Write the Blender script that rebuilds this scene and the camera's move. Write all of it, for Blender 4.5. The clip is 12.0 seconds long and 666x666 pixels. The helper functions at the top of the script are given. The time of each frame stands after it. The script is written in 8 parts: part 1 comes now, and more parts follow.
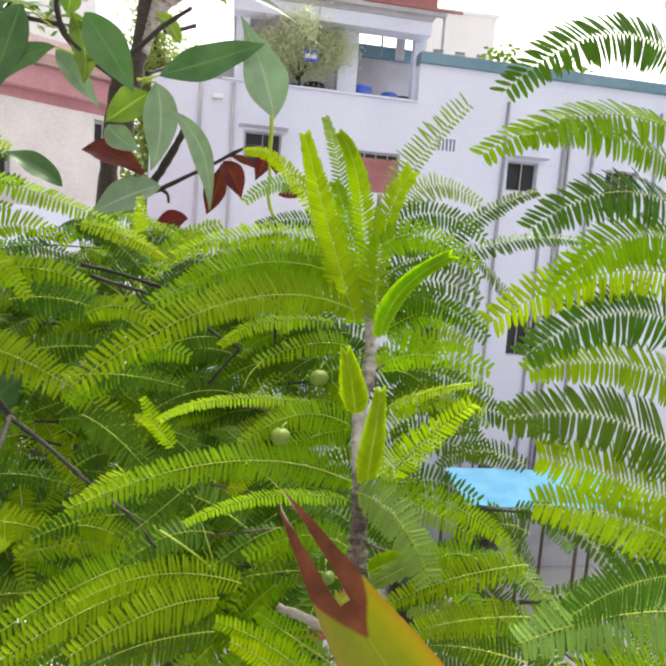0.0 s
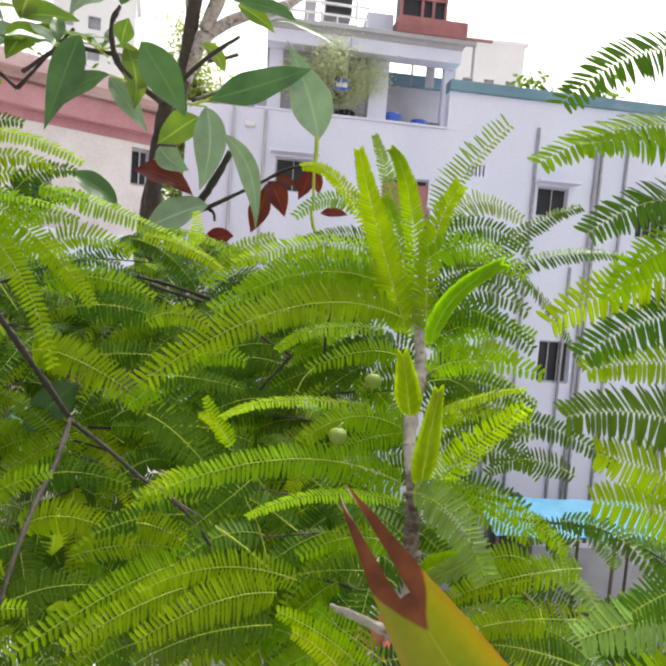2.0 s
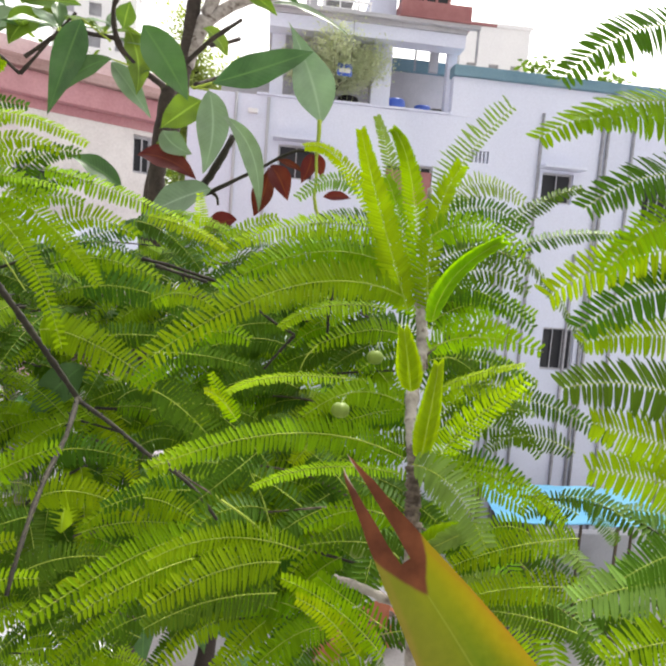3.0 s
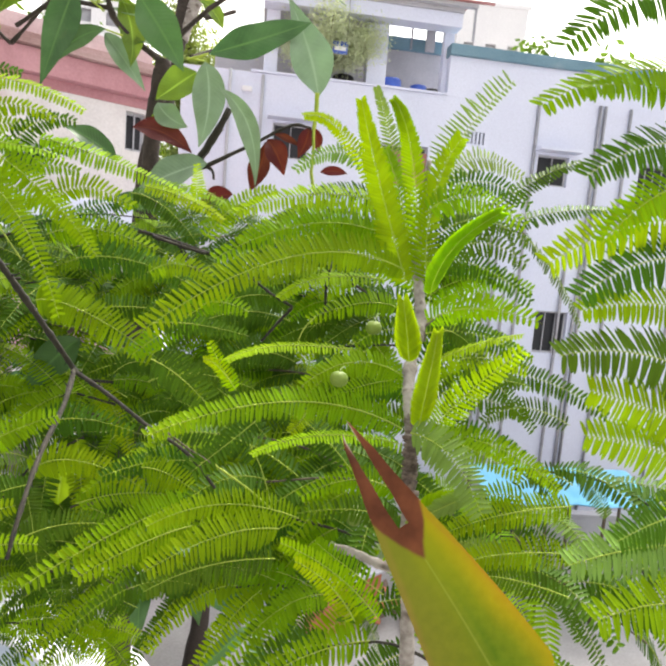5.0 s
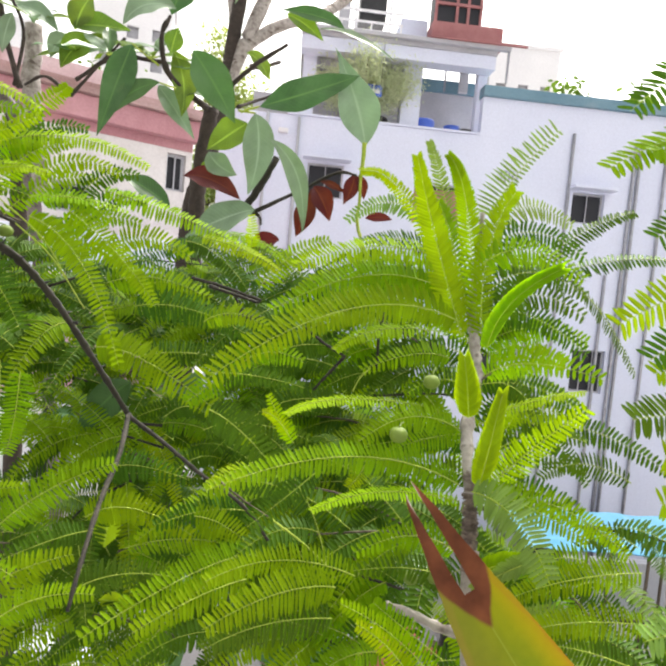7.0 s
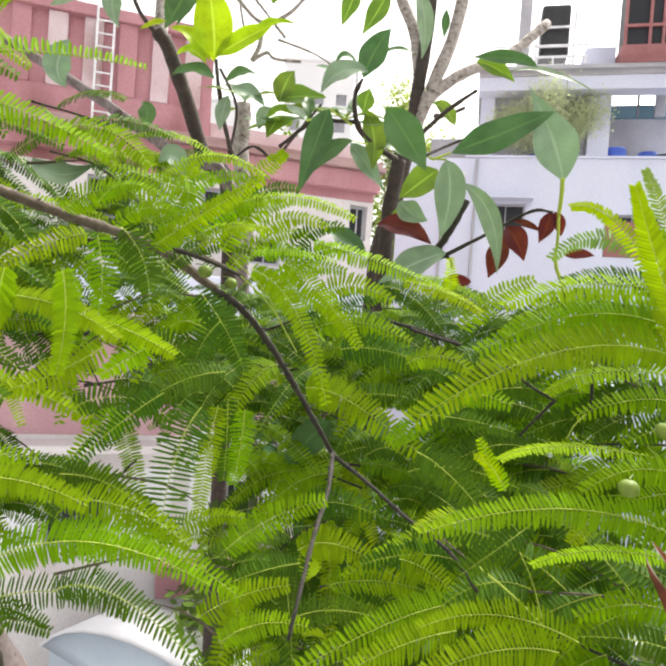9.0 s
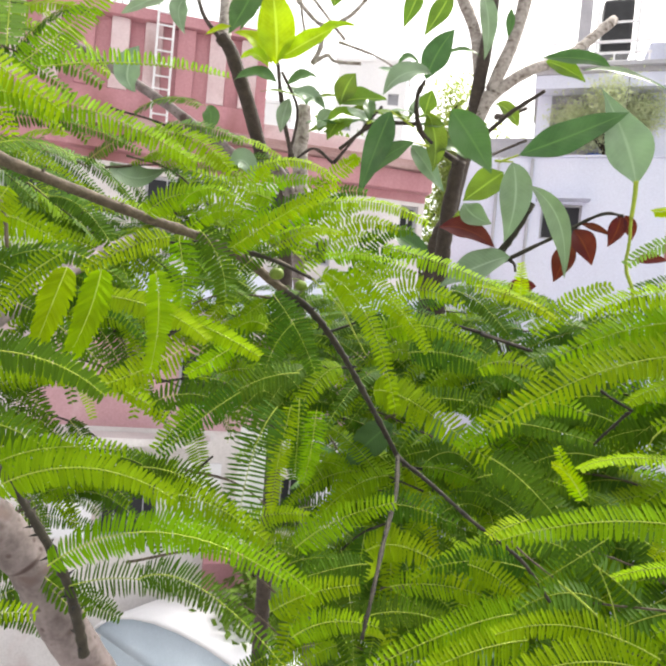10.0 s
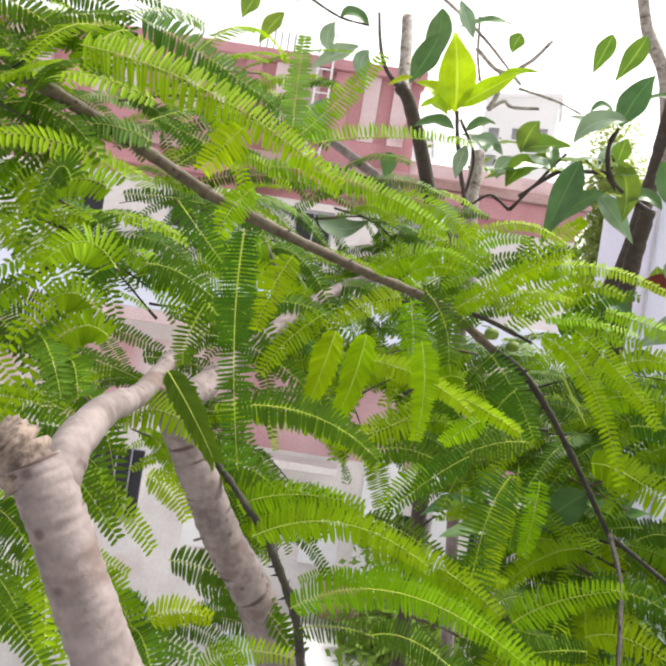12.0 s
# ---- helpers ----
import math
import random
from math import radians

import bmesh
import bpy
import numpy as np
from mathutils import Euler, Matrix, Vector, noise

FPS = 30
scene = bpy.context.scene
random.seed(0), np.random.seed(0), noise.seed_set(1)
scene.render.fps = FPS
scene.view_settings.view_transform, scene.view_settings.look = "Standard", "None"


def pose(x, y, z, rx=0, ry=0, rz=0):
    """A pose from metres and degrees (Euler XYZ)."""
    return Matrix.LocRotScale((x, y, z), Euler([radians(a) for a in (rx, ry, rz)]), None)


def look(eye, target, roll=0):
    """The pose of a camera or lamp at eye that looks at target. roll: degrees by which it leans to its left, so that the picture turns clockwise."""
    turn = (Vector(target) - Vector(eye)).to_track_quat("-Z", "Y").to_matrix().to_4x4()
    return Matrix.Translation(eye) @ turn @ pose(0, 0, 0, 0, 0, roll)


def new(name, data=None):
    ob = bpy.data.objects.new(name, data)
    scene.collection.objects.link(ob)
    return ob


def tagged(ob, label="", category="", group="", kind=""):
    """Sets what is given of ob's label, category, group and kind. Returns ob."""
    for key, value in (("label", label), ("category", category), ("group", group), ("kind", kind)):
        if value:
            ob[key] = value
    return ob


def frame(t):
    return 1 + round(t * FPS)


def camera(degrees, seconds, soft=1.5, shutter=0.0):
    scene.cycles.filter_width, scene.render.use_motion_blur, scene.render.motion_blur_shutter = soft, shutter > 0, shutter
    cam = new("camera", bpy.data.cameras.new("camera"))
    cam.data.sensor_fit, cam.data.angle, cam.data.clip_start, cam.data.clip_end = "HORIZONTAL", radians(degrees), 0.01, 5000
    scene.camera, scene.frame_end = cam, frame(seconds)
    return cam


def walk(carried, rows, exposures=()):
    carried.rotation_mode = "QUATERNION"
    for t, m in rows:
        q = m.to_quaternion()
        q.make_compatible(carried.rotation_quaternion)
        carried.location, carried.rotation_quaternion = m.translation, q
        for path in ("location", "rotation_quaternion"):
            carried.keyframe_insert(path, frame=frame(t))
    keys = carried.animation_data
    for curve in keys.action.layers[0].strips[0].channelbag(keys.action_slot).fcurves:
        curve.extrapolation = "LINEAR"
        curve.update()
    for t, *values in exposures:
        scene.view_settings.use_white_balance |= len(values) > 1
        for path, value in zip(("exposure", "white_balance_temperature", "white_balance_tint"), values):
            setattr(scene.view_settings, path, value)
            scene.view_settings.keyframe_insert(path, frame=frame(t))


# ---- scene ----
LENS = 58.50
# seconds, eye x y z, yaw, pitch, roll
PATH = [
    (0.0, 0.0018, 0.0027, 7.5028, -0.06, -6.37, 4.07),
    (0.5, 0.0033, -0.0030, 7.5047, 0.25, -5.04, 3.92),
    (1.0, 0.0019, -0.0058, 7.5022, 0.42, -4.65, 4.04),
    (1.5, -0.0124, -0.0082, 7.4982, 2.88, -2.57, 4.13),
    (2.0, -0.0187, -0.0166, 7.4874, 2.73, -4.23, 4.43),
    (2.5, -0.0170, -0.0240, 7.4797, 2.78, -4.99, 4.41),
    (3.0, -0.0168, -0.0256, 7.4793, 2.98, -5.40, 4.27),
    (3.5, -0.0167, -0.0274, 7.4697, 3.59, -7.33, 4.26),
    (5.5, -0.0214, -0.0279, 7.4694, 1.93, -7.05, 4.88),
    (6.0, -0.0225, -0.0281, 7.4666, 2.64, -7.10, 4.77),
    (6.5, -0.0297, -0.0267, 7.4713, 3.78, -6.38, 4.54),
    (7.0, -0.0435, -0.0295, 7.4823, 5.49, -3.94, 5.10),
    (7.2, -0.0486, -0.0317, 7.4873, 8.46, -3.56, 4.75),
    (8.8, -0.0606, -0.0293, 7.4764, 20.42, -1.03, 3.84),
    (9.0, -0.0663, -0.0386, 7.4795, 22.80, -1.13, 4.05),
    (9.5, -0.0833, -0.0501, 7.4829, 27.11, -0.87, 4.71),
    (10.0, -0.0857, -0.0548, 7.4806, 27.31, -1.48, 5.06),
    (10.5, -0.0958, -0.0678, 7.4819, 27.80, -1.13, 5.41),
    (11.0, -0.1149, -0.0870, 7.4884, 31.84, -0.56, 6.19),
    (11.5, -0.1424, -0.1084, 7.4990, 36.52, -0.41, 8.04),
    (12.0, -0.1622, -0.1174, 7.4976, 39.92, 0.04, 8.90),
]
cam = camera(LENS, 12.0, soft=2.7)
walk(cam, [(t, pose(x, y, z, 90 + pitch, 0, yaw) @ pose(0, 0, 0, 0, 0, roll)) for t, x, y, z, yaw, pitch, roll in PATH],
     exposures=[(0.0, 1.55, 6850, 9), (1.5, 1.42, 6850, 9), (3.5, 1.58, 6850, 9), (5.5, 1.70, 6850, 9), (9.0, 1.68, 6850, 9), (10.5, 1.74, 6850, 9), (12.0, 1.60, 6850, 9)])

# ---- light: a bright overcast sky and a wide, weak sun ----
world = bpy.data.worlds.new("overcast")
scene.world = world
world.use_nodes = True
wn, wl = world.node_tree.nodes, world.node_tree.links
wn.clear()
sky = wn.new("ShaderNodeTexSky")
sky.sky_type, sky.sun_disc = "NISHITA", False
sky.sun_elevation, sky.sun_rotation = radians(58), radians(20)
sky.air_density, sky.dust_density = 1.0, 6.0
grey = wn.new("ShaderNodeHueSaturation")
grey.inputs["Saturation"].default_value = 0.16
bg = wn.new("ShaderNodeBackground")
bg.inputs["Strength"].default_value = 0.14
wout = wn.new("ShaderNodeOutputWorld")
wl.new(sky.outputs[0], grey.inputs["Color"])
wl.new(grey.outputs[0], bg.inputs["Color"])
wl.new(bg.outputs[0], wout.inputs["Surface"])
sun = new("sun", bpy.data.lights.new("sun", "SUN"))
sun.data.energy, sun.data.angle, sun.data.color = 1.5, radians(14), (1.0, 0.97, 0.92)
sun.matrix_world = look((6, 16, 27), (0, 0, 0))


# ---- materials ----
def nodes_of(name):
    m = bpy.data.materials.new(name)
    m.use_nodes = True
    nt = m.node_tree
    return m, nt, nt.nodes["Principled BSDF"], nt.nodes["Material Output"]


def noise_node(nt, scale, detail=4.0, coords="Object", stretch=None):
    tc = nt.nodes.new("ShaderNodeTexCoord")
    n = nt.nodes.new("ShaderNodeTexNoise")
    n.inputs["Scale"].default_value, n.inputs["Detail"].default_value = scale, detail
    if stretch:
        mp = nt.nodes.new("ShaderNodeMapping")
        mp.inputs["Scale"].default_value = stretch
        nt.links.new(tc.outputs[coords], mp.inputs["Vector"])
        nt.links.new(mp.outputs[0], n.inputs["Vector"])
    else:
        nt.links.new(tc.outputs[coords], n.inputs["Vector"])
    return n


def ramp(nt, source, stops):
    r = nt.nodes.new("ShaderNodeValToRGB")
    e = r.color_ramp.elements
    while len(e) < len(stops):
        e.new(0.5)
    for k, (at, c) in zip(e, stops):
        k.position, k.color = at, (*c, 1)
    nt.links.new(source, r.inputs[0])
    return r.outputs[0]


def mixed(nt, fac, a, b, mode="MIX"):
    m = nt.nodes.new("ShaderNodeMix")
    m.data_type, m.blend_type = "RGBA", mode
    for sock, v in ((m.inputs[0], fac), (m.inputs[6], a), (m.inputs[7], b)):
        if isinstance(v, (float, int)):
            sock.default_value = v
        elif isinstance(v, tuple):
            sock.default_value = (*v, 1)
        else:
            nt.links.new(v, sock)
    return m.outputs[2]


def bump(nt, bsdf, height, strength, distance):
    b = nt.nodes.new("ShaderNodeBump")
    b.inputs["Strength"].default_value, b.inputs["Distance"].default_value = strength, distance
    nt.links.new(height, b.inputs["Height"])
    nt.links.new(b.outputs[0], bsdf.inputs["Normal"])


def surface(name, dark, light, scale=3.0, grain=60.0, rough=0.8, metal=0.0, relief=0.25, stretch=None, stain=None, amount=0.5):
    """A material with broad patches and fine grain; stain is a third colour in irregular marks."""
    m, nt, p, out = nodes_of(name)
    a, g = noise_node(nt, scale, 5.0, stretch=stretch), noise_node(nt, grain, 3.0)
    c = ramp(nt, a.outputs[0], [(0.3, dark), (0.7, light)])
    c = mixed(nt, 0.25, c, ramp(nt, g.outputs[0], [(0.25, tuple(0.6 * v for v in dark)), (0.75, light)]))
    if stain:
        s = noise_node(nt, scale * 0.6, 8.0, stretch=stretch)
        mask = ramp(nt, s.outputs[0], [(1 - amount, (0, 0, 0)), (min(1.0, 1.18 - amount), (1, 1, 1))])
        c = mixed(nt, mask, c, stain)
    nt.links.new(c, p.inputs["Base Color"])
    p.inputs["Roughness"].default_value, p.inputs["Metallic"].default_value = rough, metal
    bump(nt, p, g.outputs[0], relief, 0.004)
    return m


def leaf_surface(name, base, young, rough=0.42, thin=0.4, vein=None, glow=(1.14, 1.18, 0.28), gloss=0.14):
    """Leaf tissue that lets light through; "leaf_at" holds where on the blade a point lies, and how young it is."""
    m, nt, p, out = nodes_of(name)
    at = nt.nodes.new("ShaderNodeAttribute")
    at.attribute_name = "leaf_at"
    sep = nt.nodes.new("ShaderNodeSeparateXYZ")
    nt.links.new(at.outputs["Vector"], sep.inputs[0])
    info = nt.nodes.new("ShaderNodeObjectInfo")
    isl = nt.nodes.new("ShaderNodeNewGeometry")
    c = mixed(nt, sep.outputs[2], base, young)
    n = noise_node(nt, 35.0, 4.0)
    c = mixed(nt, 0.35, c, ramp(nt, n.outputs[0], [(0.3, tuple(0.5 * v for v in base)), (0.7, tuple(min(1.0, 1.5 * v) for v in base))]))
    hs = nt.nodes.new("ShaderNodeHueSaturation")
    nt.links.new(c, hs.inputs["Color"])
    for src, sock, lo, hi in ((info.outputs["Random"], "Hue", 0.482, 0.516), (isl.outputs["Random Per Island"], "Value", 0.88, 1.12)):
        mr = nt.nodes.new("ShaderNodeMapRange")
        mr.inputs["To Min"].default_value, mr.inputs["To Max"].default_value = lo, hi
        nt.links.new(src, mr.inputs["Value"])
        nt.links.new(mr.outputs[0], hs.inputs[sock])
    c = hs.outputs[0]
    if vein:
        ab = nt.nodes.new("ShaderNodeMath")
        ab.operation = "ABSOLUTE"
        nt.links.new(sep.outputs[0], ab.inputs[0])
        rib = ramp(nt, ab.outputs[0], [(0.03, (1, 1, 1)), (0.09, (0, 0, 0))])
        c = mixed(nt, rib, c, vein)
        wv = nt.nodes.new("ShaderNodeMath")
        wv.operation = "MULTIPLY_ADD"
        wv.inputs[1].default_value = -0.16
        nt.links.new(ab.outputs[0], wv.inputs[0])
        nt.links.new(sep.outputs[1], wv.inputs[2])
        fr = nt.nodes.new("ShaderNodeMath")
        fr.operation = "PINGPONG"
        fr.inputs[1].default_value = 0.028
        nt.links.new(wv.outputs[0], fr.inputs[0])
        side = ramp(nt, fr.outputs[0], [(0.0, (0.22, 0.22, 0.22)), (0.006, (0, 0, 0))])
        c = mixed(nt, side, c, vein)
        # paler patches paint reflected sky onto the blade
        sheen_patch = noise_node(nt, 16.0, 5.0)
        c = mixed(nt, ramp(nt, sheen_patch.outputs[0], [(0.44, (0, 0, 0)), (0.70, (0.45, 0.45, 0.45))]), c, tuple(min(1.0, 1.5 * v + 0.03) for v in base))
        bump(nt, p, fr.outputs[0], 0.3, 0.02)
    nt.links.new(c, p.inputs["Base Color"])
    p.inputs["Roughness"].default_value = rough
    p.inputs["Specular IOR Level"].default_value = gloss
    tr = nt.nodes.new("ShaderNodeBsdfTranslucent")
    tc = mixed(nt, 1.0, c, glow, "MULTIPLY")
    nt.links.new(tc, tr.inputs["Color"])
    ms = nt.nodes.new("ShaderNodeMixShader")
    ms.inputs[0].default_value = thin
    nt.links.new(p.outputs[0], ms.inputs[1])
    nt.links.new(tr.outputs[0], ms.inputs[2])
    nt.links.new(ms.outputs[0], out.inputs["Surface"])
    return m


def bark_surface(name, dark, light, spot, scale=40.0, scar=None):
    m, nt, p, out = nodes_of(name)
    scar = scar or tuple(0.7 * x + 0.3 * y for x, y in zip(dark, light))
    a, g = noise_node(nt, scale, 6.0), noise_node(nt, scale * 4, 4.0)
    c = ramp(nt, a.outputs[0], [(0.32, dark), (0.62, light)])
    v = nt.nodes.new("ShaderNodeTexVoronoi")
    v.inputs["Scale"].default_value = scale * 1.6
    tc = nt.nodes.new("ShaderNodeTexCoord")
    nt.links.new(tc.outputs["Object"], v.inputs["Vector"])
    c = mixed(nt, ramp(nt, v.outputs["Distance"], [(0.10, (1, 1, 1)), (0.22, (0, 0, 0))]), c, spot)
    c = mixed(nt, 0.3, c, ramp(nt, g.outputs[0], [(0.3, dark), (0.7, light)]))
    big = noise_node(nt, scale * 0.55, 5.0, stretch=(1, 1, 1.9))
    c = mixed(nt, ramp(nt, big.outputs[0], [(0.56, (0, 0, 0)), (0.66, (1, 1, 1))]), c, scar)
    at = nt.nodes.new("ShaderNodeAttribute")
    at.attribute_name = "node_at"
    c = mixed(nt, ramp(nt, at.outputs["Fac"], [(0.30, (0, 0, 0)), (0.70, (0.9, 0.9, 0.9))]), c, spot)
    nt.links.new(c, p.inputs["Base Color"])
    p.inputs["Roughness"].default_value = 0.85
    bump(nt, p, a.outputs[0], 0.7, 0.004)
    return m


FROND = leaf_surface("frond_green", (0.142, 0.264, 0.007), (0.285, 0.428, 0.008), 0.55, thin=0.47, gloss=0.07)
# deep green darkened further: the crown's inner shade is put into this colour
FROND_SHADED = leaf_surface("frond_green_shaded", (0.042, 0.103, 0.007), (0.098, 0.190, 0.008), 0.50, thin=0.28, gloss=0.10)
FROND_YOUNG = leaf_surface("frond_yellow_green", (0.225, 0.378, 0.005), (0.350, 0.490, 0.007), 0.55, thin=0.52, gloss=0.07)
FROND_GREY = leaf_surface("frond_grey_green", (0.165, 0.265, 0.060), (0.235, 0.350, 0.085), thin=0.35)
RACHIS = surface("frond_stalk", (0.26, 0.36, 0.03), (0.38, 0.46, 0.06), 60, 300, 0.85, relief=0.1)
MANGO_DARK = leaf_surface("mango_leaf_green", (0.048, 0.108, 0.030), (0.070, 0.150, 0.042), 0.40, 0.16, (0.09, 0.19, 0.05), (0.9, 1.2, 0.5), 0.32)
MANGO_PALE = leaf_surface("mango_leaf_underside", (0.140, 0.215, 0.125), (0.20, 0.285, 0.170), 0.36, 0.14, (0.27, 0.36, 0.25), (0.9, 1.1, 0.7), 0.55)
MANGO_LIGHT = leaf_surface("mango_leaf_light_green", (0.098, 0.168, 0.034), (0.140, 0.225, 0.040), 0.4, 0.36, (0.26, 0.40, 0.09))
MANGO_NEW = leaf_surface("mango_new_leaf", (0.25, 0.38, 0.010), (0.30, 0.42, 0.010), 0.35, 0.5, (0.42, 0.55, 0.10))
MANGO_RED = leaf_surface("dry_red_leaf", (0.078, 0.013, 0.012), (0.12, 0.018, 0.016), 0.5, 0.25, (0.15, 0.035, 0.02))
BARK_GREY = bark_surface("grey_bark", (0.085, 0.066, 0.064), (0.200, 0.165, 0.165), (0.045, 0.024, 0.020), 45, (0.11, 0.078, 0.072))
BARK_ROUGH = bark_surface("scarred_bark", (0.032, 0.019, 0.014), (0.21, 0.162, 0.135), (0.030, 0.016, 0.012), 110, (0.05, 0.032, 0.026))
BARK_TWIG = bark_surface("brown_twig", (0.038, 0.027, 0.017), (0.125, 0.097, 0.068), (0.04, 0.03, 0.02), 90)
BARK_BLACK = bark_surface("black_twig", (0.011, 0.009, 0.005), (0.033, 0.027, 0.017), (0.01, 0.01, 0.01), 90)
BARK_MANGO = bark_surface("mango_bark", (0.015, 0.010, 0.007), (0.050, 0.035, 0.026), (0.03, 0.025, 0.02), 55)
BARK_PALE = bark_surface("pale_bark", (0.15, 0.125, 0.11), (0.37, 0.335, 0.31), (0.17, 0.14, 0.12), 60, (0.10, 0.075, 0.06))
FRUIT = surface("green_fruit", (0.095, 0.155, 0.012), (0.15, 0.22, 0.018), 70, 300, 0.6, relief=0.05)
WALL_WHITE = surface("white_painted_plaster", (0.605, 0.635, 0.78), (0.685, 0.715, 0.85), 0.5, 25, 0.85, relief=0.15, stretch=(1, 1, 0.3), stain=(0.55, 0.55, 0.64), amount=0.36)
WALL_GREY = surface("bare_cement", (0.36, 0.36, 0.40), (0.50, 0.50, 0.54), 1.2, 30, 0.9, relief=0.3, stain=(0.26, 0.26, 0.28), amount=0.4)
TEAL = surface("teal_paint", (0.10, 0.20, 0.27), (0.17, 0.29, 0.36), 1.0, 20, 0.7, stain=(0.3, 0.36, 0.4), amount=0.4)
PINK = surface("faded_pink_plaster", (0.39, 0.165, 0.195), (0.53, 0.28, 0.31), 1.2, 25, 0.85, relief=0.3, stretch=(1, 1, 0.35), stain=(0.24, 0.10, 0.10), amount=0.42)
PINK_PALE = surface("washed_out_pink_plaster", (0.52, 0.36, 0.38), (0.66, 0.54, 0.56), 1.6, 25, 0.85, relief=0.3, stain=(0.34, 0.22, 0.21), amount=0.45)
# near-black colours: darkness of rooms and vent painted on walls and panes
DARK = surface("painted_dark_interior", (0.012, 0.012, 0.016), (0.035, 0.035, 0.045), 2, 30, 0.9)
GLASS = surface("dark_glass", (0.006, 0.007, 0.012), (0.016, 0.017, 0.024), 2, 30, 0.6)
RED_PAINT = surface("red_oxide_paint", (0.27, 0.095, 0.100), (0.38, 0.165, 0.165), 3, 40, 0.7, stain=(0.2, 0.09, 0.09), amount=0.4)
STEEL = surface("grey_metal", (0.25, 0.25, 0.28), (0.42, 0.42, 0.46), 6, 90, 0.45, 0.6)
WHITE_METAL = surface("white_metal", (0.70, 0.70, 0.73), (0.80, 0.80, 0.83), 2, 60, 0.4)
BLUE_PLASTIC = surface("blue_plastic", (0.03, 0.08, 0.42), (0.06, 0.14, 0.60), 4, 60, 0.4)
TARP = surface("cyan_tarpaulin", (0.11, 0.42, 0.68), (0.20, 0.56, 0.82), 2.5, 40, 0.45, stain=(0.38, 0.62, 0.78), amount=0.4)
GROUND = surface("dusty_concrete_ground", (0.25, 0.24, 0.24), (0.40, 0.39, 0.39), 0.6, 18, 0.95, relief=0.5, stain=(0.16, 0.15, 0.14), amount=0.42)
SOIL = surface("brown_rubbish", (0.16, 0.11, 0.09), (0.34, 0.26, 0.23), 5, 60, 0.95, relief=0.6, stain=(0.06, 0.05, 0.04), amount=0.45)
BRICKRED = surface("terracotta", (0.36, 0.11, 0.06), (0.50, 0.18, 0.10), 4, 60, 0.85, relief=0.4, stain=(0.25, 0.09, 0.06), amount=0.4)
BLACK = surface("black_plastic", (0.012, 0.012, 0.014), (0.03, 0.03, 0.034), 5, 80, 0.35)
# blue-grey of the shed's shaded side, put into the sheet colour
SHADED_SHEET = surface("shade_blue_sheet", (0.42, 0.50, 0.58), (0.52, 0.60, 0.68), 1.0, 40, 0.5)


# ---- mesh tools ----
def vec(p):
    return Vector(p)


def mesh_object(name, verts, faces, material, parent=None, label="", smooth=True, leaf_at=None, slots=None):
    me = bpy.data.meshes.new(name)
    me.from_pydata([tuple(v) for v in verts], [], faces)
    for m in (material if isinstance(material, list) else [material]):
        me.materials.append(m)
    if slots:
        me.polygons.foreach_set("material_index", slots)
    if smooth:
        me.polygons.foreach_set("use_smooth", [True] * len(me.polygons))
    if leaf_at:
        a = me.attributes.new("leaf_at", "FLOAT_VECTOR", "POINT")
        a.data.foreach_set("vector", [c for v in leaf_at for c in v])
    me.update()
    ob = new(name, me)
    if parent:
        ob.parent = parent
        ob.matrix_parent_inverse = parent.matrix_world.inverted()
    if label:
        ob["label"] = label
    return ob


def part(name, bm, material, parent=None, label="", smooth=False):
    me = bpy.data.meshes.new(name)
    bm.to_mesh(me)
    bm.free()
    me.materials.append(material)
    if smooth:
        me.polygons.foreach_set("use_smooth", [True] * len(me.polygons))
    ob = new(name, me)
    if parent:
        ob.parent = parent
        ob.matrix_parent_inverse = parent.matrix_world.inverted()
    if label:
        ob["label"] = label
    return ob


def anchor(name, at, label, category, group="", kind="", turn=0.0):
    ob = new(name)
    ob.matrix_world = pose(*at, 0, 0, turn)
    bpy.context.view_layer.update()
    return tagged(ob, label, category, group, kind)


def box(bm, x0, x1, y0, y1, z0, z1, m=None, bevel=0.0):
    r = bmesh.ops.create_cube(bm, size=1.0)
    t = Matrix.Translation(((x0 + x1) / 2, (y0 + y1) / 2, (z0 + z1) / 2)) @ Matrix.Diagonal((x1 - x0, y1 - y0, z1 - z0, 1))
    bmesh.ops.transform(bm, matrix=(m @ t) if m else t, verts=r["verts"])
    if bevel:
        es = {e for v in r["verts"] for e in v.link_edges}
        bmesh.ops.bevel(bm, geom=list(es), offset=bevel, segments=2, profile=0.6, affect="EDGES")


def boxes(name, dims, material, parent=None, label="", m=None, bevel=0.0):
    bm = bmesh.new()
    for d in dims:
        box(bm, *d, m=m, bevel=bevel)
    return part(name, bm, material, parent, label)


def spline(pts, n):
    """Points along a smooth line through pts, n for each span."""
    p = [vec(q) for q in pts]
    p = [2 * p[0] - p[1]] + p + [2 * p[-1] - p[-2]]
    out = []
    for i in range(1, len(p) - 2):
        for k in range(n):
            t = k / n
            a, b, c, d = p[i - 1], p[i], p[i + 1], p[i + 2]
            out.append(0.5 * (2 * b + (c - a) * t + (2 * a - 5 * b + 4 * c - d) * t * t + (3 * b - a - 3 * c + d) * t * t * t))
    return out + [p[-2]]


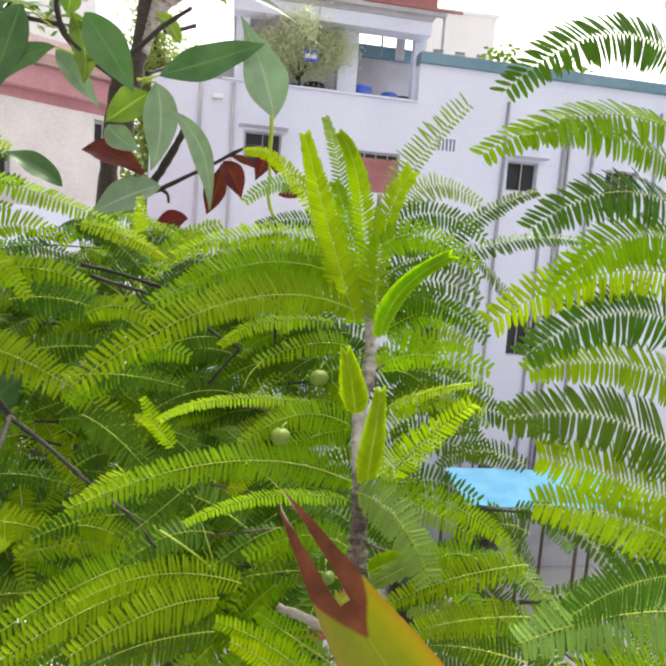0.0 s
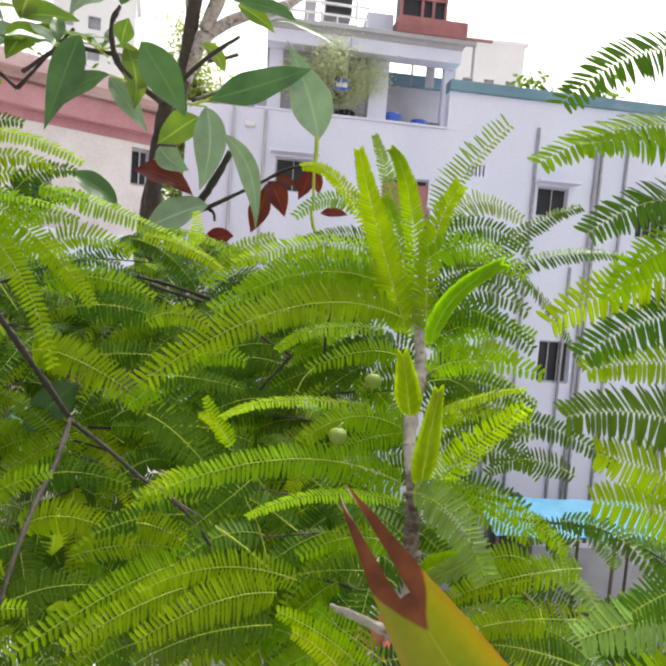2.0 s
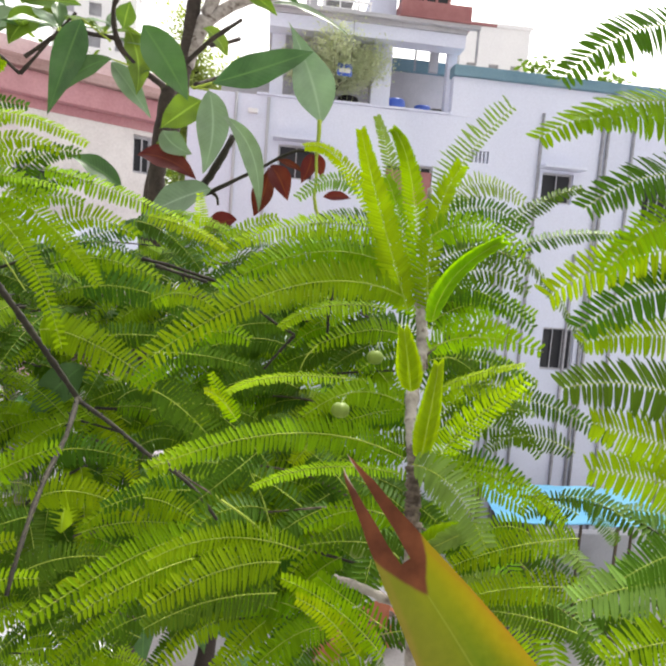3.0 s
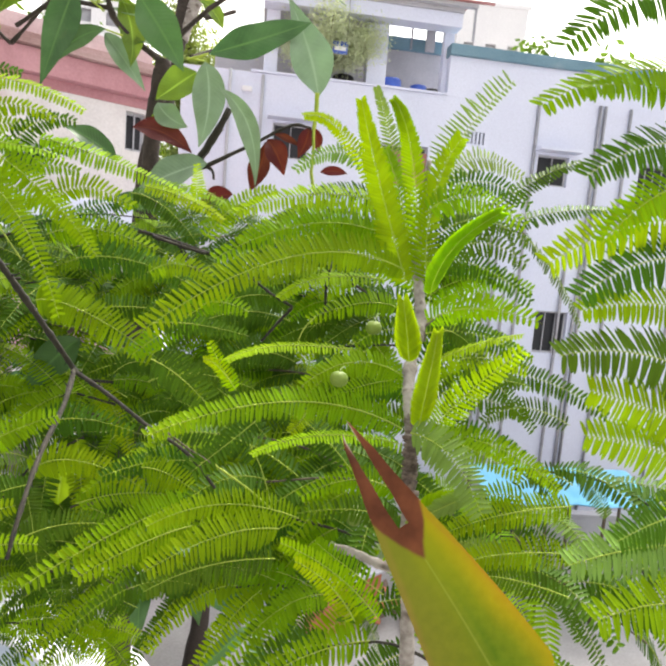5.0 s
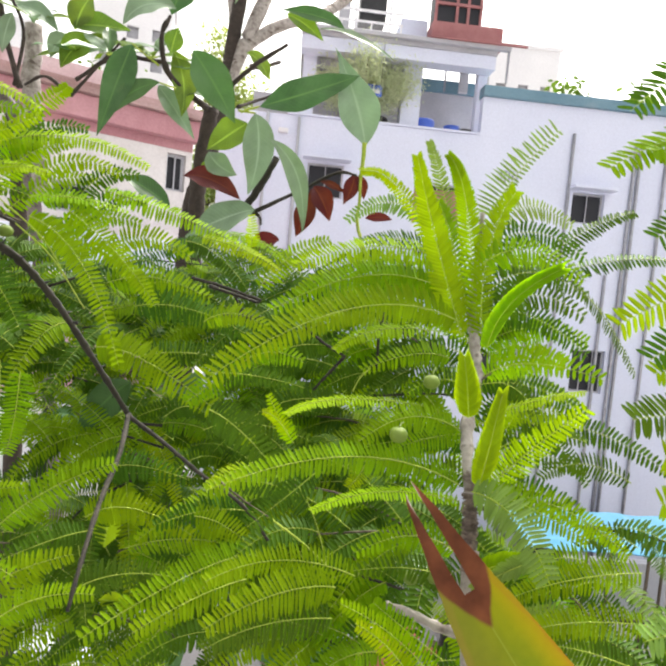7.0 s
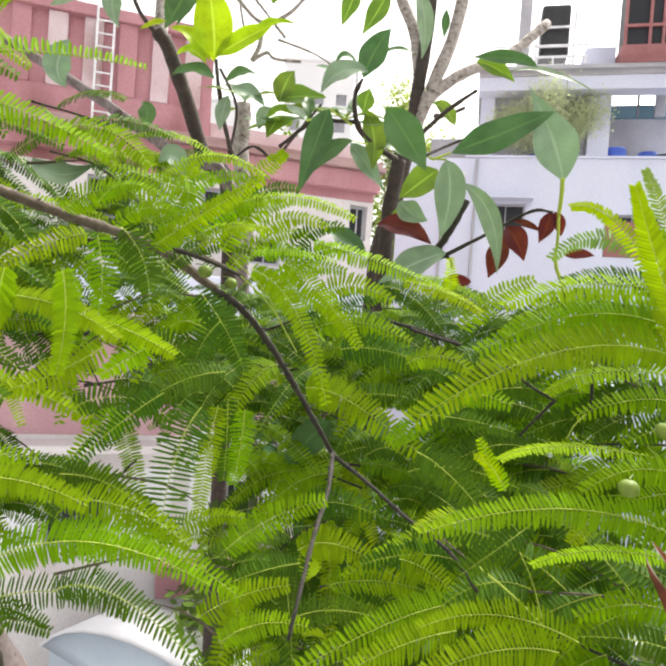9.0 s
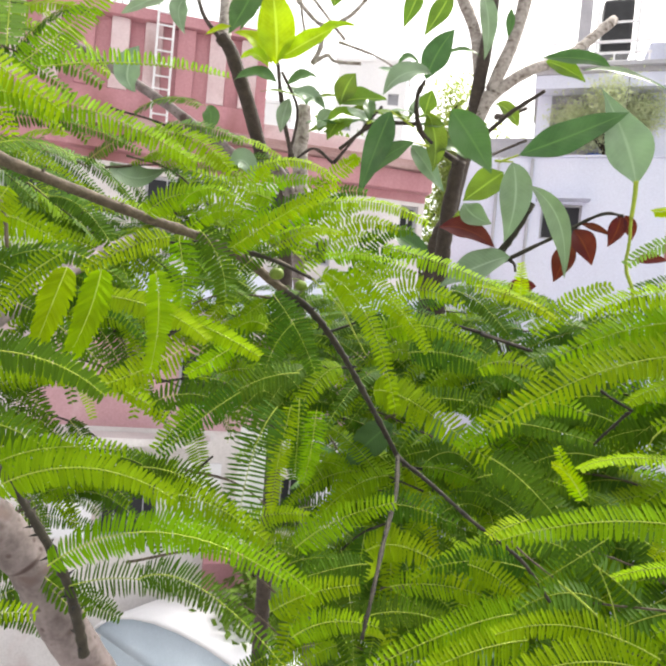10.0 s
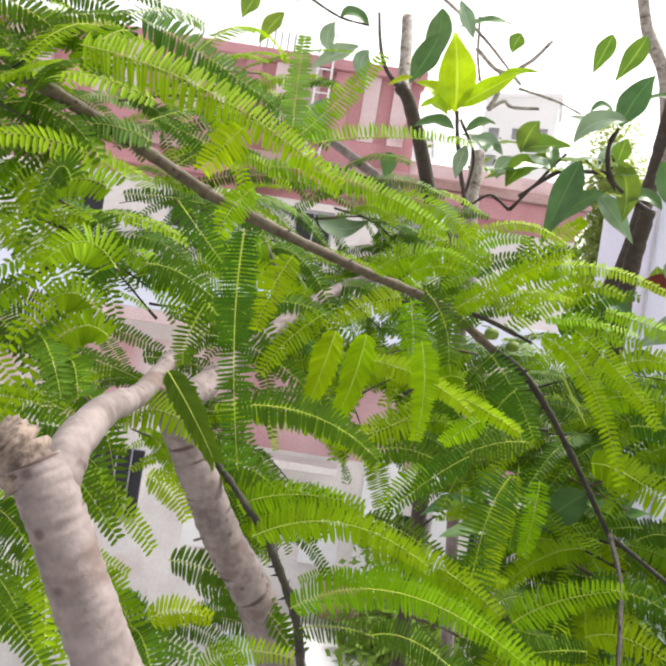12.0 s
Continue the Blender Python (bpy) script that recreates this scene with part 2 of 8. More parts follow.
def tube(name, pts, r0, r1, material, parent=None, label="", sides=10, n=8, rough=0.06, nodes=0, knob=0.25, spur=0.0, rng=random):
    """A tapering stem through pts with uneven bark and swollen nodes."""
    line = spline(pts, n)
    total = len(line)
    verts, faces, mark = [], [], []
    up = Vector((0.31, 0.2, 0.93))
    phase = rng.random() * 50
    for i, c in enumerate(line):
        t = i / (total - 1)
        tan = (line[min(i + 1, total - 1)] - line[max(i - 1, 0)]).normalized()
        u = tan.cross(up)
        if u.length < 0.1:
            u = tan.cross(Vector((1, 0, 0)))
        u.normalize()
        w = tan.cross(u)
        r = r0 + (r1 - r0) * t
        ring = 0.0
        if nodes:
            f = (t * nodes + 0.9 * noise.noise(Vector((t * nodes * 0.7, phase, 0)))) % 1.0
            ring = math.exp(-((min(f, 1 - f)) / 0.13) ** 2)
            r *= 1 + knob * ring
        for k in range(sides):
            a = 2 * math.pi * k / sides
            d = u * math.cos(a) + w * math.sin(a)
            q = c + d * r
            rr = r * (1 + rough * 2.2 * noise.noise(Vector((q.x, q.y, q.z)) * (0.35 / max(r, 1e-4)) + Vector((phase, 0, 0))))
            verts.append(c + d * rr)
            mark.append(ring ** 2 * (0.15 + 1.9 * noise.noise(Vector((q.x, q.y, q.z)) * (0.5 / max(r, 1e-4)))))
    for i in range(total - 1):
        for k in range(sides):
            a, b = i * sides + k, i * sides + (k + 1) % sides
            faces.append((a, b, b + sides, a + sides))
    faces.append(tuple(range((total - 1) * sides, total * sides)))
    faces.append(tuple(range(sides - 1, -1, -1)))
    if spur:
        for k in range(1, nodes):
            i = min(total - 2, int(k / nodes * (total - 1)))
            tan = (line[i + 1] - line[i]).normalized()
            u = tan.cross(Vector((rng.uniform(-1, 1), rng.uniform(-1, 1), rng.uniform(-1, 1)))).normalized()
            w, c, r = tan.cross(u), line[i], r0 + (r1 - r0) * k / nodes
            o = len(verts)
            for e in range(4):
                a = math.pi / 2 * e
                verts.append(c + u * r * 0.5 + (tan * math.cos(a) + w * math.sin(a)) * r * 0.55)
            verts.append(c + u * (r + spur * rng.uniform(0.6, 1.4)) + tan * spur * 0.5)
            mark.extend([0.8] * 5)
            faces += [(o, o + 1, o + 4), (o + 1, o + 2, o + 4), (o + 2, o + 3, o + 4), (o + 3, o, o + 4)]
    ob = mesh_object(name, verts, faces, material, parent, label)
    ob.data.attributes.new("node_at", "FLOAT", "POINT").data.foreach_set("value", mark)
    return ob


def bezier(b, c, t, s):
    return b * (1 - s) ** 2 + c * 2 * s * (1 - s) + t * s * s


def frond_data(base, tip, sag, face, pairs, leaf, taper=0.42, young=(0.0, 0.8), lean=0.22, gap=0.70, rng=random, droop=0.10, dense=1.5, sides=(1.0, 1.0), uneven=1.0):
    """Verts, faces, slots and blade places of a feathery frond: a bowed stalk with two rows of oblong leaflets.
    sag: how far the stalk bows up, or the point at its middle; sides: how long each row is."""
    b, t = vec(base), vec(tip)
    mid = 2 * vec(sag) - (b + t) / 2 if isinstance(sag, tuple) else (b + t) / 2 + Vector((0, 0, sag * 2))
    length = sum((bezier(b, mid, t, (k + 1) / 8) - bezier(b, mid, t, k / 8)).length for k in range(8))
    face = vec(face).normalized()
    verts, faces, slots, at = [], [], [], []
    line = [bezier(b, mid, t, k / 14) for k in range(15)]
    for k, c in enumerate(line):
        tan = (line[min(k + 1, 14)] - line[max(k - 1, 0)]).normalized()
        u = tan.cross(face).normalized()
        w = u.cross(tan)
        r = (0.00062 - 0.00042 * k / 14) * (0.6 + length * 2.0)
        for d in (u, w, -u, -w):
            verts.append(c + d * r)
            at.append((0.0, 0.0, 0.5))
    for k in range(14):
        for j in range(4):
            a, e = k * 4 + j, k * 4 + (j + 1) % 4
            faces.append((a, e, e + 4, a + 4))
            slots.append(1)
    pairs = int(pairs * dense)
    step = length / (pairs + 1)
    for i in range(pairs * 2):
        k, s = i // 2, (1 if i % 2 else -1)
        f = (k + 0.7 + 0.25 * (i % 2)) / (pairs + 0.6)
        f = min(f, 1.0)
        c = bezier(b, mid, t, f)
        tan = (bezier(b, mid, t, min(f + 0.04, 1.0)) - bezier(b, mid, t, f - 0.04)).normalized()
        side = tan.cross(face).normalized() * s
        nor = (side.cross(tan) * s).normalized()
        grow = min(1.0, 0.60 + 2.2 * f) * (1 - (1 - taper) * max(0.0, (f - 0.32) / 0.68) ** 1.35)
        ln = leaf * grow * (0.98 + uneven * rng.uniform(-0.10, 0.10)) * sides[i % 2]
        ang = lean * (0.65 + 0.75 * f) + uneven * rng.uniform(-0.09, 0.09)
        d = (side * math.cos(ang) + tan * math.sin(ang) - nor * (droop + uneven * rng.uniform(-0.10, 0.10))).normalized()
        across = nor.cross(d).normalized()
        tw = uneven * rng.uniform(-0.22, 0.22)
        across = (across * math.cos(tw) + nor * math.sin(tw)).normalized()
        up = d.cross(across)
        if up.dot(nor) < 0:
            up = -up
        hw = step * gap * 0.56 * rng.uniform(0.9, 1.05)
        o = len(verts)
        yo = young[0] + (young[1] - young[0]) * f
        shape = ((0.0, 0.50), (0.2, 0.97), (0.58, 0.97), (0.86, 0.66), (1.0, 0.12))
        for q, wd in shape:
            m = c + d * (ln * q) - up * (0.10 * ln * q * q)
            for e, h in ((-1, 0.0), (0, -0.35), (1, 0.0)):
                verts.append(m + across * (e * hw * wd) + up * (h * hw / max(1.0, 2 * gap - 1)))
                at.append((e, q, yo))
        for q in range(4):
            for e in range(2):
                a = o + q * 3 + e
                faces.append((a, a + 1, a + 4, a + 3))
                slots.append(0)
    return verts, faces, slots, at


def frond(parent, base, tip, sag=0.015, face=(0, -0.7, 0.7), pairs=24, leaf=0.021, mat=None, label="", **kw):
    v, f, s, a = frond_data(base, tip, sag, face, pairs, leaf, **kw)
    return mesh_object("frond", v, f, [mat or FROND, RACHIS], parent, label, leaf_at=a, slots=s)


def blade_data(base, tip, face, width, sag=0.0, fold=0.30, wave=0.04, curl=0.0, nu=18, nv=6, widest=0.45, bow=(0, 0, 0), rng=random):
    """A lance-shaped leaf blade with a folded midrib and wavy edges."""
    b, t = vec(base), vec(tip)
    mid = (b + t) / 2 + Vector((0, 0, 2 * sag)) + vec(bow) * 2
    face = vec(face).normalized()
    verts, faces, at = [], [], []
    ph = rng.random() * 6
    for i in range(nu + 1):
        f = i / nu
        c = bezier(b, mid, t, f)
        tan = (bezier(b, mid, t, min(1, f + 0.03)) - bezier(b, mid, t, max(0, f - 0.03))).normalized()
        side = tan.cross(face).normalized()
        nor = side.cross(tan)
        w = width * 0.5 * (math.sin(math.pi * f ** (math.log(0.5) / math.log(widest))) ** 1.05 * 0.985 + 0.015)
        for j in range(nv + 1):
            e = 2 * j / nv - 1
            z = fold * abs(e) * w + wave * width * abs(e) * math.sin(f * 13 + ph + e) - curl * w * e * e
            verts.append(c + side * (e * w * (1 - 0.12 * abs(e) * fold)) + nor * z)
            at.append((e, f, 0.5 + 0.5 * math.sin(ph)))
    for i in range(nu):
        for j in range(nv):
            a = i * (nv + 1) + j
            faces.append((a, a + 1, a + nv + 2, a + nv + 1))
    return verts, faces, at


def whorl(parent, at, axis, n, length, width, mats, seed, droop=0.35):
    """A tuft of long leaves at a shoot's end, each arching over."""
    r = random.Random(seed)
    ax = vec(axis).normalized()
    u = ax.cross(Vector((0.2, 0.9, 0.1))).normalized()
    w = ax.cross(u)
    for k in range(n):
        a = 2 * math.pi * (k + r.uniform(-0.3, 0.3)) / n
        d = ((u * math.cos(a) + w * math.sin(a)) * r.uniform(0.8, 1.1) + ax * r.uniform(0.1, 0.7)).normalized()
        ln = length * r.uniform(0.7, 1.15)
        s = vec(at) + d * 0.012
        e = s + d * ln - Vector((0, 0, droop * ln * r.uniform(0.3, 1.2)))
        face = ax * 0.8 + Vector((r.uniform(-0.3, 0.3), -0.5, 0.6))
        blade(parent, s, e, width * r.uniform(0.8, 1.15), face, mats[r.randrange(len(mats))], stalk=at, sag=ln * r.uniform(0.05, 0.12), fold=r.uniform(0.15, 0.45), curl=r.uniform(0, 0.2), rng=r)


def blade(parent, base, tip, width, face=(0, -1, 0.25), mat=None, name="leaf", label="", stalk=None, **kw):
    v, f, a = blade_data(base, tip, face, width, **kw)
    ob = mesh_object(name, v, f, mat or MANGO_DARK, parent, label, leaf_at=a)
    if stalk:
        tube("leaf_stalk", [stalk, (vec(stalk) * 0.5 + vec(base) * 0.5), base], 0.0022, 0.0015, RACHIS, ob, sides=6, n=3)
    return ob


# ---- the setting ----
def sheet(name, size, n, material, amp, label, category):
    """Uneven ground as one sheet."""
    verts, faces = [], []
    for j in range(n + 1):
        for i in range(n + 1):
            x, y = [((k / n) * 2 - 1) for k in (i, j)]
            x, y = size * x * abs(x) ** 1.6, size * y * abs(y) ** 1.6
            verts.append((x, y + 8, amp * noise.noise(Vector((x, y, 0)) * 0.35)))
    for j in range(n):
        for i in range(n):
            a = j * (n + 1) + i
            faces.append((a, a + 1, a + n + 2, a + n + 1))
    return tagged(mesh_object(name, verts, faces, material), label, category, kind="structure")


sheet("ground", 1500, 90, GROUND, 0.03, "dusty grey concrete yard between the houses", "ground")


def wall_boxes(u0, u1, z0, z1, holes, thick, name, material, parent, m):
    """A thick wall whose openings go right through."""
    us = sorted({u0, u1, *[h[0] for h in holes], *[h[1] for h in holes]})
    zs = sorted({z0, z1, *[h[2] for h in holes], *[h[3] for h in holes]})
    verts, faces = {}, []

    def vid(x, y, z):
        return verts.setdefault((x, y, z), len(verts))

    solid = {}
    for i in range(len(us) - 1):
        for k in range(len(zs) - 1):
            cu, cz = (us[i] + us[i + 1]) / 2, (zs[k] + zs[k + 1]) / 2
            solid[i, k] = not any(h[0] < cu < h[1] and h[2] < cz < h[3] for h in holes)
    for (i, k), s in solid.items():
        if not s:
            continue
        a, b, c, d = us[i], us[i + 1], zs[k], zs[k + 1]
        faces.append([vid(*p) for p in ((a, 0, c), (b, 0, c), (b, 0, d), (a, 0, d))])
        faces.append([vid(*p) for p in ((a, thick, c), (a, thick, d), (b, thick, d), (b, thick, c))])
        for di, dk, q in ((-1, 0, ((a, 0, c), (a, 0, d), (a, thick, d), (a, thick, c))), (1, 0, ((b, 0, c), (b, thick, c), (b, thick, d), (b, 0, d))),
                          (0, -1, ((a, 0, c), (a, thick, c), (b, thick, c), (b, 0, c))), (0, 1, ((a, 0, d), (b, 0, d), (b, thick, d), (a, thick, d)))):
            if not solid.get((i + di, k + dk), False):
                faces.append([vid(*p) for p in q])
    return mesh_object(name, [m @ Vector(v) for v in verts], faces, material, parent, smooth=False)


# ---- the white house across the yard ----
FM = pose(0, 16.2, 0, 0, 0, 9.65)
house = anchor("white_house", (0, 16.2, 0), "white plastered house with an open columned terrace under a roof slab", "house", turn=9.65)
holes_w = [(-2.66, -1.70, 9.95, 10.83), (0.22, 1.50, 9.55, 10.62), (2.47, 3.02, 10.84, 11.16), (4.60, 5.50, 9.95, 10.77), (5.10, 6.05, 5.3, 6.5), (7.6, 8.6, 9.6, 10.8), (2.2, 3.1, 5.0, 6.2)]
wall_boxes(-5.0, 15.0, 0.0, 12.0, holes_w, 0.25, "wall", WALL_WHITE, house, FM)
boxes("side_wall", [(-5.0, -4.75, 0.252, 9, 0, 12.0)], WALL_WHITE, house, m=FM)
boxes("upper_wall", [(1.86, 15, 0.0, 0.25, 12.003, 13.02)], WALL_WHITE, house, m=FM)
boxes("coping", [(1.82, 15, -0.12, 0.40, 13.022, 13.30)], TEAL, house, "teal painted coping", FM, 0.03)
boxes("terrace_floor", [(-4.74, 15, 0.252, 9, 11.2, 11.4)], WALL_GREY, house, m=FM)
boxes("back_wall", [(-0.2, 2.3, 1.3, 1.45, 11.402, 13.42)], WALL_GREY, house, "bare grey cement wall", FM)
boxes("back_coping", [(-0.2, 2.3, 1.2, 1.5, 13.422, 13.76)], TEAL, house, "teal painted coping", FM, 0.02)
for u0, u1 in ((-0.30, 0.22), (1.74, 2.0), (-3.0, -2.65)):
    boxes("column", [(u0, u1, 0.30, 0.72 if u0 < 1 else 0.55, 11.402, 14.0)], WALL_WHITE, house, m=FM, bevel=0.015)
boxes("roof_slab", [(-3.1, 0.3, -0.25, 3.4, 14.002, 14.24), (0.3, 2.05, -0.25, 1.15, 14.002, 14.24)], WALL_GREY, house, "grey cement roof slab", FM, 0.02)
boxes("slab_edge", [(-3.15, 2.35, -0.40, -0.26, 14.10, 14.20)], WALL_GREY, house, "thin projecting eave", FM, 0.01)
boxes("sill", [(-3.3, 1.84, -0.06, 0.32, 12.003, 12.06)], WALL_WHITE, house, m=FM, bevel=0.01)
boxes("inner_wall", [(-4.7, 14.9, 3.0, 3.15, 0, 11.19)], DARK, house, "near-black wall painted as unlit rooms", FM)
boxes("stair_wall", [(-0.45, 0.28, 0.6, 1.5, 14.242, 15.05)], WALL_WHITE, house, m=FM, bevel=0.01)


def window(parent, u0, u1, z0, z1, m, bars, material=STEEL, depth=0.12, hood=False):
    w = boxes("window", [(u0, u1, depth, depth + 0.05, z0, z0 + 0.05), (u0, u1, depth, depth + 0.05, z1 - 0.05, z1),
                         (u0, u0 + 0.05, depth, depth + 0.05, z0 + 0.05, z1 - 0.05), (u1 - 0.05, u1, depth, depth + 0.05, z0 + 0.05, z1 - 0.05)], material, parent, "", m)
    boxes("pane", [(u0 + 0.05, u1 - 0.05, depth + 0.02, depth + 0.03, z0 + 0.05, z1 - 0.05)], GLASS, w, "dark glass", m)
    for k in range(bars):
        u = u0 + (u1 - u0) * (k + 1) / (bars + 1)
        boxes("bar", [(u - 0.012, u + 0.012, depth - 0.04, depth - 0.016, z0 + 0.02, z1 - 0.02)], material, w, "", m)
    if hood:
        boxes("hood", [(u0 - 0.15, u1 + 0.15, -0.45, -0.002, z1 + 0.06, z1 + 0.13)], WALL_WHITE, w, "", m)
    return w


window(house, -2.66, -1.70, 9.95, 10.83, FM, 1, WALL_GREY, hood=True)
window(house, 0.22, 1.50, 9.55, 10.62, FM, 3, WALL_GREY)
window(house, 4.60, 5.50, 9.95, 10.77, FM, 1, WALL_GREY, hood=True)
window(house, 5.10, 6.05, 5.3, 6.5, FM, 2, WALL_GREY)
window(house, 7.6, 8.6, 9.6, 10.8, FM, 3, WALL_GREY)
window(house, 2.2, 3.1, 5.0, 6.2, FM, 2, WALL_GREY)
boxes("shutter", [(0.24, 1.48, 0.02, 0.06, 9.57, 10.45)], RED_PAINT, house, "faded red wooden shutter", FM)
vent = boxes("vent", [(2.47, 3.02, 0.16, 0.2, 10.84, 11.16)], DARK, house, "wall vent with its dark recess painted", FM)
for k in range(5):
    boxes("slat", [(2.50 + 0.105 * k, 2.555 + 0.105 * k, 0.02, 0.12, 10.845, 11.155)], WALL_WHITE, vent, "", FM)
for u, z0, z1 in ((-3.80, 0.2, 12.0), (-2.98, 0.2, 11.95), (4.44, 0.2, 12.3), (5.75, 0.2, 8.6), (6.2, 0.2, 12.2), (6.35, 0.2, 12.2), (3.5, 0.2, 8.4), (3.72, 0.2, 8.4), (7.1, 0.2, 12.2), (4.05, 0.2, 6.9), (9.1, 0.2, 12.5)):
    tube("drain_pipe", [FM @ Vector((u, -0.05, z0)), FM @ Vector((u, -0.05, (z0 + z1) / 2)), FM @ Vector((u, -0.05, z1))], 0.042, 0.042, STEEL if u > 3 else WALL_GREY, house, "", 8, 2, 0.0)
boxes("lamp_box", [(-3.50, -3.24, -0.14, -0.002, 11.50, 11.62)], WHITE_METAL, house, "small white wall light", FM, 0.03)

# roof cabin with a red frame, on the slab
cabin = anchor("roof_cabin", tuple(FM @ Vector((1.0, 0.5, 14.24))), "dark glazed roof cabin with red painted frame", "cabin", turn=9.65)
boxes("base", [(0.30, 2.2, 0.0, 1.1, 14.242, 14.82)], RED_PAINT, cabin, "red painted low wall", FM, 0.01)
boxes("glazing", [(0.40, 1.58, 0.06, 1.0, 14.822, 16.6)], GLASS, cabin, "dark panes", FM)
for u in (0.36, 0.92, 1.22, 1.56):
    boxes("post", [(u - 0.035, u + 0.035, 0.0, 0.055, 14.822, 16.62)], RED_PAINT, cabin, m=FM)
for z in (15.25, 16.62):
    boxes("rail", [(0.325, 1.60, -0.01, 0.052, z, z + 0.07)], RED_PAINT, cabin, m=FM)
tower = anchor("tank_stand", tuple(FM @ Vector((-1.4, 1.0, 14.24))), "grey steel stand with a ladder on the roof", "stand", turn=9.65)
boxes("pillar", [(-2.15, -1.85, 0.8, 1.1, 14.242, 16.9)], WALL_GREY, tower, m=FM, bevel=0.01)
for u in (-1.7, -0.75):
    boxes("leg", [(u - 0.03, u + 0.03, 0.6, 0.66, 14.242, 16.4)], WHITE_METAL, tower, m=FM)
for z in (14.6, 15.1, 15.6):
    boxes("rung", [(-1.67, -0.78, 0.61, 0.65, z, z + 0.05)], WHITE_METAL, tower, m=FM)
boxes("tank", [(-1.6, -0.85, 0.75, 1.5, 14.9, 16.3)], BLACK, tower, "dark tank", FM, 0.1)


def drum(at, r, h, material, label):
    bm = bmesh.new()
    prof = [(0.0, 0.0), (r * 0.96, 0.0), (r, 0.03), (r, h * 0.32), (r * 1.04, h * 0.34), (r, h * 0.36), (r, h * 0.66), (r * 1.04, h * 0.68), (r, h * 0.70), (r, h * 0.94), (r * 0.93, h), (0.0, h)]
    vs = [bm.verts.new((x, 0, z)) for x, z in prof]
    es = [bm.edges.new((a, b)) for a, b in zip(vs, vs[1:])]
    bmesh.ops.spin(bm, geom=vs + es, cent=(0, 0, 0), axis=(0, 0, 1), angle=2 * math.pi, steps=20)
    bmesh.ops.remove_doubles(bm, verts=bm.verts, dist=0.0005)
    ob = part("drum", bm, material, smooth=True)
    ob.matrix_world = Matrix.Translation(at)
    return tagged(ob, label, "drum", "drums on the terrace")


drum(FM @ Vector((0.45, 0.65, 11.402)), 0.28, 1.02, BLUE_PLASTIC, "blue plastic drum on the terrace floor")
drum(FM @ Vector((1.25, 0.75, 11.402)), 0.24, 0.95, BLUE_PLASTIC, "blue plastic drum beside the terrace rail")
drum(FM @ Vector((1.60, 0.62, 11.402)), 0.2, 0.86, BLACK, "black plastic drum on the terrace floor")
drum(FM @ Vector((-0.85, 0.8, 11.402)), 0.3, 0.98, BLACK, "black plastic drum in the shaded terrace")
drum(FM @ Vector((-1.5, 0.7, 11.402)), 0.24, 0.86, BLUE_PLASTIC, "blue plastic drum in the shaded terrace")
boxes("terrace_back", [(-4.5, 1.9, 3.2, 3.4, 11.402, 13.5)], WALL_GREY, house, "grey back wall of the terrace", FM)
boxes("front_beam", [(-3.08, 2.03, -0.2, 0.28, 13.66, 14.0)], WALL_WHITE, house, "pale beam along the slab edge", FM, 0.01)
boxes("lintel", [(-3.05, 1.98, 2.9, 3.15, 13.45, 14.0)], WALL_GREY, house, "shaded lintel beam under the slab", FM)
boxes("mullion", [(0.98, 1.03, 1.02, 1.08, 13.40, 14.0)], STEEL, house, "thin post between coping and slab", FM)
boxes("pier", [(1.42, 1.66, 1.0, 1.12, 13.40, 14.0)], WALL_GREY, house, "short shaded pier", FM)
boxes("eave_strip", [(0.2, 2.75, -0.46, -0.402, 14.20, 14.25)], RED_PAINT, house, "rust-brown eave edging", FM)
boxes("eave_post", [(2.28, 2.33, -0.36, -0.31, 13.302, 14.098)], STEEL, house, "", FM)
rail = anchor("roof_rail", tuple(FM @ Vector((-1.4, -0.1, 14.24))), "white painted railing along the roof edge", "railing", turn=9.65)
for z in (14.50, 14.78):
    boxes("rail", [(-2.9, -0.5, -0.12, -0.08, z, z + 0.05)], WHITE_METAL, rail, m=FM)
for k in range(7):
    boxes("post", [(-2.9 + 0.39 * k, -2.86 + 0.39 * k, -0.11, -0.09, 14.242, 14.498)], WHITE_METAL, rail, m=FM)
sign = anchor("hanging_sign", tuple(FM @ Vector((-1.1, -0.24, 12.62))), "small blue and white sign hung from the terrace beam", "sign", turn=9.65)
boxes("board", [(-1.29, -0.91, -0.25, -0.23, 12.62, 12.92)], BLUE_PLASTIC, sign, "", FM, 0.004)
boxes("panel", [(-1.25, -0.95, -0.258, -0.252, 12.70, 12.80)], WHITE_METAL, sign, "white strip", FM)
for u in (-1.26, -0.94):
    boxes("cord", [(u - 0.006, u + 0.006, -0.246, -0.234, 12.922, 14.0)], BLACK, sign, "", FM)
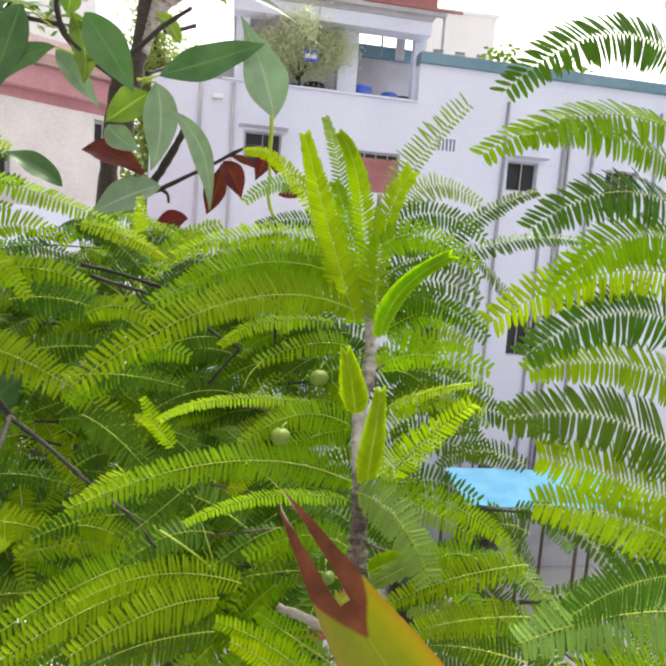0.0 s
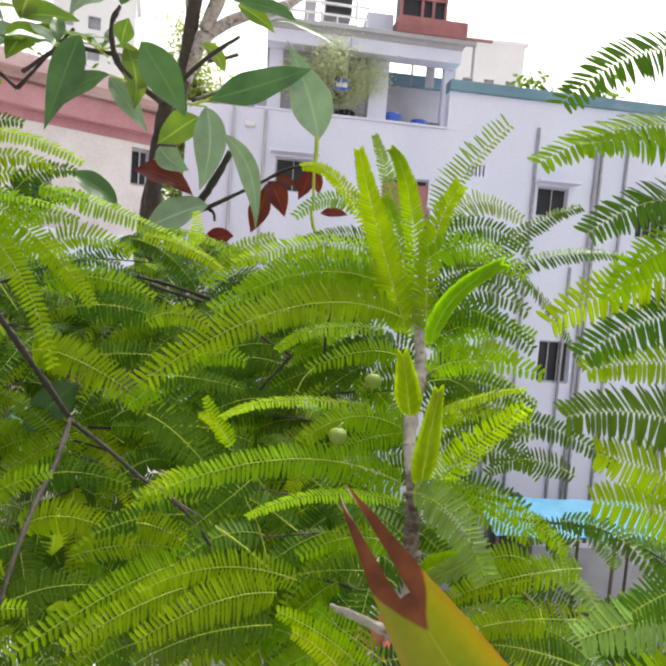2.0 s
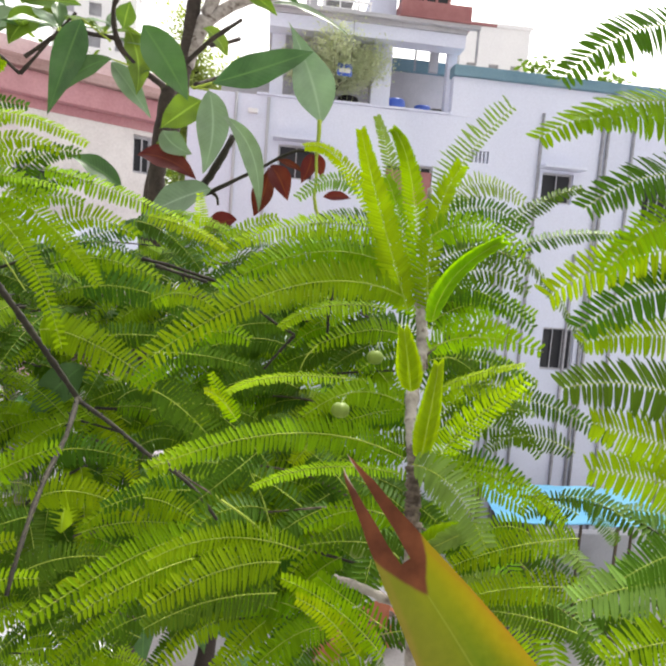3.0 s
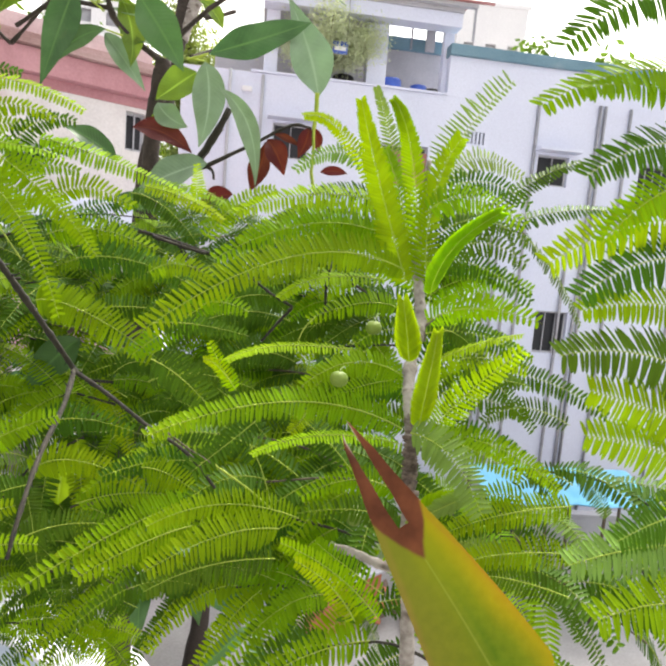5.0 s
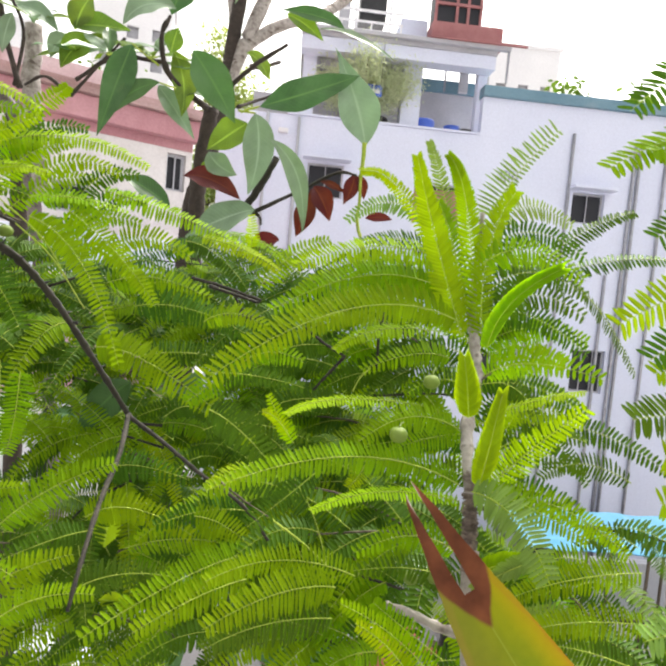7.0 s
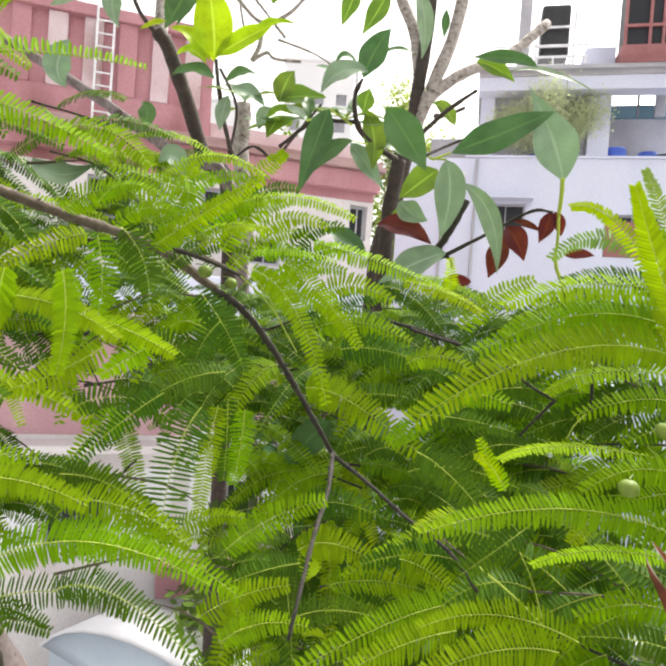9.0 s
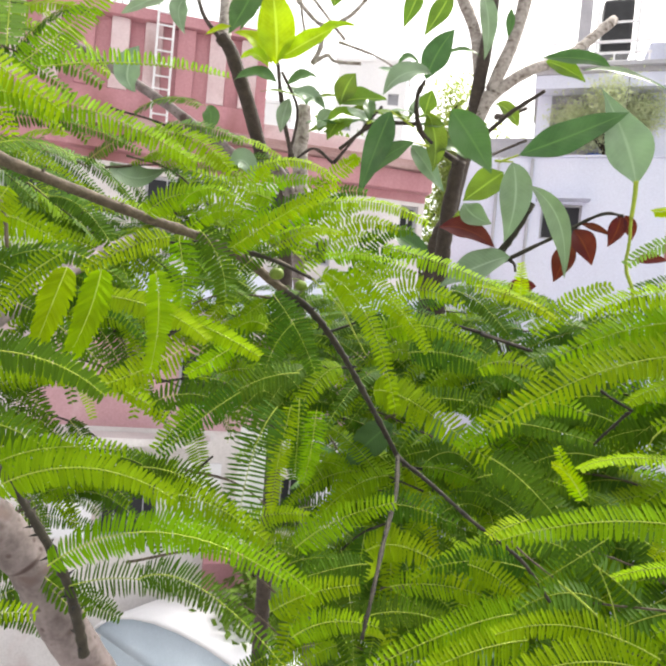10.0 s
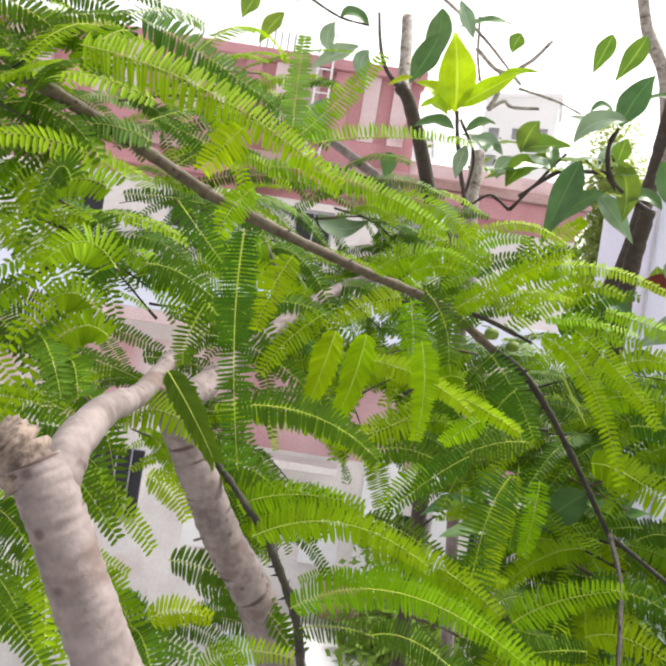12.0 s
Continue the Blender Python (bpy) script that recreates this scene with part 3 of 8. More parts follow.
for k, (u, w, h, mat, text) in enumerate(((-1.95, 0.36, 0.80, BLACK, "black plastic sack on the terrace floor"), (-1.1, 0.40, 0.92, BLACK, "black plastic sack beside the terrace column"), (-0.55, 0.34, 0.84, BLACK, "dark bundle leaning on the terrace column"), (0.85, 0.30, 0.86, WALL_GREY, "grey cement bag on the terrace"))):
    bm = bmesh.new()
    bmesh.ops.create_icosphere(bm, subdivisions=3, radius=1.0)
    for v in bm.verts:
        n = 1 + 0.16 * noise.noise(v.co * 1.7 + Vector((k * 5, 0, 0))) + 0.05 * noise.noise(v.co * 6)
        v.co = Vector((v.co.x * w * n, v.co.y * w * 0.7 * n, max(-0.82, v.co.z) * h * 0.55 * n))
    low = min(v.co.z for v in bm.verts)
    bmesh.ops.transform(bm, matrix=Matrix.Translation(FM @ Vector((u, 1.0, 11.402)) - Vector((0, 0, low))), verts=bm.verts)
    tagged(part("sack", bm, mat, smooth=True), text, "sack", "sacks on the terrace")

WEATHERED = surface("weathered_pink_ledge", (0.26, 0.15, 0.14), (0.50, 0.35, 0.35), 2.2, 30, 0.9, relief=0.4, stretch=(0.4, 0.4, 1.5), stain=(0.12, 0.08, 0.07), amount=0.45)
LIMEWASH = surface("old_limewash", (0.56, 0.52, 0.52), (0.76, 0.73, 0.73), 1.2, 25, 0.9, relief=0.3, stain=(0.46, 0.33, 0.33), amount=0.4)
PEELING = surface("peeling_pink_limewash", (0.42, 0.215, 0.245), (0.57, 0.38, 0.41), 0.9, 25, 0.9, relief=0.35, stretch=(1, 1, 0.5), stain=(0.70, 0.65, 0.66), amount=0.47)

# ---- the old pink house ----
KM = pose(-6.53, 9.04, 0, 0, 0, 40)
pink = anchor("pink_house", (-6.53, 9.04, 0), "old weathered pink house with a pilastered roof parapet", "house", turn=40)
holes_k = [(-2.05, -1.3, 9.03, 9.72), (-0.1, 0.5, 9.0, 9.75), (0.8, 1.4, 8.45, 8.95), (-4.4, -3.3, 9.0, 9.72), (2.72, 3.08, 9.1, 9.78), (-6.6, -5.6, 9.0, 9.72),
           (0.69, 1.36, 3.3, 4.35), (-2.4, -1.4, 3.2, 4.5), (-1.2, -0.6, 5.6, 6.6), (2.1, 2.9, 3.2, 4.4), (-5.2, -4.1, 3.4, 4.8)]
boxes("upper_wall", [(-9.0, 3.2, 0.0, 0.25, 9.863, 10.02)], PINK, pink, "", KM)
wall_boxes(-9.0, 3.2, 6.903, 9.86, [h for h in holes_k if h[2] > 7], 0.25, "middle_wall", LIMEWASH, pink, KM)
wall_boxes(-9.0, 3.2, 5.2, 6.9, [h for h in holes_k if 5 < h[2] < 7], 0.25, "middle_wall", PEELING, pink, KM)
wall_boxes(-9.0, 3.2, 0.0, 5.197, [h for h in holes_k if h[2] < 5], 0.25, "lower_wall", LIMEWASH, pink, KM)
boxes("side_wall", [(2.95, 3.2, 0.252, 8, 0, 10.02)], PINK_PALE, pink, m=KM)
boxes("inner_wall", [(-8.9, 2.9, 1.2, 1.35, 0, 10.0)], DARK, pink, "near-black wall painted as unlit rooms", KM)
boxes("cornice", [(-9.1, 3.25, -0.22, 8, 10.022, 10.40)], PINK, pink, "pink cornice stained with age", KM, 0.03)
boxes("cornice_ledge", [(-9.15, 3.3, -0.34, 8, 10.402, 10.50), (-9.1, 3.25, -0.27, 8, 10.502, 10.60)], WEATHERED, pink, "", KM, 0.015)
boxes("parapet", [(-9.0, -0.05, 0.10, 0.3, 10.602, 12.36)], PINK, pink, "", KM)
boxes("parapet_base", [(-9.0, -0.05, 0.02, 0.10, 10.602, 11.12)], PINK, pink, "", KM)
for k in range(15):
    u = -8.4 + 0.56 * k
    boxes("pilaster", [(u, u + 0.30, 0.0, 0.098, 11.122, 12.358)], PINK_PALE if k % 3 else PINK, pink, "", KM, 0.012)
boxes("coping", [(-9.1, 0.02, -0.08, 0.4, 12.362, 12.56)], PINK, pink, "", KM, 0.02)
boxes("low_parapet", [(-0.04, 3.2, 0.10, 0.3, 10.602, 10.95)], PINK_PALE, pink, "", KM, 0.01)
for k in range(7):
    u = -3.2 + 0.13 * k
    boxes("spike", [(u - 0.015, u + 0.015, 0.15, 0.18, 12.562, 13.0)], STEEL, pink, "", KM)
for h in holes_k:
    window(pink, h[0], h[1], h[2], h[3], KM, 3 if h[2] < 5 else 1, STEEL if h[2] < 5 else WALL_GREY)
for d in ((0.0, 0.68, -0.06, -0.002, 3.1, 5.3), (1.37, 1.75, -0.06, -0.002, 3.1, 5.0), (-3.2, -2.5, -0.06, -0.002, 3.2, 4.9), (-1.0, -0.3, -0.06, -0.002, 3.2, 4.6)):
    boxes("panel", [d], WHITE_METAL, pink, "white painted panel beside the window", KM)
boxes("sunshade", [(-3.6, -0.55, -0.55, -0.002, 4.98, 5.12)], LIMEWASH, pink, "white concrete sunshade", KM, 0.015)
boxes("ledge", [(-0.5, 3.1, -0.55, -0.002, 2.45, 2.95)], PINK, pink, "", KM, 0.02)
boxes("balcony_slab", [(-8.0, 3.1, -0.9, -0.002, 7.2, 7.42)], PINK_PALE, pink, "", KM, 0.02)
boxes("balcony_rail", [(-8.0, 3.1, -0.9, -0.78, 7.422, 8.1)], WALL_WHITE, pink, "white balcony wall", KM, 0.02)
ladder = anchor("ladder", tuple(KM @ Vector((-1.9, 0.0, 10.6))), "narrow pale metal ladder leaning on the parapet", "ladder", turn=40)
for u in (-2.03, -1.76):
    boxes("rail", [(u - 0.018, u + 0.018, -0.13, -0.09, 10.602, 13.05)], WHITE_METAL, ladder, m=KM)
for k in range(11):
    boxes("rung", [(-2.011, -1.779, -0.12, -0.10, 10.75 + 0.22 * k, 10.775 + 0.22 * k)], WHITE_METAL, ladder, m=KM)

# ---- things in the yard ----
def arched_roof(name, m, w, l, rise, base, material, side):
    """A low shed with a curved sheet roof."""
    shed = anchor(name, tuple(m.translation), "white curved sheet roof over a shed with shade-tinted sides", "shed")
    verts, faces = [], []
    for j in range(13):
        a = math.pi * (0.12 + 0.76 * j / 12)
        for k in range(2):
            for e in (0.0, 0.04):
                verts.append(m @ Vector((-w / 2 * math.cos(a) / math.cos(math.pi * 0.12), k * l, base + (rise + e) * (math.sin(a) - 0.36) / 0.64 + e)))
    for j in range(12):
        a = j * 4
        faces += [(a + 1, a + 5, a + 7, a + 3), (a, a + 2, a + 6, a + 4), (a, a + 4, a + 5, a + 1), (a + 2, a + 3, a + 7, a + 6)]
    mesh_object("roof", verts, faces, material, shed, "white curved sheet")
    edge = [verts[4 * j] for j in range(13)]
    front, back = [], []
    for p in edge:
        front.append(p + m.to_3x3() @ Vector((0, 0.05, -0.004)))
        back.append(p + m.to_3x3() @ Vector((0, 0.09, -0.004)))
    rim = len(edge)
    mesh_object("gable", front + back, [tuple(range(rim)), tuple(range(2 * rim - 1, rim - 1, -1))] + [(j, j + rim, j + 1 + rim, j + 1) for j in range(rim - 1)] + [(rim - 1, 2 * rim - 1, rim, 0)], side, shed, "sheet gable tinted blue for shade")
    boxes("body", [(-w / 2 + 0.1, w / 2 - 0.1, 0.1, l - 0.1, 0, base)], side, shed, "sheet walls tinted blue for shade", m, 0.02)
    return shed


arched_roof("shed", pose(-4.95, 6.4, 0, 0, 0, -10), 5.4, 0.9, 0.85, 2.0, WHITE_METAL, SHADED_SHEET)


def tarp_shed(m, w, l, h, rise):
    """A lean-to covered by a sagging blue sheet on poles."""
    shed = anchor("tarp_shed", tuple(m.translation), "bright blue tarpaulin sagging over a low pole shed", "shed")
    verts, faces = [], []
    n = 16
    for e in (0.0, -0.02):
        for j in range(n + 1):
            for i in range(n + 1):
                u, v = i / n, j / n
                z = h + rise * v - 0.16 * math.sin(math.pi * ((u * 3) % 1)) * math.sin(math.pi * v) + 0.05 * noise.noise(Vector((u * 7, v * 7, 0))) + e
                verts.append(m @ Vector(((u - 0.5) * w, v * l, z)))
    k = (n + 1) ** 2
    for o in (0, k):
        for j in range(n):
            for i in range(n):
                a = o + j * (n + 1) + i
                faces.append((a, a + 1, a + n + 2, a + n + 1))
    mesh_object("tarpaulin", verts, faces, TARP, shed, "bright blue plastic sheet")
    for x in (-0.5, -0.17, 0.17, 0.5):
        for y in (0.02, 0.98):
            p = m @ Vector((x * w * 0.98, y * l, 0))
            q = m @ Vector((x * w * 0.98, y * l, h + rise * y - 0.03))
            tube("pole", [p, (p + q) / 2, q], 0.04, 0.035, BARK_TWIG, shed, "", 8, 3, 0.06)
    return shed


tarp_shed(pose(5.0, 12.3, 0, 0, 0, 8), 3.9, 1.5, 2.72, 0.30)


def water_tank(at, r, h, material, label):
    bm = bmesh.new()
    prof = [(0, 0), (r, 0)] + [(r * (1.0 + 0.03 * (k % 2)), h * 0.72 * k / 8) for k in range(1, 9)] + [(r * 0.9, h * 0.84), (r * 0.62, h * 0.93), (r * 0.3, h * 0.96), (r * 0.3, h), (0, h)]
    vs = [bm.verts.new((x, 0, z)) for x, z in prof]
    es = [bm.edges.new(q) for q in zip(vs, vs[1:])]
    bmesh.ops.spin(bm, geom=vs + es, cent=(0, 0, 0), axis=(0, 0, 1), angle=2 * math.pi, steps=28)
    bmesh.ops.remove_doubles(bm, verts=bm.verts, dist=0.0005)
    ob = part("water_tank", bm, material, smooth=True)
    ob.matrix_world = Matrix.Translation(at)
    return tagged(ob, label, "water tank")


water_tank((4.1, 14.7, 0), 0.55, 2.75, BLACK, "black ribbed plastic water tank by the house wall")
water_tank((3.35, 11.3, 0), 0.55, 1.3, BLACK, "black plastic water tank standing in the yard")
water_tank((2.1, 12.2, 0), 0.5, 1.3, BLACK, "small black plastic tank among yard rubbish")


def heap(name, at, size, count, mats, label, seed):
    """A heap of broken pieces."""
    r = random.Random(seed)
    ob = anchor(name, at, label, "rubble")
    for k in range(count):
        bm = bmesh.new()
        bmesh.ops.create_icosphere(bm, subdivisions=1, radius=r.uniform(0.06, 0.2))
        for v in bm.verts:
            v.co *= r.uniform(0.6, 1.2)
        bmesh.ops.scale(bm, vec=(r.uniform(0.8, 1.8), r.uniform(0.8, 1.8), r.uniform(0.4, 1.0)), verts=bm.verts)
        d = abs(r.gauss(0, 0.4))
        an = r.uniform(0, 6.28)
        z = max(0.05, size * 0.35 * (1 - d) * r.uniform(0.3, 1.0))
        bmesh.ops.transform(bm, matrix=pose(at[0] + size * d * math.cos(an), at[1] + size * d * math.sin(an), z, r.uniform(0, 90), 0, r.uniform(0, 180)), verts=bm.verts)
        part("lump", bm, mats[k % len(mats)], ob)
    return ob


heap("rubble_heap", (2.9, 12.9, 0), 1.4, 45, (SOIL, WALL_GREY, WHITE_METAL, SOIL), "heap of pale rubble and rubbish", 5)
heap("rubble_heap", (0.9, 12.0, 0), 1.6, 40, (SOIL, BRICKRED, SOIL, WALL_GREY), "heap of brown rubbish and broken brick", 6)
heap("rubble_heap", (-0.9, 11.6, 0), 1.6, 40, (SOIL, PINK_PALE, WALL_GREY), "heap of brown rubbish and plaster", 7)


def low_wall(m, l, h, material, label):
    ob = anchor("low_wall", tuple(m.translation), label, "wall")
    boxes("wall_body", [(0, l, 0, 0.2, 0, h)], material, ob, "", m, 0.015)
    boxes("wall_cap", [(-0.04, l + 0.04, -0.04, 0.24, h + 0.002, h + 0.08)], WALL_GREY, ob, "", m, 0.015)
    return ob


low_wall(pose(-1.5, 14.0, 0, 0, 0, 8), 9.0, 1.35, WALL_GREY, "low bare cement yard wall")
low_wall(pose(-0.4, 10.7, 0, 0, 0, 40), 1.8, 1.0, BRICKRED, "low terracotta coloured planter wall")


def far_block(at, w, d, h, turn, floors, label):
    """A pale apartment block far off, with its rows of windows."""
    ob = anchor("far_block", at, label, "building", "blocks on the skyline", turn=turn)
    m = pose(*at, 0, 0, turn)
    holes = [(-w / 2 + 0.8 + k * 2.6, -w / 2 + 2.0 + k * 2.6, 1.2 + f * 3.1, 2.5 + f * 3.1) for f in range(floors) for k in range(int(w / 2.6))]
    wall_boxes(-w / 2, w / 2, 0, h, holes, 0.3, "wall", WALL_FAR, ob, m)
    boxes("core", [(-w / 2 + 0.01, w / 2 - 0.01, 0.5, d, 0, h - 0.02)], WALL_GREY, ob, "", m)
    boxes("roof", [(-w / 2 - 0.3, w / 2 + 0.3, -0.2, d, h, h + 0.4)], WALL_FAR, ob, "", m)
    return ob


# near-white wall colour stands for haze over the far blocks
WALL_FAR = surface("hazy_white_plaster", (0.78, 0.77, 0.80), (0.85, 0.84, 0.86), 0.2, 8, 0.9)
far_block((-30, 62, 0), 8, 7, 37, 20, 11, "pale hazy apartment block on the skyline")
far_block((-44, 60, 0), 7, 7, 33, 30, 10, "pale hazy apartment block on the skyline")
far_block((22, 75, 0), 14, 9, 31, -10, 9, "pale hazy apartment block on the skyline")
far_block((12.6, 73, 0), 8, 8, 37.6, 6, 11, "pale hazy apartment block on the skyline")


# ---- the gooseberry tree ----
amla = anchor("gooseberry_tree", (-0.30, 0.62, 0), "Indian gooseberry tree with feathery bright green fronds and small fruit", "tree")
rng = random.Random(7)
tube("trunk", [(-0.300, 0.620, 0.000), (-0.270, 0.600, 2.500), (-0.330, 0.520, 5.200), (-0.470, 0.500, 6.800), (-0.533, 0.434, 6.996)], 0.058, 0.0215, BARK_GREY, amla, "", 16, 8, 0.05, rng=rng)
tube("limb", [(-0.533, 0.434, 6.996), (-0.553, 0.338, 7.166), (-0.563, 0.304, 7.233), (-0.575, 0.261, 7.296), (-0.581, 0.230, 7.350), (-0.592, 0.208, 7.394), (-0.599, 0.195, 7.419)], 0.0212, 0.0150, BARK_GREY, amla, "pale grey bark with dark scars", 24, 30, 0.03, 9, 0.0, rng=rng)
tube("trunk_stub", [(-0.599, 0.196, 7.417), (-0.599, 0.189, 7.426), (-0.596, 0.185, 7.433)], 0.0158, 0.0140, BARK_ROUGH, amla, "", 12, 6, 0.16, rng=rng)
tube("branch", [(-0.599, 0.202, 7.410), (-0.618, 0.244, 7.425), (-0.644, 0.288, 7.440), (-0.670, 0.344, 7.463), (-0.700, 0.471, 7.533), (-0.734, 0.639, 7.595), (-0.754, 0.818, 7.637)], 0.0150, 0.006, BARK_GREY, amla, "", 10, 8, 0.06, 9, 0.12, rng=rng)
tube("branch", [(-0.363, 0.038, 7.322), (-0.370, 0.025, 7.347), (-0.378, 0.011, 7.380), (-0.385, -0.001, 7.411), (-0.394, -0.009, 7.430)], 0.0126, 0.0106, BARK_GREY, amla, "pale grey bark with dark scars", 24, 34, 0.028, 4, 0.0, rng=rng)
tube("branch_stub", [(-0.394, -0.006, 7.424), (-0.401, -0.013, 7.434), (-0.406, -0.020, 7.440)], 0.0112, 0.0080, BARK_ROUGH, amla, "broken end of a limb", 14, 8, 0.22, rng=rng)
tube("branch", [(-0.395, 0.001, 7.412), (-0.416, 0.018, 7.430), (-0.488, 0.075, 7.432), (-0.579, 0.156, 7.427), (-0.663, 0.241, 7.450)], 0.0095, 0.0085, BARK_GREY, amla, "", 12, 8, 0.06, 5, 0.10, rng=rng)
tube("branch", [(-0.491, 0.312, 7.168), (-0.491, 0.299, 7.211), (-0.491, 0.285, 7.247), (-0.499, 0.266, 7.287), (-0.514, 0.254, 7.318), (-0.541, 0.244, 7.345), (-0.581, 0.250, 7.361)], 0.0044, 0.0026, BARK_BLACK, amla, "thin dark branch with short spurs", 8, 10, 0.14, 24, 0.35, spur=0.006, rng=rng)
tube("main_branch", [(-0.705, 0.081, 7.672), (-0.693, 0.129, 7.659), (-0.679, 0.186, 7.641), (-0.656, 0.252, 7.616), (-0.624, 0.330, 7.595), (-0.588, 0.426, 7.575), (-0.528, 0.515, 7.550), (-0.477, 0.568, 7.507)], 0.0061, 0.0052, BARK_TWIG, amla, "smooth brown branch with dark nodes", 12, 10, 0.06, 26, 0.22, spur=0.004, rng=rng)
tube("main_branch", [(-0.463, 0.543, 7.505), (-0.434, 0.557, 7.487), (-0.400, 0.574, 7.444), (-0.366, 0.590, 7.389), (-0.329, 0.614, 7.321)], 0.0043, 0.0028, BARK_BLACK, amla, "thin dark end of the long branch", 12, 10, 0.10, 20, 0.30, spur=0.0065, rng=rng)
tube("branch", [(-0.326, 0.604, 7.324), (-0.290, 0.510, 7.310), (-0.268, 0.431, 7.293), (-0.255, 0.381, 7.268), (-0.252, 0.359, 7.240)], 0.0027, 0.0013, BARK_BLACK, amla, "thin dark branch with short spurs", 8, 6, 0.12, 16, 0.3, spur=0.005, rng=rng)
tube("branch", [(-0.326, 0.604, 7.324), (-0.268, 0.566, 7.309), (-0.216, 0.525, 7.296), (-0.162, 0.485, 7.285), (-0.133, 0.477, 7.258)], 0.0026, 0.0014, BARK_BLACK, amla, "thin dark branch with short spurs", 8, 6, 0.12, 18, 0.3, spur=0.004, rng=rng)
tube("branch", [(-0.536, 0.538, 7.555), (-0.508, 0.575, 7.548), (-0.468, 0.608, 7.530)], 0.0034, 0.002, BARK_TWIG, amla, "", 8, 6, 0.1, 6, 0.3, rng=rng)
tube("leader", [(0.041, 0.416, 7.191), (0.035, 0.420, 7.243), (0.033, 0.424, 7.286)], 0.0056, 0.0056, BARK_PALE, amla, "", 12, 8, 0.08, rng=rng)
tube("leader_scar", [(0.033, 0.423, 7.279), (0.032, 0.427, 7.301), (0.031, 0.432, 7.320), (0.031, 0.436, 7.335)], 0.0062, 0.0057, BARK_ROUGH, amla, "dark scaly bark with leaf scars", 18, 16, 0.26, 9, 0.16, rng=rng)
tube("leader", [(0.031, 0.436, 7.332), (0.028, 0.450, 7.355), (0.028, 0.472, 7.379), (0.033, 0.499, 7.400), (0.038, 0.521, 7.421)], 0.0043, 0.0058, BARK_PALE, amla, "mottled pale grey upright shoot", 14, 12, 0.12, 6, 0.22, spur=0.003, rng=rng)
tube("leader", [(0.038, 0.521, 7.419), (0.036, 0.538, 7.447), (0.033, 0.556, 7.474), (0.035, 0.574, 7.512), (0.037, 0.588, 7.547), (0.039, 0.600, 7.576)], 0.0055, 0.0022, BARK_PALE, amla, "mottled pale grey upright shoot", 14, 12, 0.14, 10, 0.22, spur=0.003, rng=rng)
tube("branch", [(0.038, 0.424, 7.227), (0.017, 0.428, 7.228), (-0.004, 0.437, 7.231), (-0.025, 0.456, 7.226)], 0.0040, 0.0029, BARK_PALE, amla, "", 9, 6, 0.12, 5, 0.2, rng=rng)
tube("leader", [(0.040, 0.416, 7.194), (0.045, 0.421, 7.138), (0.052, 0.442, 7.027)], 0.0056, 0.0071, BARK_PALE, amla, "", 12, 8, 0.08, rng=rng)
tube("leader_base", [(-0.28, 0.60, 4.9), (-0.13, 0.56, 6.0), (0.052, 0.442, 7.027)], 0.018, 0.0072, BARK_PALE, amla, "", 12, 8, 0.08, rng=rng)
for a, b in (((-0.542, 0.559, 7.552), (-0.509, 0.598, 7.545)), ((-0.642, 0.491, 7.400), (-0.565, 0.498, 7.458))):
    tube("twig", [a, tuple((vec(a) + vec(b)) / 2 + Vector((0, 0, 0.004))), b], 0.0012, 0.0008, BARK_BLACK, amla, "", 6, 4, 0.15, 5, 0.4, spur=0.003, rng=rng)

# D_ brings the painted crown shade in among the front fronds too
Y, G, D_, S = FROND_YOUNG, FROND, FROND_SHADED, FROND_GREY
# crown of the upright shoot
frond(amla, (0.023, 0.538, 7.452), (-0.034, 0.540, 7.616), (-0.009, 0.539, 7.539), (0.04, -0.90, 0.15), 32, 0.0198, G, uneven=0.5, lean=0.6, taper=0.35, gap=0.95, young=(0.4, 1.0))
frond(amla, (0.026, 0.603, 7.495), (-0.021, 0.634, 7.654), (-0.001, 0.620, 7.597), (0.04, -0.90, 0.20), 26, 0.0135, S, gap=0.6, lean=0.6)
frond(amla, (0.035, 0.550, 7.464), (-0.004, 0.552, 7.621), (0.018, 0.554, 7.572), (0.04, -0.90, 0.10), 30, 0.0153, G, uneven=0.5, lean=0.6, taper=0.35, gap=0.95, young=(0.4, 1.0))
frond(amla, (0.042, 0.539, 7.451), (0.066, 0.573, 7.596), (0.042, 0.556, 7.534), (0.42, -0.80, 0.10), 29, 0.0187, G, lean=0.5, taper=0.6, gap=0.9, young=(0.3, 0.9))
frond(amla, (0.032, 0.581, 7.474), (-0.006, 0.609, 7.586), (0.010, 0.596, 7.546), (0.04, -0.90, 0.10), 18, 0.0174, G, gap=0.7, lean=0.6)
frond(amla, (0.010, 0.551, 7.493), (-0.086, 0.536, 7.597), (-0.041, 0.546, 7.579), (0.04, -0.90, 0.50), 27, 0.0108, Y, taper=0.5)
frond(amla, (0.082, 0.856, 7.609), (0.183, 0.914, 7.756), (0.122, 0.885, 7.682), (0.04, -0.90, 0.20), 17, 0.0365, S, gap=0.55, taper=0.75, sides=(1.0, 0.3))
frond(amla, (0.072, 0.773, 7.580), (0.186, 0.800, 7.597), (0.121, 0.789, 7.617), (0.04, -0.90, 0.50), 18, 0.0248, S, gap=0.6)
frond(amla, (-0.010, 0.688, 7.574), (-0.109, 0.683, 7.567), (-0.062, 0.687, 7.594), (0.04, -0.90, 0.50), 17, 0.0170, S, gap=0.7)
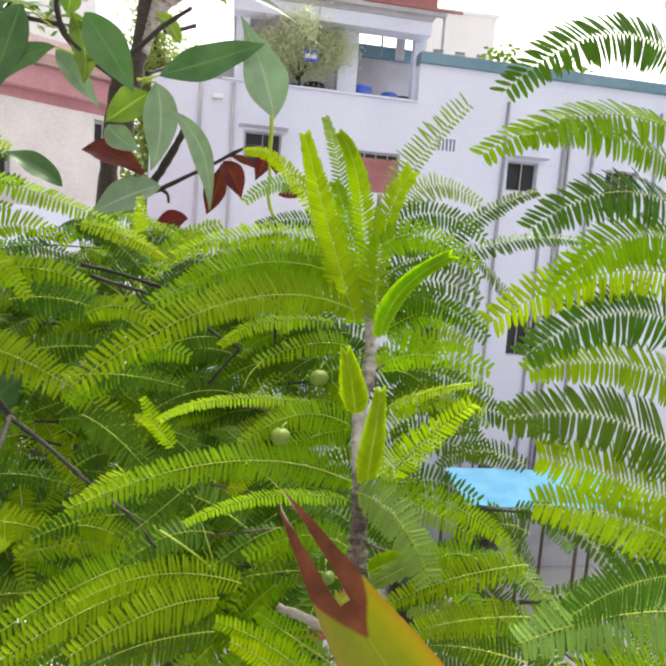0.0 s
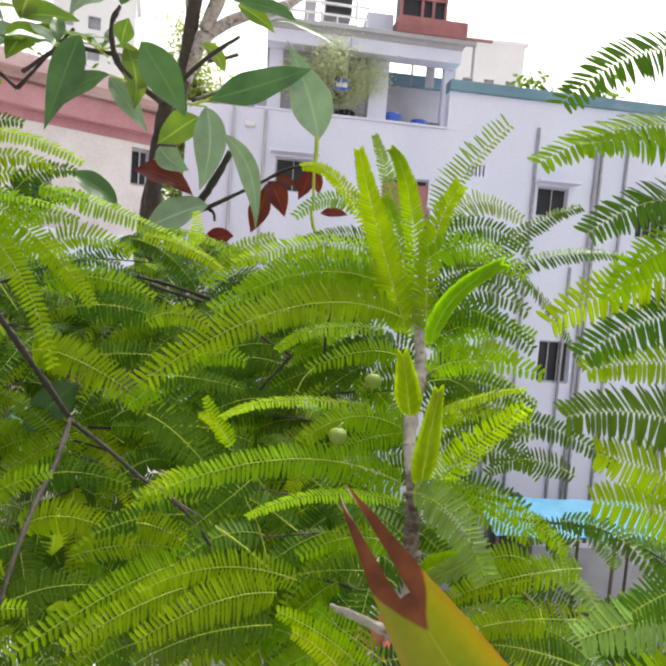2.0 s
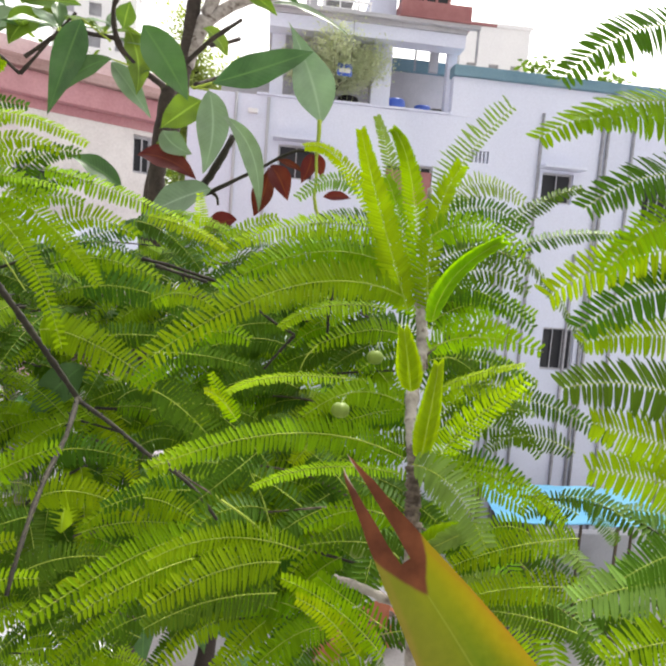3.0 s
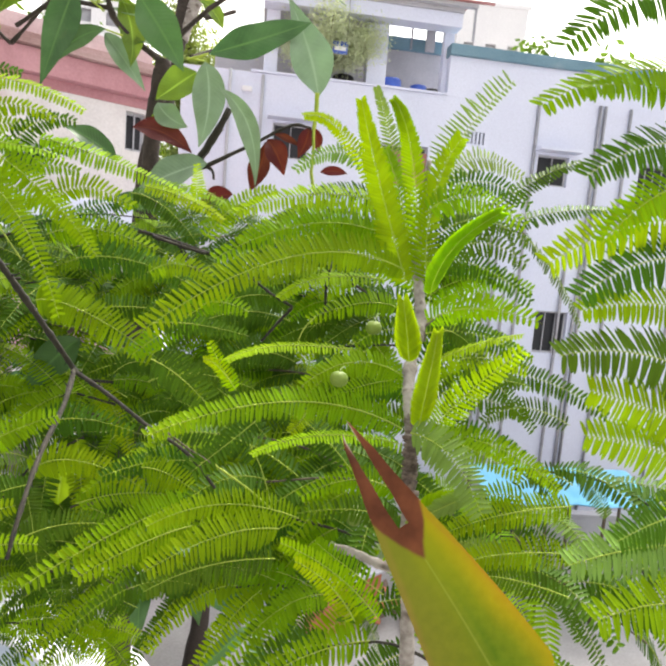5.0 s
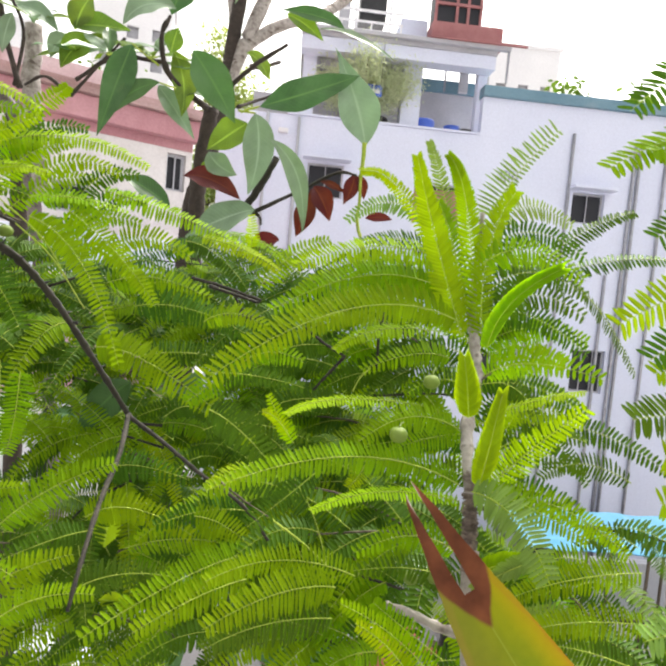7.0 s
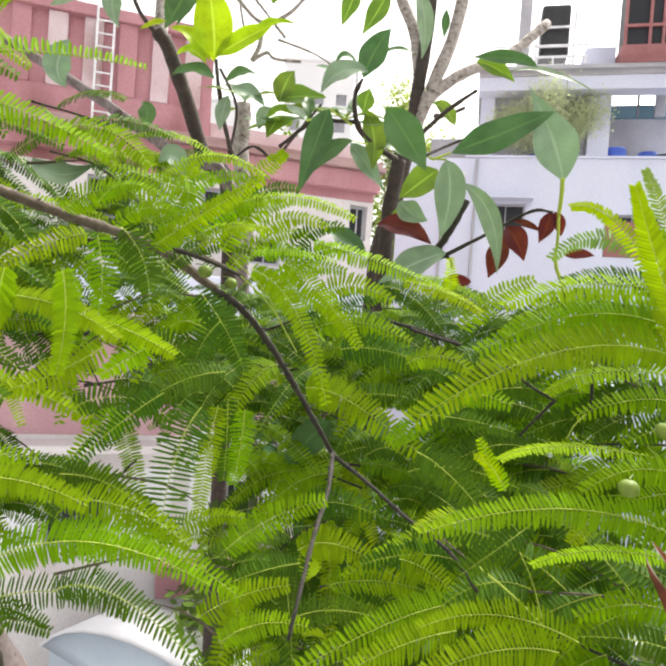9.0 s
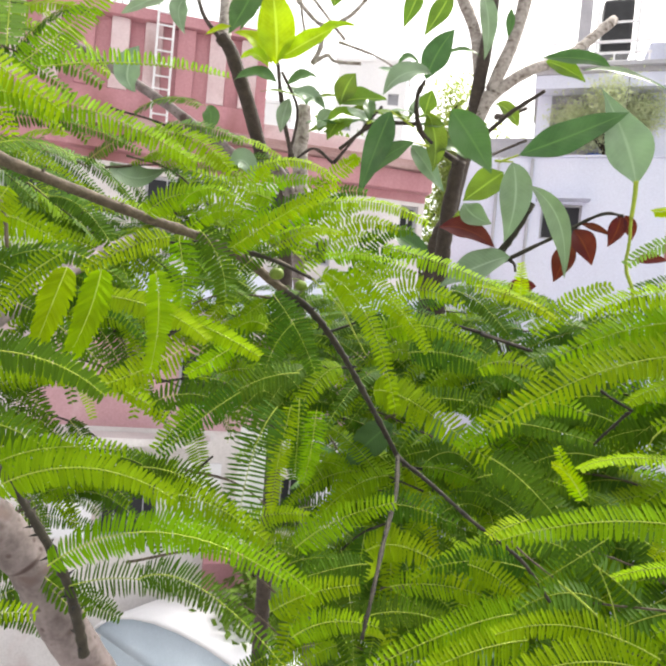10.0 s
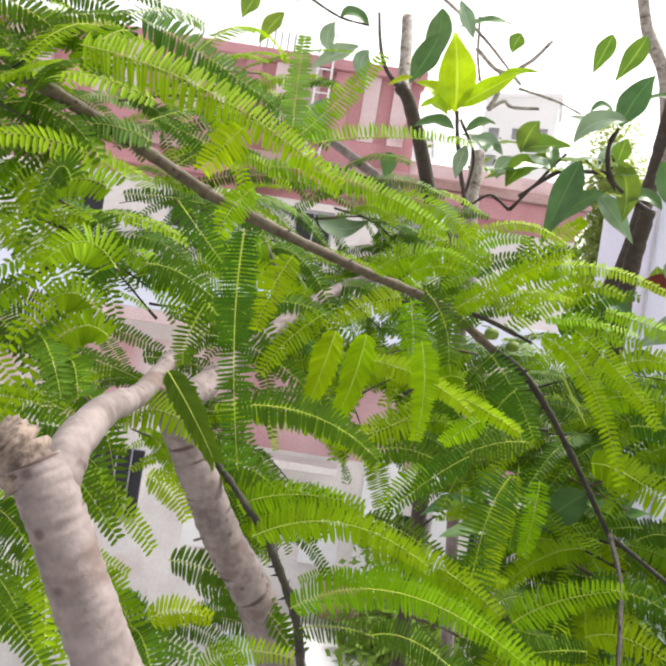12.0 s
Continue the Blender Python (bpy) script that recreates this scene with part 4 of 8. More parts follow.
frond(amla, (0.009, 0.554, 7.523), (-0.133, 0.495, 7.503), (-0.066, 0.526, 7.527), (0.04, -0.90, 0.75), 28, 0.0202, Y, young=(0.0, 0.7))
frond(amla, (0.010, 0.573, 7.506), (-0.135, 0.523, 7.477), (-0.067, 0.549, 7.511), (0.04, -0.90, 0.50), 26, 0.0212, G, young=(0.4, 0.9))
frond(amla, (0.008, 0.561, 7.493), (-0.155, 0.510, 7.460), (-0.069, 0.538, 7.501), (0.04, -0.90, 0.45), 28, 0.0216, G, young=(0.3, 0.8))
frond(amla, (0.020, 0.539, 7.465), (-0.193, 0.443, 7.399), (-0.080, 0.495, 7.469), (0.04, -0.90, 0.36), 39, 0.0253, G, young=(0.1, 0.7), taper=0.6, sides=(0.75, 1.0), gap=0.7)
frond(amla, (0.004, 0.528, 7.454), (-0.091, 0.491, 7.431), (-0.054, 0.509, 7.452), (0.04, -0.90, 1.60), 21, 0.0138, Y)
frond(amla, (0.019, 0.576, 7.426), (-0.070, 0.550, 7.408), (-0.018, 0.564, 7.428), (0.04, -0.90, 0.50), 16, 0.0160, G)
frond(amla, (0.023, 0.471, 7.376), (-0.059, 0.427, 7.369), (-0.019, 0.450, 7.388), (0.04, -0.90, 0.50), 19, 0.0144, G, young=(0.2, 0.9))
frond(amla, (0.025, 0.481, 7.371), (-0.037, 0.457, 7.355), (-0.005, 0.469, 7.367), (0.04, -0.90, 0.50), 15, 0.0121, G)
frond(amla, (-0.010, 0.471, 7.394), (-0.117, 0.415, 7.386), (-0.079, 0.443, 7.397), (0.04, -0.90, 2.20), 30, 0.0102, Y)
frond(amla, (0.026, 0.468, 7.331), (-0.161, 0.368, 7.336), (-0.063, 0.420, 7.358), (0.04, -0.90, 0.50), 40, 0.0169, G, young=(0.1, 1.0), gap=0.72)
frond(amla, (0.023, 0.447, 7.324), (-0.088, 0.381, 7.326), (-0.038, 0.415, 7.335), (0.04, -0.90, 2.00), 29, 0.0096, Y)
frond(amla, (-0.053, 0.435, 7.349), (-0.065, 0.423, 7.332), (-0.058, 0.429, 7.340), (0.04, -0.90, 0.50), 9, 0.0093, Y)
frond(amla, (-0.053, 0.427, 7.261), (-0.158, 0.373, 7.268), (-0.109, 0.401, 7.278), (0.04, -0.90, 0.45), 25, 0.0140, G, young=(0.2, 0.8))
frond(amla, (-0.066, 0.407, 7.260), (-0.151, 0.351, 7.246), (-0.106, 0.380, 7.263), (0.04, -0.90, 0.45), 22, 0.0182, G, young=(0.3, 0.9), gap=0.72)
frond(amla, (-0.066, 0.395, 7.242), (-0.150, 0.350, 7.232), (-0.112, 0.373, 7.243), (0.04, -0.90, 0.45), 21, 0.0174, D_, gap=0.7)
frond(amla, (0.015, 0.376, 7.213), (-0.060, 0.358, 7.274), (-0.019, 0.368, 7.249), (0.04, -0.90, 0.60), 21, 0.0105, Y)
frond(amla, (-0.003, 0.366, 7.217), (-0.048, 0.348, 7.267), (-0.023, 0.357, 7.247), (0.04, -0.90, 0.60), 14, 0.0097, Y)
frond(amla, (0.019, 0.407, 7.215), (-0.037, 0.398, 7.257), (-0.017, 0.402, 7.241), (0.04, -0.90, 0.50), 14, 0.0114, G)
frond(amla, (-0.092, 0.432, 7.338), (-0.138, 0.406, 7.298), (-0.113, 0.420, 7.319), (0.04, -0.90, 0.20), 12, 0.0125, D_, gap=0.66, taper=0.8)
frond(amla, (-0.191, 0.461, 7.373), (-0.111, 0.430, 7.322), (-0.153, 0.446, 7.357), (0.04, -0.90, 0.30), 16, 0.0180, D_, gap=0.7)
frond(amla, (-0.205, 0.483, 7.400), (-0.111, 0.467, 7.399), (-0.161, 0.475, 7.404), (0.04, -0.90, 0.50), 16, 0.0131, D_)
frond(amla, (-0.113, 0.443, 7.357), (-0.136, 0.435, 7.397), (-0.125, 0.439, 7.376), (0.04, -0.90, 0.30), 10, 0.0081, Y)
frond(amla, (-0.116, 0.434, 7.365), (-0.137, 0.424, 7.384), (-0.127, 0.429, 7.379), (0.04, -0.90, 0.30), 9, 0.0060, Y)
frond(amla, (-0.253, 0.592, 7.528), (-0.162, 0.574, 7.498), (-0.202, 0.583, 7.517), (0.04, -0.90, 1.00), 16, 0.0118, Y)
frond(amla, (-0.214, 0.654, 7.524), (-0.217, 0.657, 7.564), (-0.214, 0.655, 7.543), (0.04, -0.90, 0.20), 9, 0.0097, Y)
frond(amla, (-0.186, 0.591, 7.479), (-0.115, 0.599, 7.537), (-0.154, 0.596, 7.517), (0.04, -0.90, 0.50), 14, 0.0159, G)
frond(amla, (-0.162, 0.566, 7.412), (-0.082, 0.571, 7.422), (-0.125, 0.569, 7.427), (0.04, -0.90, 0.40), 13, 0.0154, D_, gap=0.66)
frond(amla, (-0.169, 0.526, 7.415), (-0.120, 0.518, 7.414), (-0.148, 0.522, 7.421), (0.04, -0.90, 0.50), 9, 0.0143, G)
frond(amla, (-0.235, 0.565, 7.440), (-0.164, 0.548, 7.440), (-0.201, 0.558, 7.452), (0.04, -0.90, 0.50), 11, 0.0160, G)
frond(amla, (-0.212, 0.517, 7.340), (-0.107, 0.503, 7.345), (-0.165, 0.511, 7.353), (0.04, -0.90, 0.40), 18, 0.0157, D_)
frond(amla, (0.030, 0.482, 7.267), (-0.057, 0.458, 7.265), (-0.009, 0.472, 7.281), (0.04, -0.90, 0.40), 17, 0.0146, G)
frond(amla, (0.028, 0.460, 7.247), (-0.057, 0.428, 7.264), (-0.003, 0.445, 7.265), (0.04, -0.90, 0.40), 17, 0.0139, D_)
frond(amla, (0.037, 0.545, 7.521), (0.124, 0.518, 7.511), (0.075, 0.533, 7.536), (0.04, -0.90, 0.50), 17, 0.0195, G, young=(0.2, 0.8), gap=0.7)
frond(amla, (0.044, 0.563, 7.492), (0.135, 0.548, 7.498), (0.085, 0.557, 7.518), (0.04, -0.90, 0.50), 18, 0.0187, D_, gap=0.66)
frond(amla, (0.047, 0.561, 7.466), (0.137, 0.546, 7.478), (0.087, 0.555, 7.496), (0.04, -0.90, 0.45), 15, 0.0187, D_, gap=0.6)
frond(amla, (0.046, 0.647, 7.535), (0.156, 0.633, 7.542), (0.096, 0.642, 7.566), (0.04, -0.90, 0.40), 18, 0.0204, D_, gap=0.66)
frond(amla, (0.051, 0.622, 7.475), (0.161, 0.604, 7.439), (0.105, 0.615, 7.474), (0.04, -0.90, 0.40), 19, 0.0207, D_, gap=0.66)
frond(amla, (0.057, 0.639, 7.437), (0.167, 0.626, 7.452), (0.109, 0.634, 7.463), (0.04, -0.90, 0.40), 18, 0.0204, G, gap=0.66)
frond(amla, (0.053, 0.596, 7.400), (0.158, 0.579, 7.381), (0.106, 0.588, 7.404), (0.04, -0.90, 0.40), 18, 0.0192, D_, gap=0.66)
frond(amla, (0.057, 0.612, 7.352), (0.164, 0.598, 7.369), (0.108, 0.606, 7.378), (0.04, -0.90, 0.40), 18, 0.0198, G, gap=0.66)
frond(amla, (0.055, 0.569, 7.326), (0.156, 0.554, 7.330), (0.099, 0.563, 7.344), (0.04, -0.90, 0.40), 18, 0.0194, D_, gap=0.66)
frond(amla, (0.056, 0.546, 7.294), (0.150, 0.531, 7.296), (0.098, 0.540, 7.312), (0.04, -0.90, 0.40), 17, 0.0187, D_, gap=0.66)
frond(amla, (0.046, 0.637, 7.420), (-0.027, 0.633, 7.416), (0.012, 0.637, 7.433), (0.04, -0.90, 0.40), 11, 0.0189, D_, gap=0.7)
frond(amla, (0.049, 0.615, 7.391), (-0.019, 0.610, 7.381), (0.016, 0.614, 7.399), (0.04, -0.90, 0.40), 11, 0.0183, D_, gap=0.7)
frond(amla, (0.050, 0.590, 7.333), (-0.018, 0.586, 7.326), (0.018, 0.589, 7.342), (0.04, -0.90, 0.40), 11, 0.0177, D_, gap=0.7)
frond(amla, (0.049, 0.659, 7.435), (-0.007, 0.659, 7.472), (0.023, 0.660, 7.464), (0.04, -0.90, 0.30), 10, 0.0194, G, gap=0.7)
frond(amla, (0.052, 0.567, 7.306), (-0.011, 0.563, 7.297), (0.022, 0.566, 7.314), (0.04, -0.90, 0.40), 11, 0.0171, D_, gap=0.7)
frond(amla, (0.049, 0.612, 7.362), (0.111, 0.618, 7.391), (0.077, 0.616, 7.388), (0.04, -0.90, 0.40), 11, 0.0183, D_, gap=0.7)
frond(amla, (0.045, 0.639, 7.440), (0.105, 0.643, 7.453), (0.074, 0.642, 7.461), (0.04, -0.90, 0.40), 10, 0.0189, D_, gap=0.7)
tube("twig", [(0.039, 0.436, 7.325), (0.048, 0.432, 7.324), (0.057, 0.427, 7.323)], 0.0020, 0.0008, BARK_ROUGH, amla, "", rng=rng)
frond(amla, (0.042, 0.435, 7.272), (0.079, 0.419, 7.296), (0.059, 0.427, 7.286), (0.05, -1.00, 0.20), 30, 0.0130, G, "closed frond with its leaflets folded together", lean=0.85, gap=1.5, taper=0.62, droop=0.0, uneven=0.25, young=(0.65, 0.9))
frond(amla, (0.043, 0.509, 7.445), (0.084, 0.456, 7.515), (0.054, 0.482, 7.485), (0.47, -0.88, 0.20), 30, 0.0162, G, "closed frond with its leaflets folded together", lean=0.85, gap=1.5, taper=0.62, droop=0.0, uneven=0.25, young=(0.65, 0.9))
frond(amla, (0.042, 0.506, 7.420), (0.123, 0.441, 7.433), (0.075, 0.474, 7.438), (0.04, -0.90, 0.36), 16, 0.0205, G, young=(0.2, 0.8), gap=0.66, sides=(1.0, 0.62))
frond(amla, (0.053, 0.494, 7.389), (0.113, 0.450, 7.422), (0.084, 0.472, 7.409), (0.04, -0.90, 1.60), 19, 0.0106, Y)
frond(amla, (0.052, 0.469, 7.333), (0.106, 0.418, 7.414), (0.074, 0.443, 7.373), (0.04, -0.90, 0.30), 19, 0.0154, G, young=(0.3, 0.9), gap=0.7)
frond(amla, (0.062, 0.512, 7.354), (0.133, 0.497, 7.373), (0.094, 0.505, 7.372), (0.04, -0.90, 0.40), 15, 0.0136, D_, gap=0.62)
frond(amla, (0.064, 0.491, 7.348), (0.086, 0.489, 7.308), (0.078, 0.490, 7.330), (0.04, -0.90, 0.20), 9, 0.0111, D_, gap=0.62)
frond(amla, (0.027, 0.409, 7.345), (0.077, 0.367, 7.303), (0.055, 0.389, 7.336), (0.04, -0.90, 0.30), 19, 0.0174, S, gap=0.9, taper=0.6, young=(0.0, 0.5))
frond(amla, (0.043, 0.429, 7.341), (0.111, 0.401, 7.321), (0.077, 0.415, 7.334), (0.04, -0.90, 0.45), 17, 0.0127, G)
frond(amla, (0.072, 0.388, 7.309), (0.031, 0.374, 7.291), (0.051, 0.381, 7.300), (0.04, -0.90, 0.20), 12, 0.0107, S, lean=0.95, gap=1.3, taper=0.6)
frond(amla, (0.119, 0.408, 7.289), (0.056, 0.384, 7.274), (0.085, 0.396, 7.283), (0.04, -0.90, 0.40), 13, 0.0141, D_, gap=0.7, sides=(0.6, 1.0))
frond(amla, (0.123, 0.403, 7.229), (0.067, 0.394, 7.270), (0.094, 0.399, 7.261), (0.04, -0.90, 0.40), 13, 0.0155, S)
frond(amla, (0.120, 0.419, 7.297), (0.075, 0.406, 7.291), (0.096, 0.413, 7.302), (0.04, -0.90, 0.40), 10, 0.0114, G)
frond(amla, (0.024, 0.443, 7.393), (0.013, 0.416, 7.442), (0.019, 0.429, 7.417), (-0.21, -0.98, 0.20), 30, 0.0147, G, "closed frond with its leaflets folded together", lean=0.85, gap=1.5, taper=0.62, droop=0.0, uneven=0.25, young=(0.65, 0.9))
frond(amla, (0.034, 0.419, 7.347), (0.035, 0.376, 7.424), (0.035, 0.398, 7.387), (0.22, -0.98, 0.20), 30, 0.0138, G, "closed frond with its leaflets folded together", lean=0.85, gap=1.5, taper=0.62, droop=0.0, uneven=0.25, young=(0.65, 0.9))
frond(amla, (0.052, 0.521, 7.354), (0.075, 0.525, 7.384), (0.070, 0.524, 7.371), (0.04, -0.90, 0.40), 9, 0.0110, G, gap=0.62)
frond(amla, (0.057, 0.559, 7.435), (0.085, 0.561, 7.449), (0.068, 0.560, 7.444), (0.04, -0.90, 0.40), 9, 0.0108, G, gap=0.62)
frond(amla, (0.065, 0.557, 7.410), (0.103, 0.556, 7.380), (0.089, 0.557, 7.400), (0.04, -0.90, 0.40), 9, 0.0124, D_, gap=0.62)
frond(amla, (0.155, 0.412, 7.299), (0.050, 0.380, 7.279), (0.099, 0.397, 7.293), (-0.00, -0.90, 0.40), 24, 0.0136, G, gap=0.7)
frond(amla, (0.156, 0.399, 7.267), (0.063, 0.369, 7.265), (0.104, 0.384, 7.270), (-0.00, -0.90, 0.40), 21, 0.0139, G, gap=0.7, young=(0.1, 0.5))
frond(amla, (0.155, 0.395, 7.235), (0.082, 0.377, 7.255), (0.116, 0.387, 7.248), (-0.00, -0.90, 0.40), 16, 0.0135, D_, gap=0.7)
frond(amla, (0.041, 0.437, 7.338), (0.141, 0.404, 7.312), (0.097, 0.422, 7.336), (-0.00, -0.90, 0.40), 27, 0.0124, G, gap=0.72)
frond(amla, (0.195, 0.547, 7.328), (0.108, 0.536, 7.326), (0.147, 0.543, 7.342), (-0.00, -0.90, 0.40), 17, 0.0135, D_, gap=0.62)
frond(amla, (0.180, 0.482, 7.291), (0.128, 0.472, 7.288), (0.153, 0.478, 7.300), (-0.00, -0.90, 0.40), 11, 0.0127, D_, gap=0.62)
# dark twigs between the fronds
tube("twig", [(-0.239, 0.588, 7.477), (-0.210, 0.589, 7.470), (-0.184, 0.590, 7.464)], 0.0018, 0.0016, BARK_BLACK, amla, "thin dark branch with short spurs", 7, 5, 0.15, 7, 0.4, spur=0.004, rng=rng)
tube("twig", [(-0.212, 0.589, 7.470), (-0.202, 0.588, 7.455), (-0.200, 0.587, 7.446)], 0.0011, 0.0009, BARK_BLACK, amla, "", 7, 5, 0.15, 7, 0.4, spur=0.004, rng=rng)
tube("twig", [(-0.228, 0.606, 7.446), (-0.207, 0.607, 7.446), (-0.190, 0.608, 7.447)], 0.0016, 0.0014, BARK_BLACK, amla, "", 7, 5, 0.15, 7, 0.4, spur=0.004, rng=rng)
tube("twig", [(-0.135, 0.570, 7.447), (-0.108, 0.570, 7.429), (-0.086, 0.570, 7.418)], 0.0011, 0.0013, BARK_BLACK, amla, "", 7, 5, 0.15, 7, 0.4, spur=0.004, rng=rng)
tube("twig", [(-0.088, 0.590, 7.416), (-0.102, 0.588, 7.399), (-0.118, 0.585, 7.378)], 0.0016, 0.0013, BARK_BLACK, amla, "", 7, 5, 0.15, 7, 0.4, spur=0.004, rng=rng)
tube("twig", [(-0.053, 0.596, 7.466), (-0.055, 0.593, 7.436), (-0.054, 0.591, 7.407)], 0.0016, 0.0013, BARK_BLACK, amla, "", 7, 5, 0.15, 7, 0.4, spur=0.004, rng=rng)
tube("twig", [(-0.021, 0.603, 7.413), (-0.005, 0.605, 7.430), (0.011, 0.607, 7.436)], 0.0009, 0.0009, BARK_BLACK, amla, "", 7, 5, 0.15, 7, 0.4, spur=0.004, rng=rng)
tube("twig", [(0.001, 0.607, 7.439), (0.001, 0.606, 7.428), (0.004, 0.605, 7.417)], 0.0014, 0.0009, BARK_BLACK, amla, "", 7, 5, 0.15, 7, 0.4, spur=0.004, rng=rng)
tube("twig", [(-0.174, 0.456, 7.313), (-0.149, 0.456, 7.297), (-0.131, 0.456, 7.288)], 0.0008, 0.0007, BARK_TWIG, amla, "", 7, 5, 0.15, 7, 0.4, spur=0.004, rng=rng)
tube("stem", [(-0.131, 0.456, 7.288), (-0.104, 0.456, 7.272), (-0.078, 0.456, 7.253)], 0.0009, 0.0009, RACHIS, amla, "young green twig", 6, 5, 0.05, rng=rng)
tube("stem", [(-0.078, 0.456, 7.253), (-0.092, 0.458, 7.291), (-0.112, 0.460, 7.322)], 0.0006, 0.0004, RACHIS, amla, "", 6, 5, 0.05, rng=rng)
tube("stem", [(-0.073, 0.518, 7.392), (-0.068, 0.520, 7.404), (-0.059, 0.521, 7.415)], 0.0007, 0.0006, RACHIS, amla, "", 6, 5, 0.05, rng=rng)
tube("twig", [(0.043, 0.437, 7.321), (0.046, 0.428, 7.323), (0.055, 0.428, 7.324)], 0.0013, 0.0007, BARK_ROUGH, amla, "", 7, 4, 0.15, rng=rng)
tube("twig", [(0.044, 0.525, 7.401), (0.042, 0.516, 7.414), (0.047, 0.497, 7.424)], 0.0012, 0.0007, BARK_ROUGH, amla, "", 7, 4, 0.15, rng=rng)
# beside the upright shoot, nearer
tube("branch", [(0.291, 0.356, 7.118), (0.248, 0.358, 7.303), (0.235, 0.379, 7.473), (0.207, 0.401, 7.652), (0.201, 0.405, 7.686)], 0.004, 0.002, BARK_TWIG, amla, "", 8, 8, 0.1, 14, 0.3, rng=rng)
far_o, far_x, far_y = (vec(q) for q in ((-0.033, 0.364, 7.423), (0.252, 0.377, 7.450), (-0.004, 0.330, 7.141)))
near_o, near_x, near_y = (vec(q) for q in ((-0.032, 0.334, 7.427), (0.231, 0.346, 7.452), (-0.005, 0.302, 7.166)))
for bx, by, tx, ty, sag, leaf, mat in ((0.92, -0.72, 0.48, -0.59, 0.020, 0.024, D_), (0.92, -0.55, 0.47, -0.45, 0.024, 0.024, G), (0.94, -0.36, 0.51, -0.31, 0.024, 0.023, D_), (0.94, -0.22, 0.49, -0.14, 0.020, 0.024, G),
                                       (0.95, 0.04, 0.50, 0.02, 0.016, 0.023, G), (0.94, 0.20, 0.52, 0.12, 0.012, 0.024, D_), (0.94, 0.40, 0.55, 0.28, 0.006, 0.022, G), (0.94, 0.52, 0.51, 0.58, 0.020, 0.024, S), (0.95, 0.69, 0.52, 0.74, 0.020, 0.024, G),
                                       (0.93, -0.46, 0.55, -0.52, 0.014, 0.022, G), (0.94, -0.28, 0.56, -0.22, 0.018, 0.022, G), (0.94, -0.10, 0.54, -0.05, 0.016, 0.022, D_), (0.94, 0.30, 0.57, 0.20, 0.010, 0.022, G), (0.94, 0.44, 0.58, 0.44, 0.014, 0.022, D_)):
    tx, ty, sag = tx + rng.uniform(-0.01, 0.07), ty + rng.uniform(-0.06, 0.06), sag * rng.uniform(0.4, 1.5)
    frond(amla, far_o + (far_x - far_o) * bx + (far_y - far_o) * by, near_o + (near_x - near_o) * tx + (near_y - near_o) * ty, sag, (rng.uniform(-0.3, 0.3), -0.85, rng.uniform(0.15, 0.7)), 26, leaf * rng.uniform(0.85, 1.15), mat, dense=1.45, gap=0.78, young=(0.1, 0.7))
# along the long branch
frond(amla, (-0.551, 0.385, 7.647), (-0.440, 0.397, 7.608), (-0.491, 0.394, 7.643), (0.41, -0.80, 0.50), 18, 0.0174, G, gap=0.7)
frond(amla, (-0.485, 0.464, 7.618), (-0.389, 0.514, 7.627), (-0.438, 0.489, 7.645), (0.41, -0.80, 0.80), 22, 0.0123, Y)
frond(amla, (-0.440, 0.509, 7.593), (-0.292, 0.540, 7.587), (-0.365, 0.525, 7.608), (0.41, -0.80, 0.90), 29, 0.0165, Y)
frond(amla, (-0.440, 0.474, 7.545), (-0.372, 0.498, 7.568), (-0.407, 0.485, 7.568), (0.41, -0.80, 1.20), 15, 0.0125, Y)
frond(amla, (-0.406, 0.525, 7.548), (-0.314, 0.550, 7.544), (-0.364, 0.535, 7.552), (0.41, -0.80, 1.40), 18, 0.0121, Y)
frond(amla, (-0.344, 0.578, 7.499), (-0.263, 0.597, 7.505), (-0.312, 0.584, 7.521), (0.41, -0.80, 0.40), 14, 0.0220, G, young=(0.5, 1.0), gap=0.7, sides=(1.0, 0.6))
frond(amla, (-0.365, 0.592, 7.569), (-0.199, 0.631, 7.516), (-0.286, 0.609, 7.550), (0.41, -0.80, 0.80), 29, 0.0175, Y)
frond(amla, (-0.405, 0.525, 7.530), (-0.305, 0.527, 7.391), (-0.350, 0.530, 7.487), (0.41, -0.80, 0.25), 28, 0.0155, G, young=(0.6, 1.0), gap=0.7)
frond(amla, (-0.380, 0.549, 7.542), (-0.286, 0.562, 7.452), (-0.329, 0.558, 7.502), (0.41, -0.80, 0.30), 20, 0.0159, G, young=(0.5, 1.0), gap=0.7)
frond(amla, (-0.400, 0.550, 7.523), (-0.320, 0.579, 7.482), (-0.358, 0.565, 7.508), (0.41, -0.80, 0.30), 14, 0.0164, G, young=(0.5, 0.9), gap=0.7)
frond(amla, (-0.343, 0.553, 7.404), (-0.177, 0.591, 7.313), (-0.280, 0.563, 7.388), (0.41, -0.80, 0.35), 30, 0.0238, G, gap=0.7, young=(0.1, 0.5))
frond(amla, (-0.182, 0.614, 7.412), (-0.245, 0.557, 7.356), (-0.216, 0.584, 7.383), (0.41, -0.80, 0.40), 14, 0.0198, G, gap=0.7)
frond(amla, (-0.320, 0.589, 7.448), (-0.191, 0.621, 7.421), (-0.260, 0.603, 7.449), (0.41, -0.80, 0.40), 20, 0.0219, D_, gap=0.68)
frond(amla, (-0.356, 0.594, 7.470), (-0.247, 0.627, 7.460), (-0.304, 0.609, 7.480), (0.41, -0.80, 0.40), 16, 0.0207, G, gap=0.68)
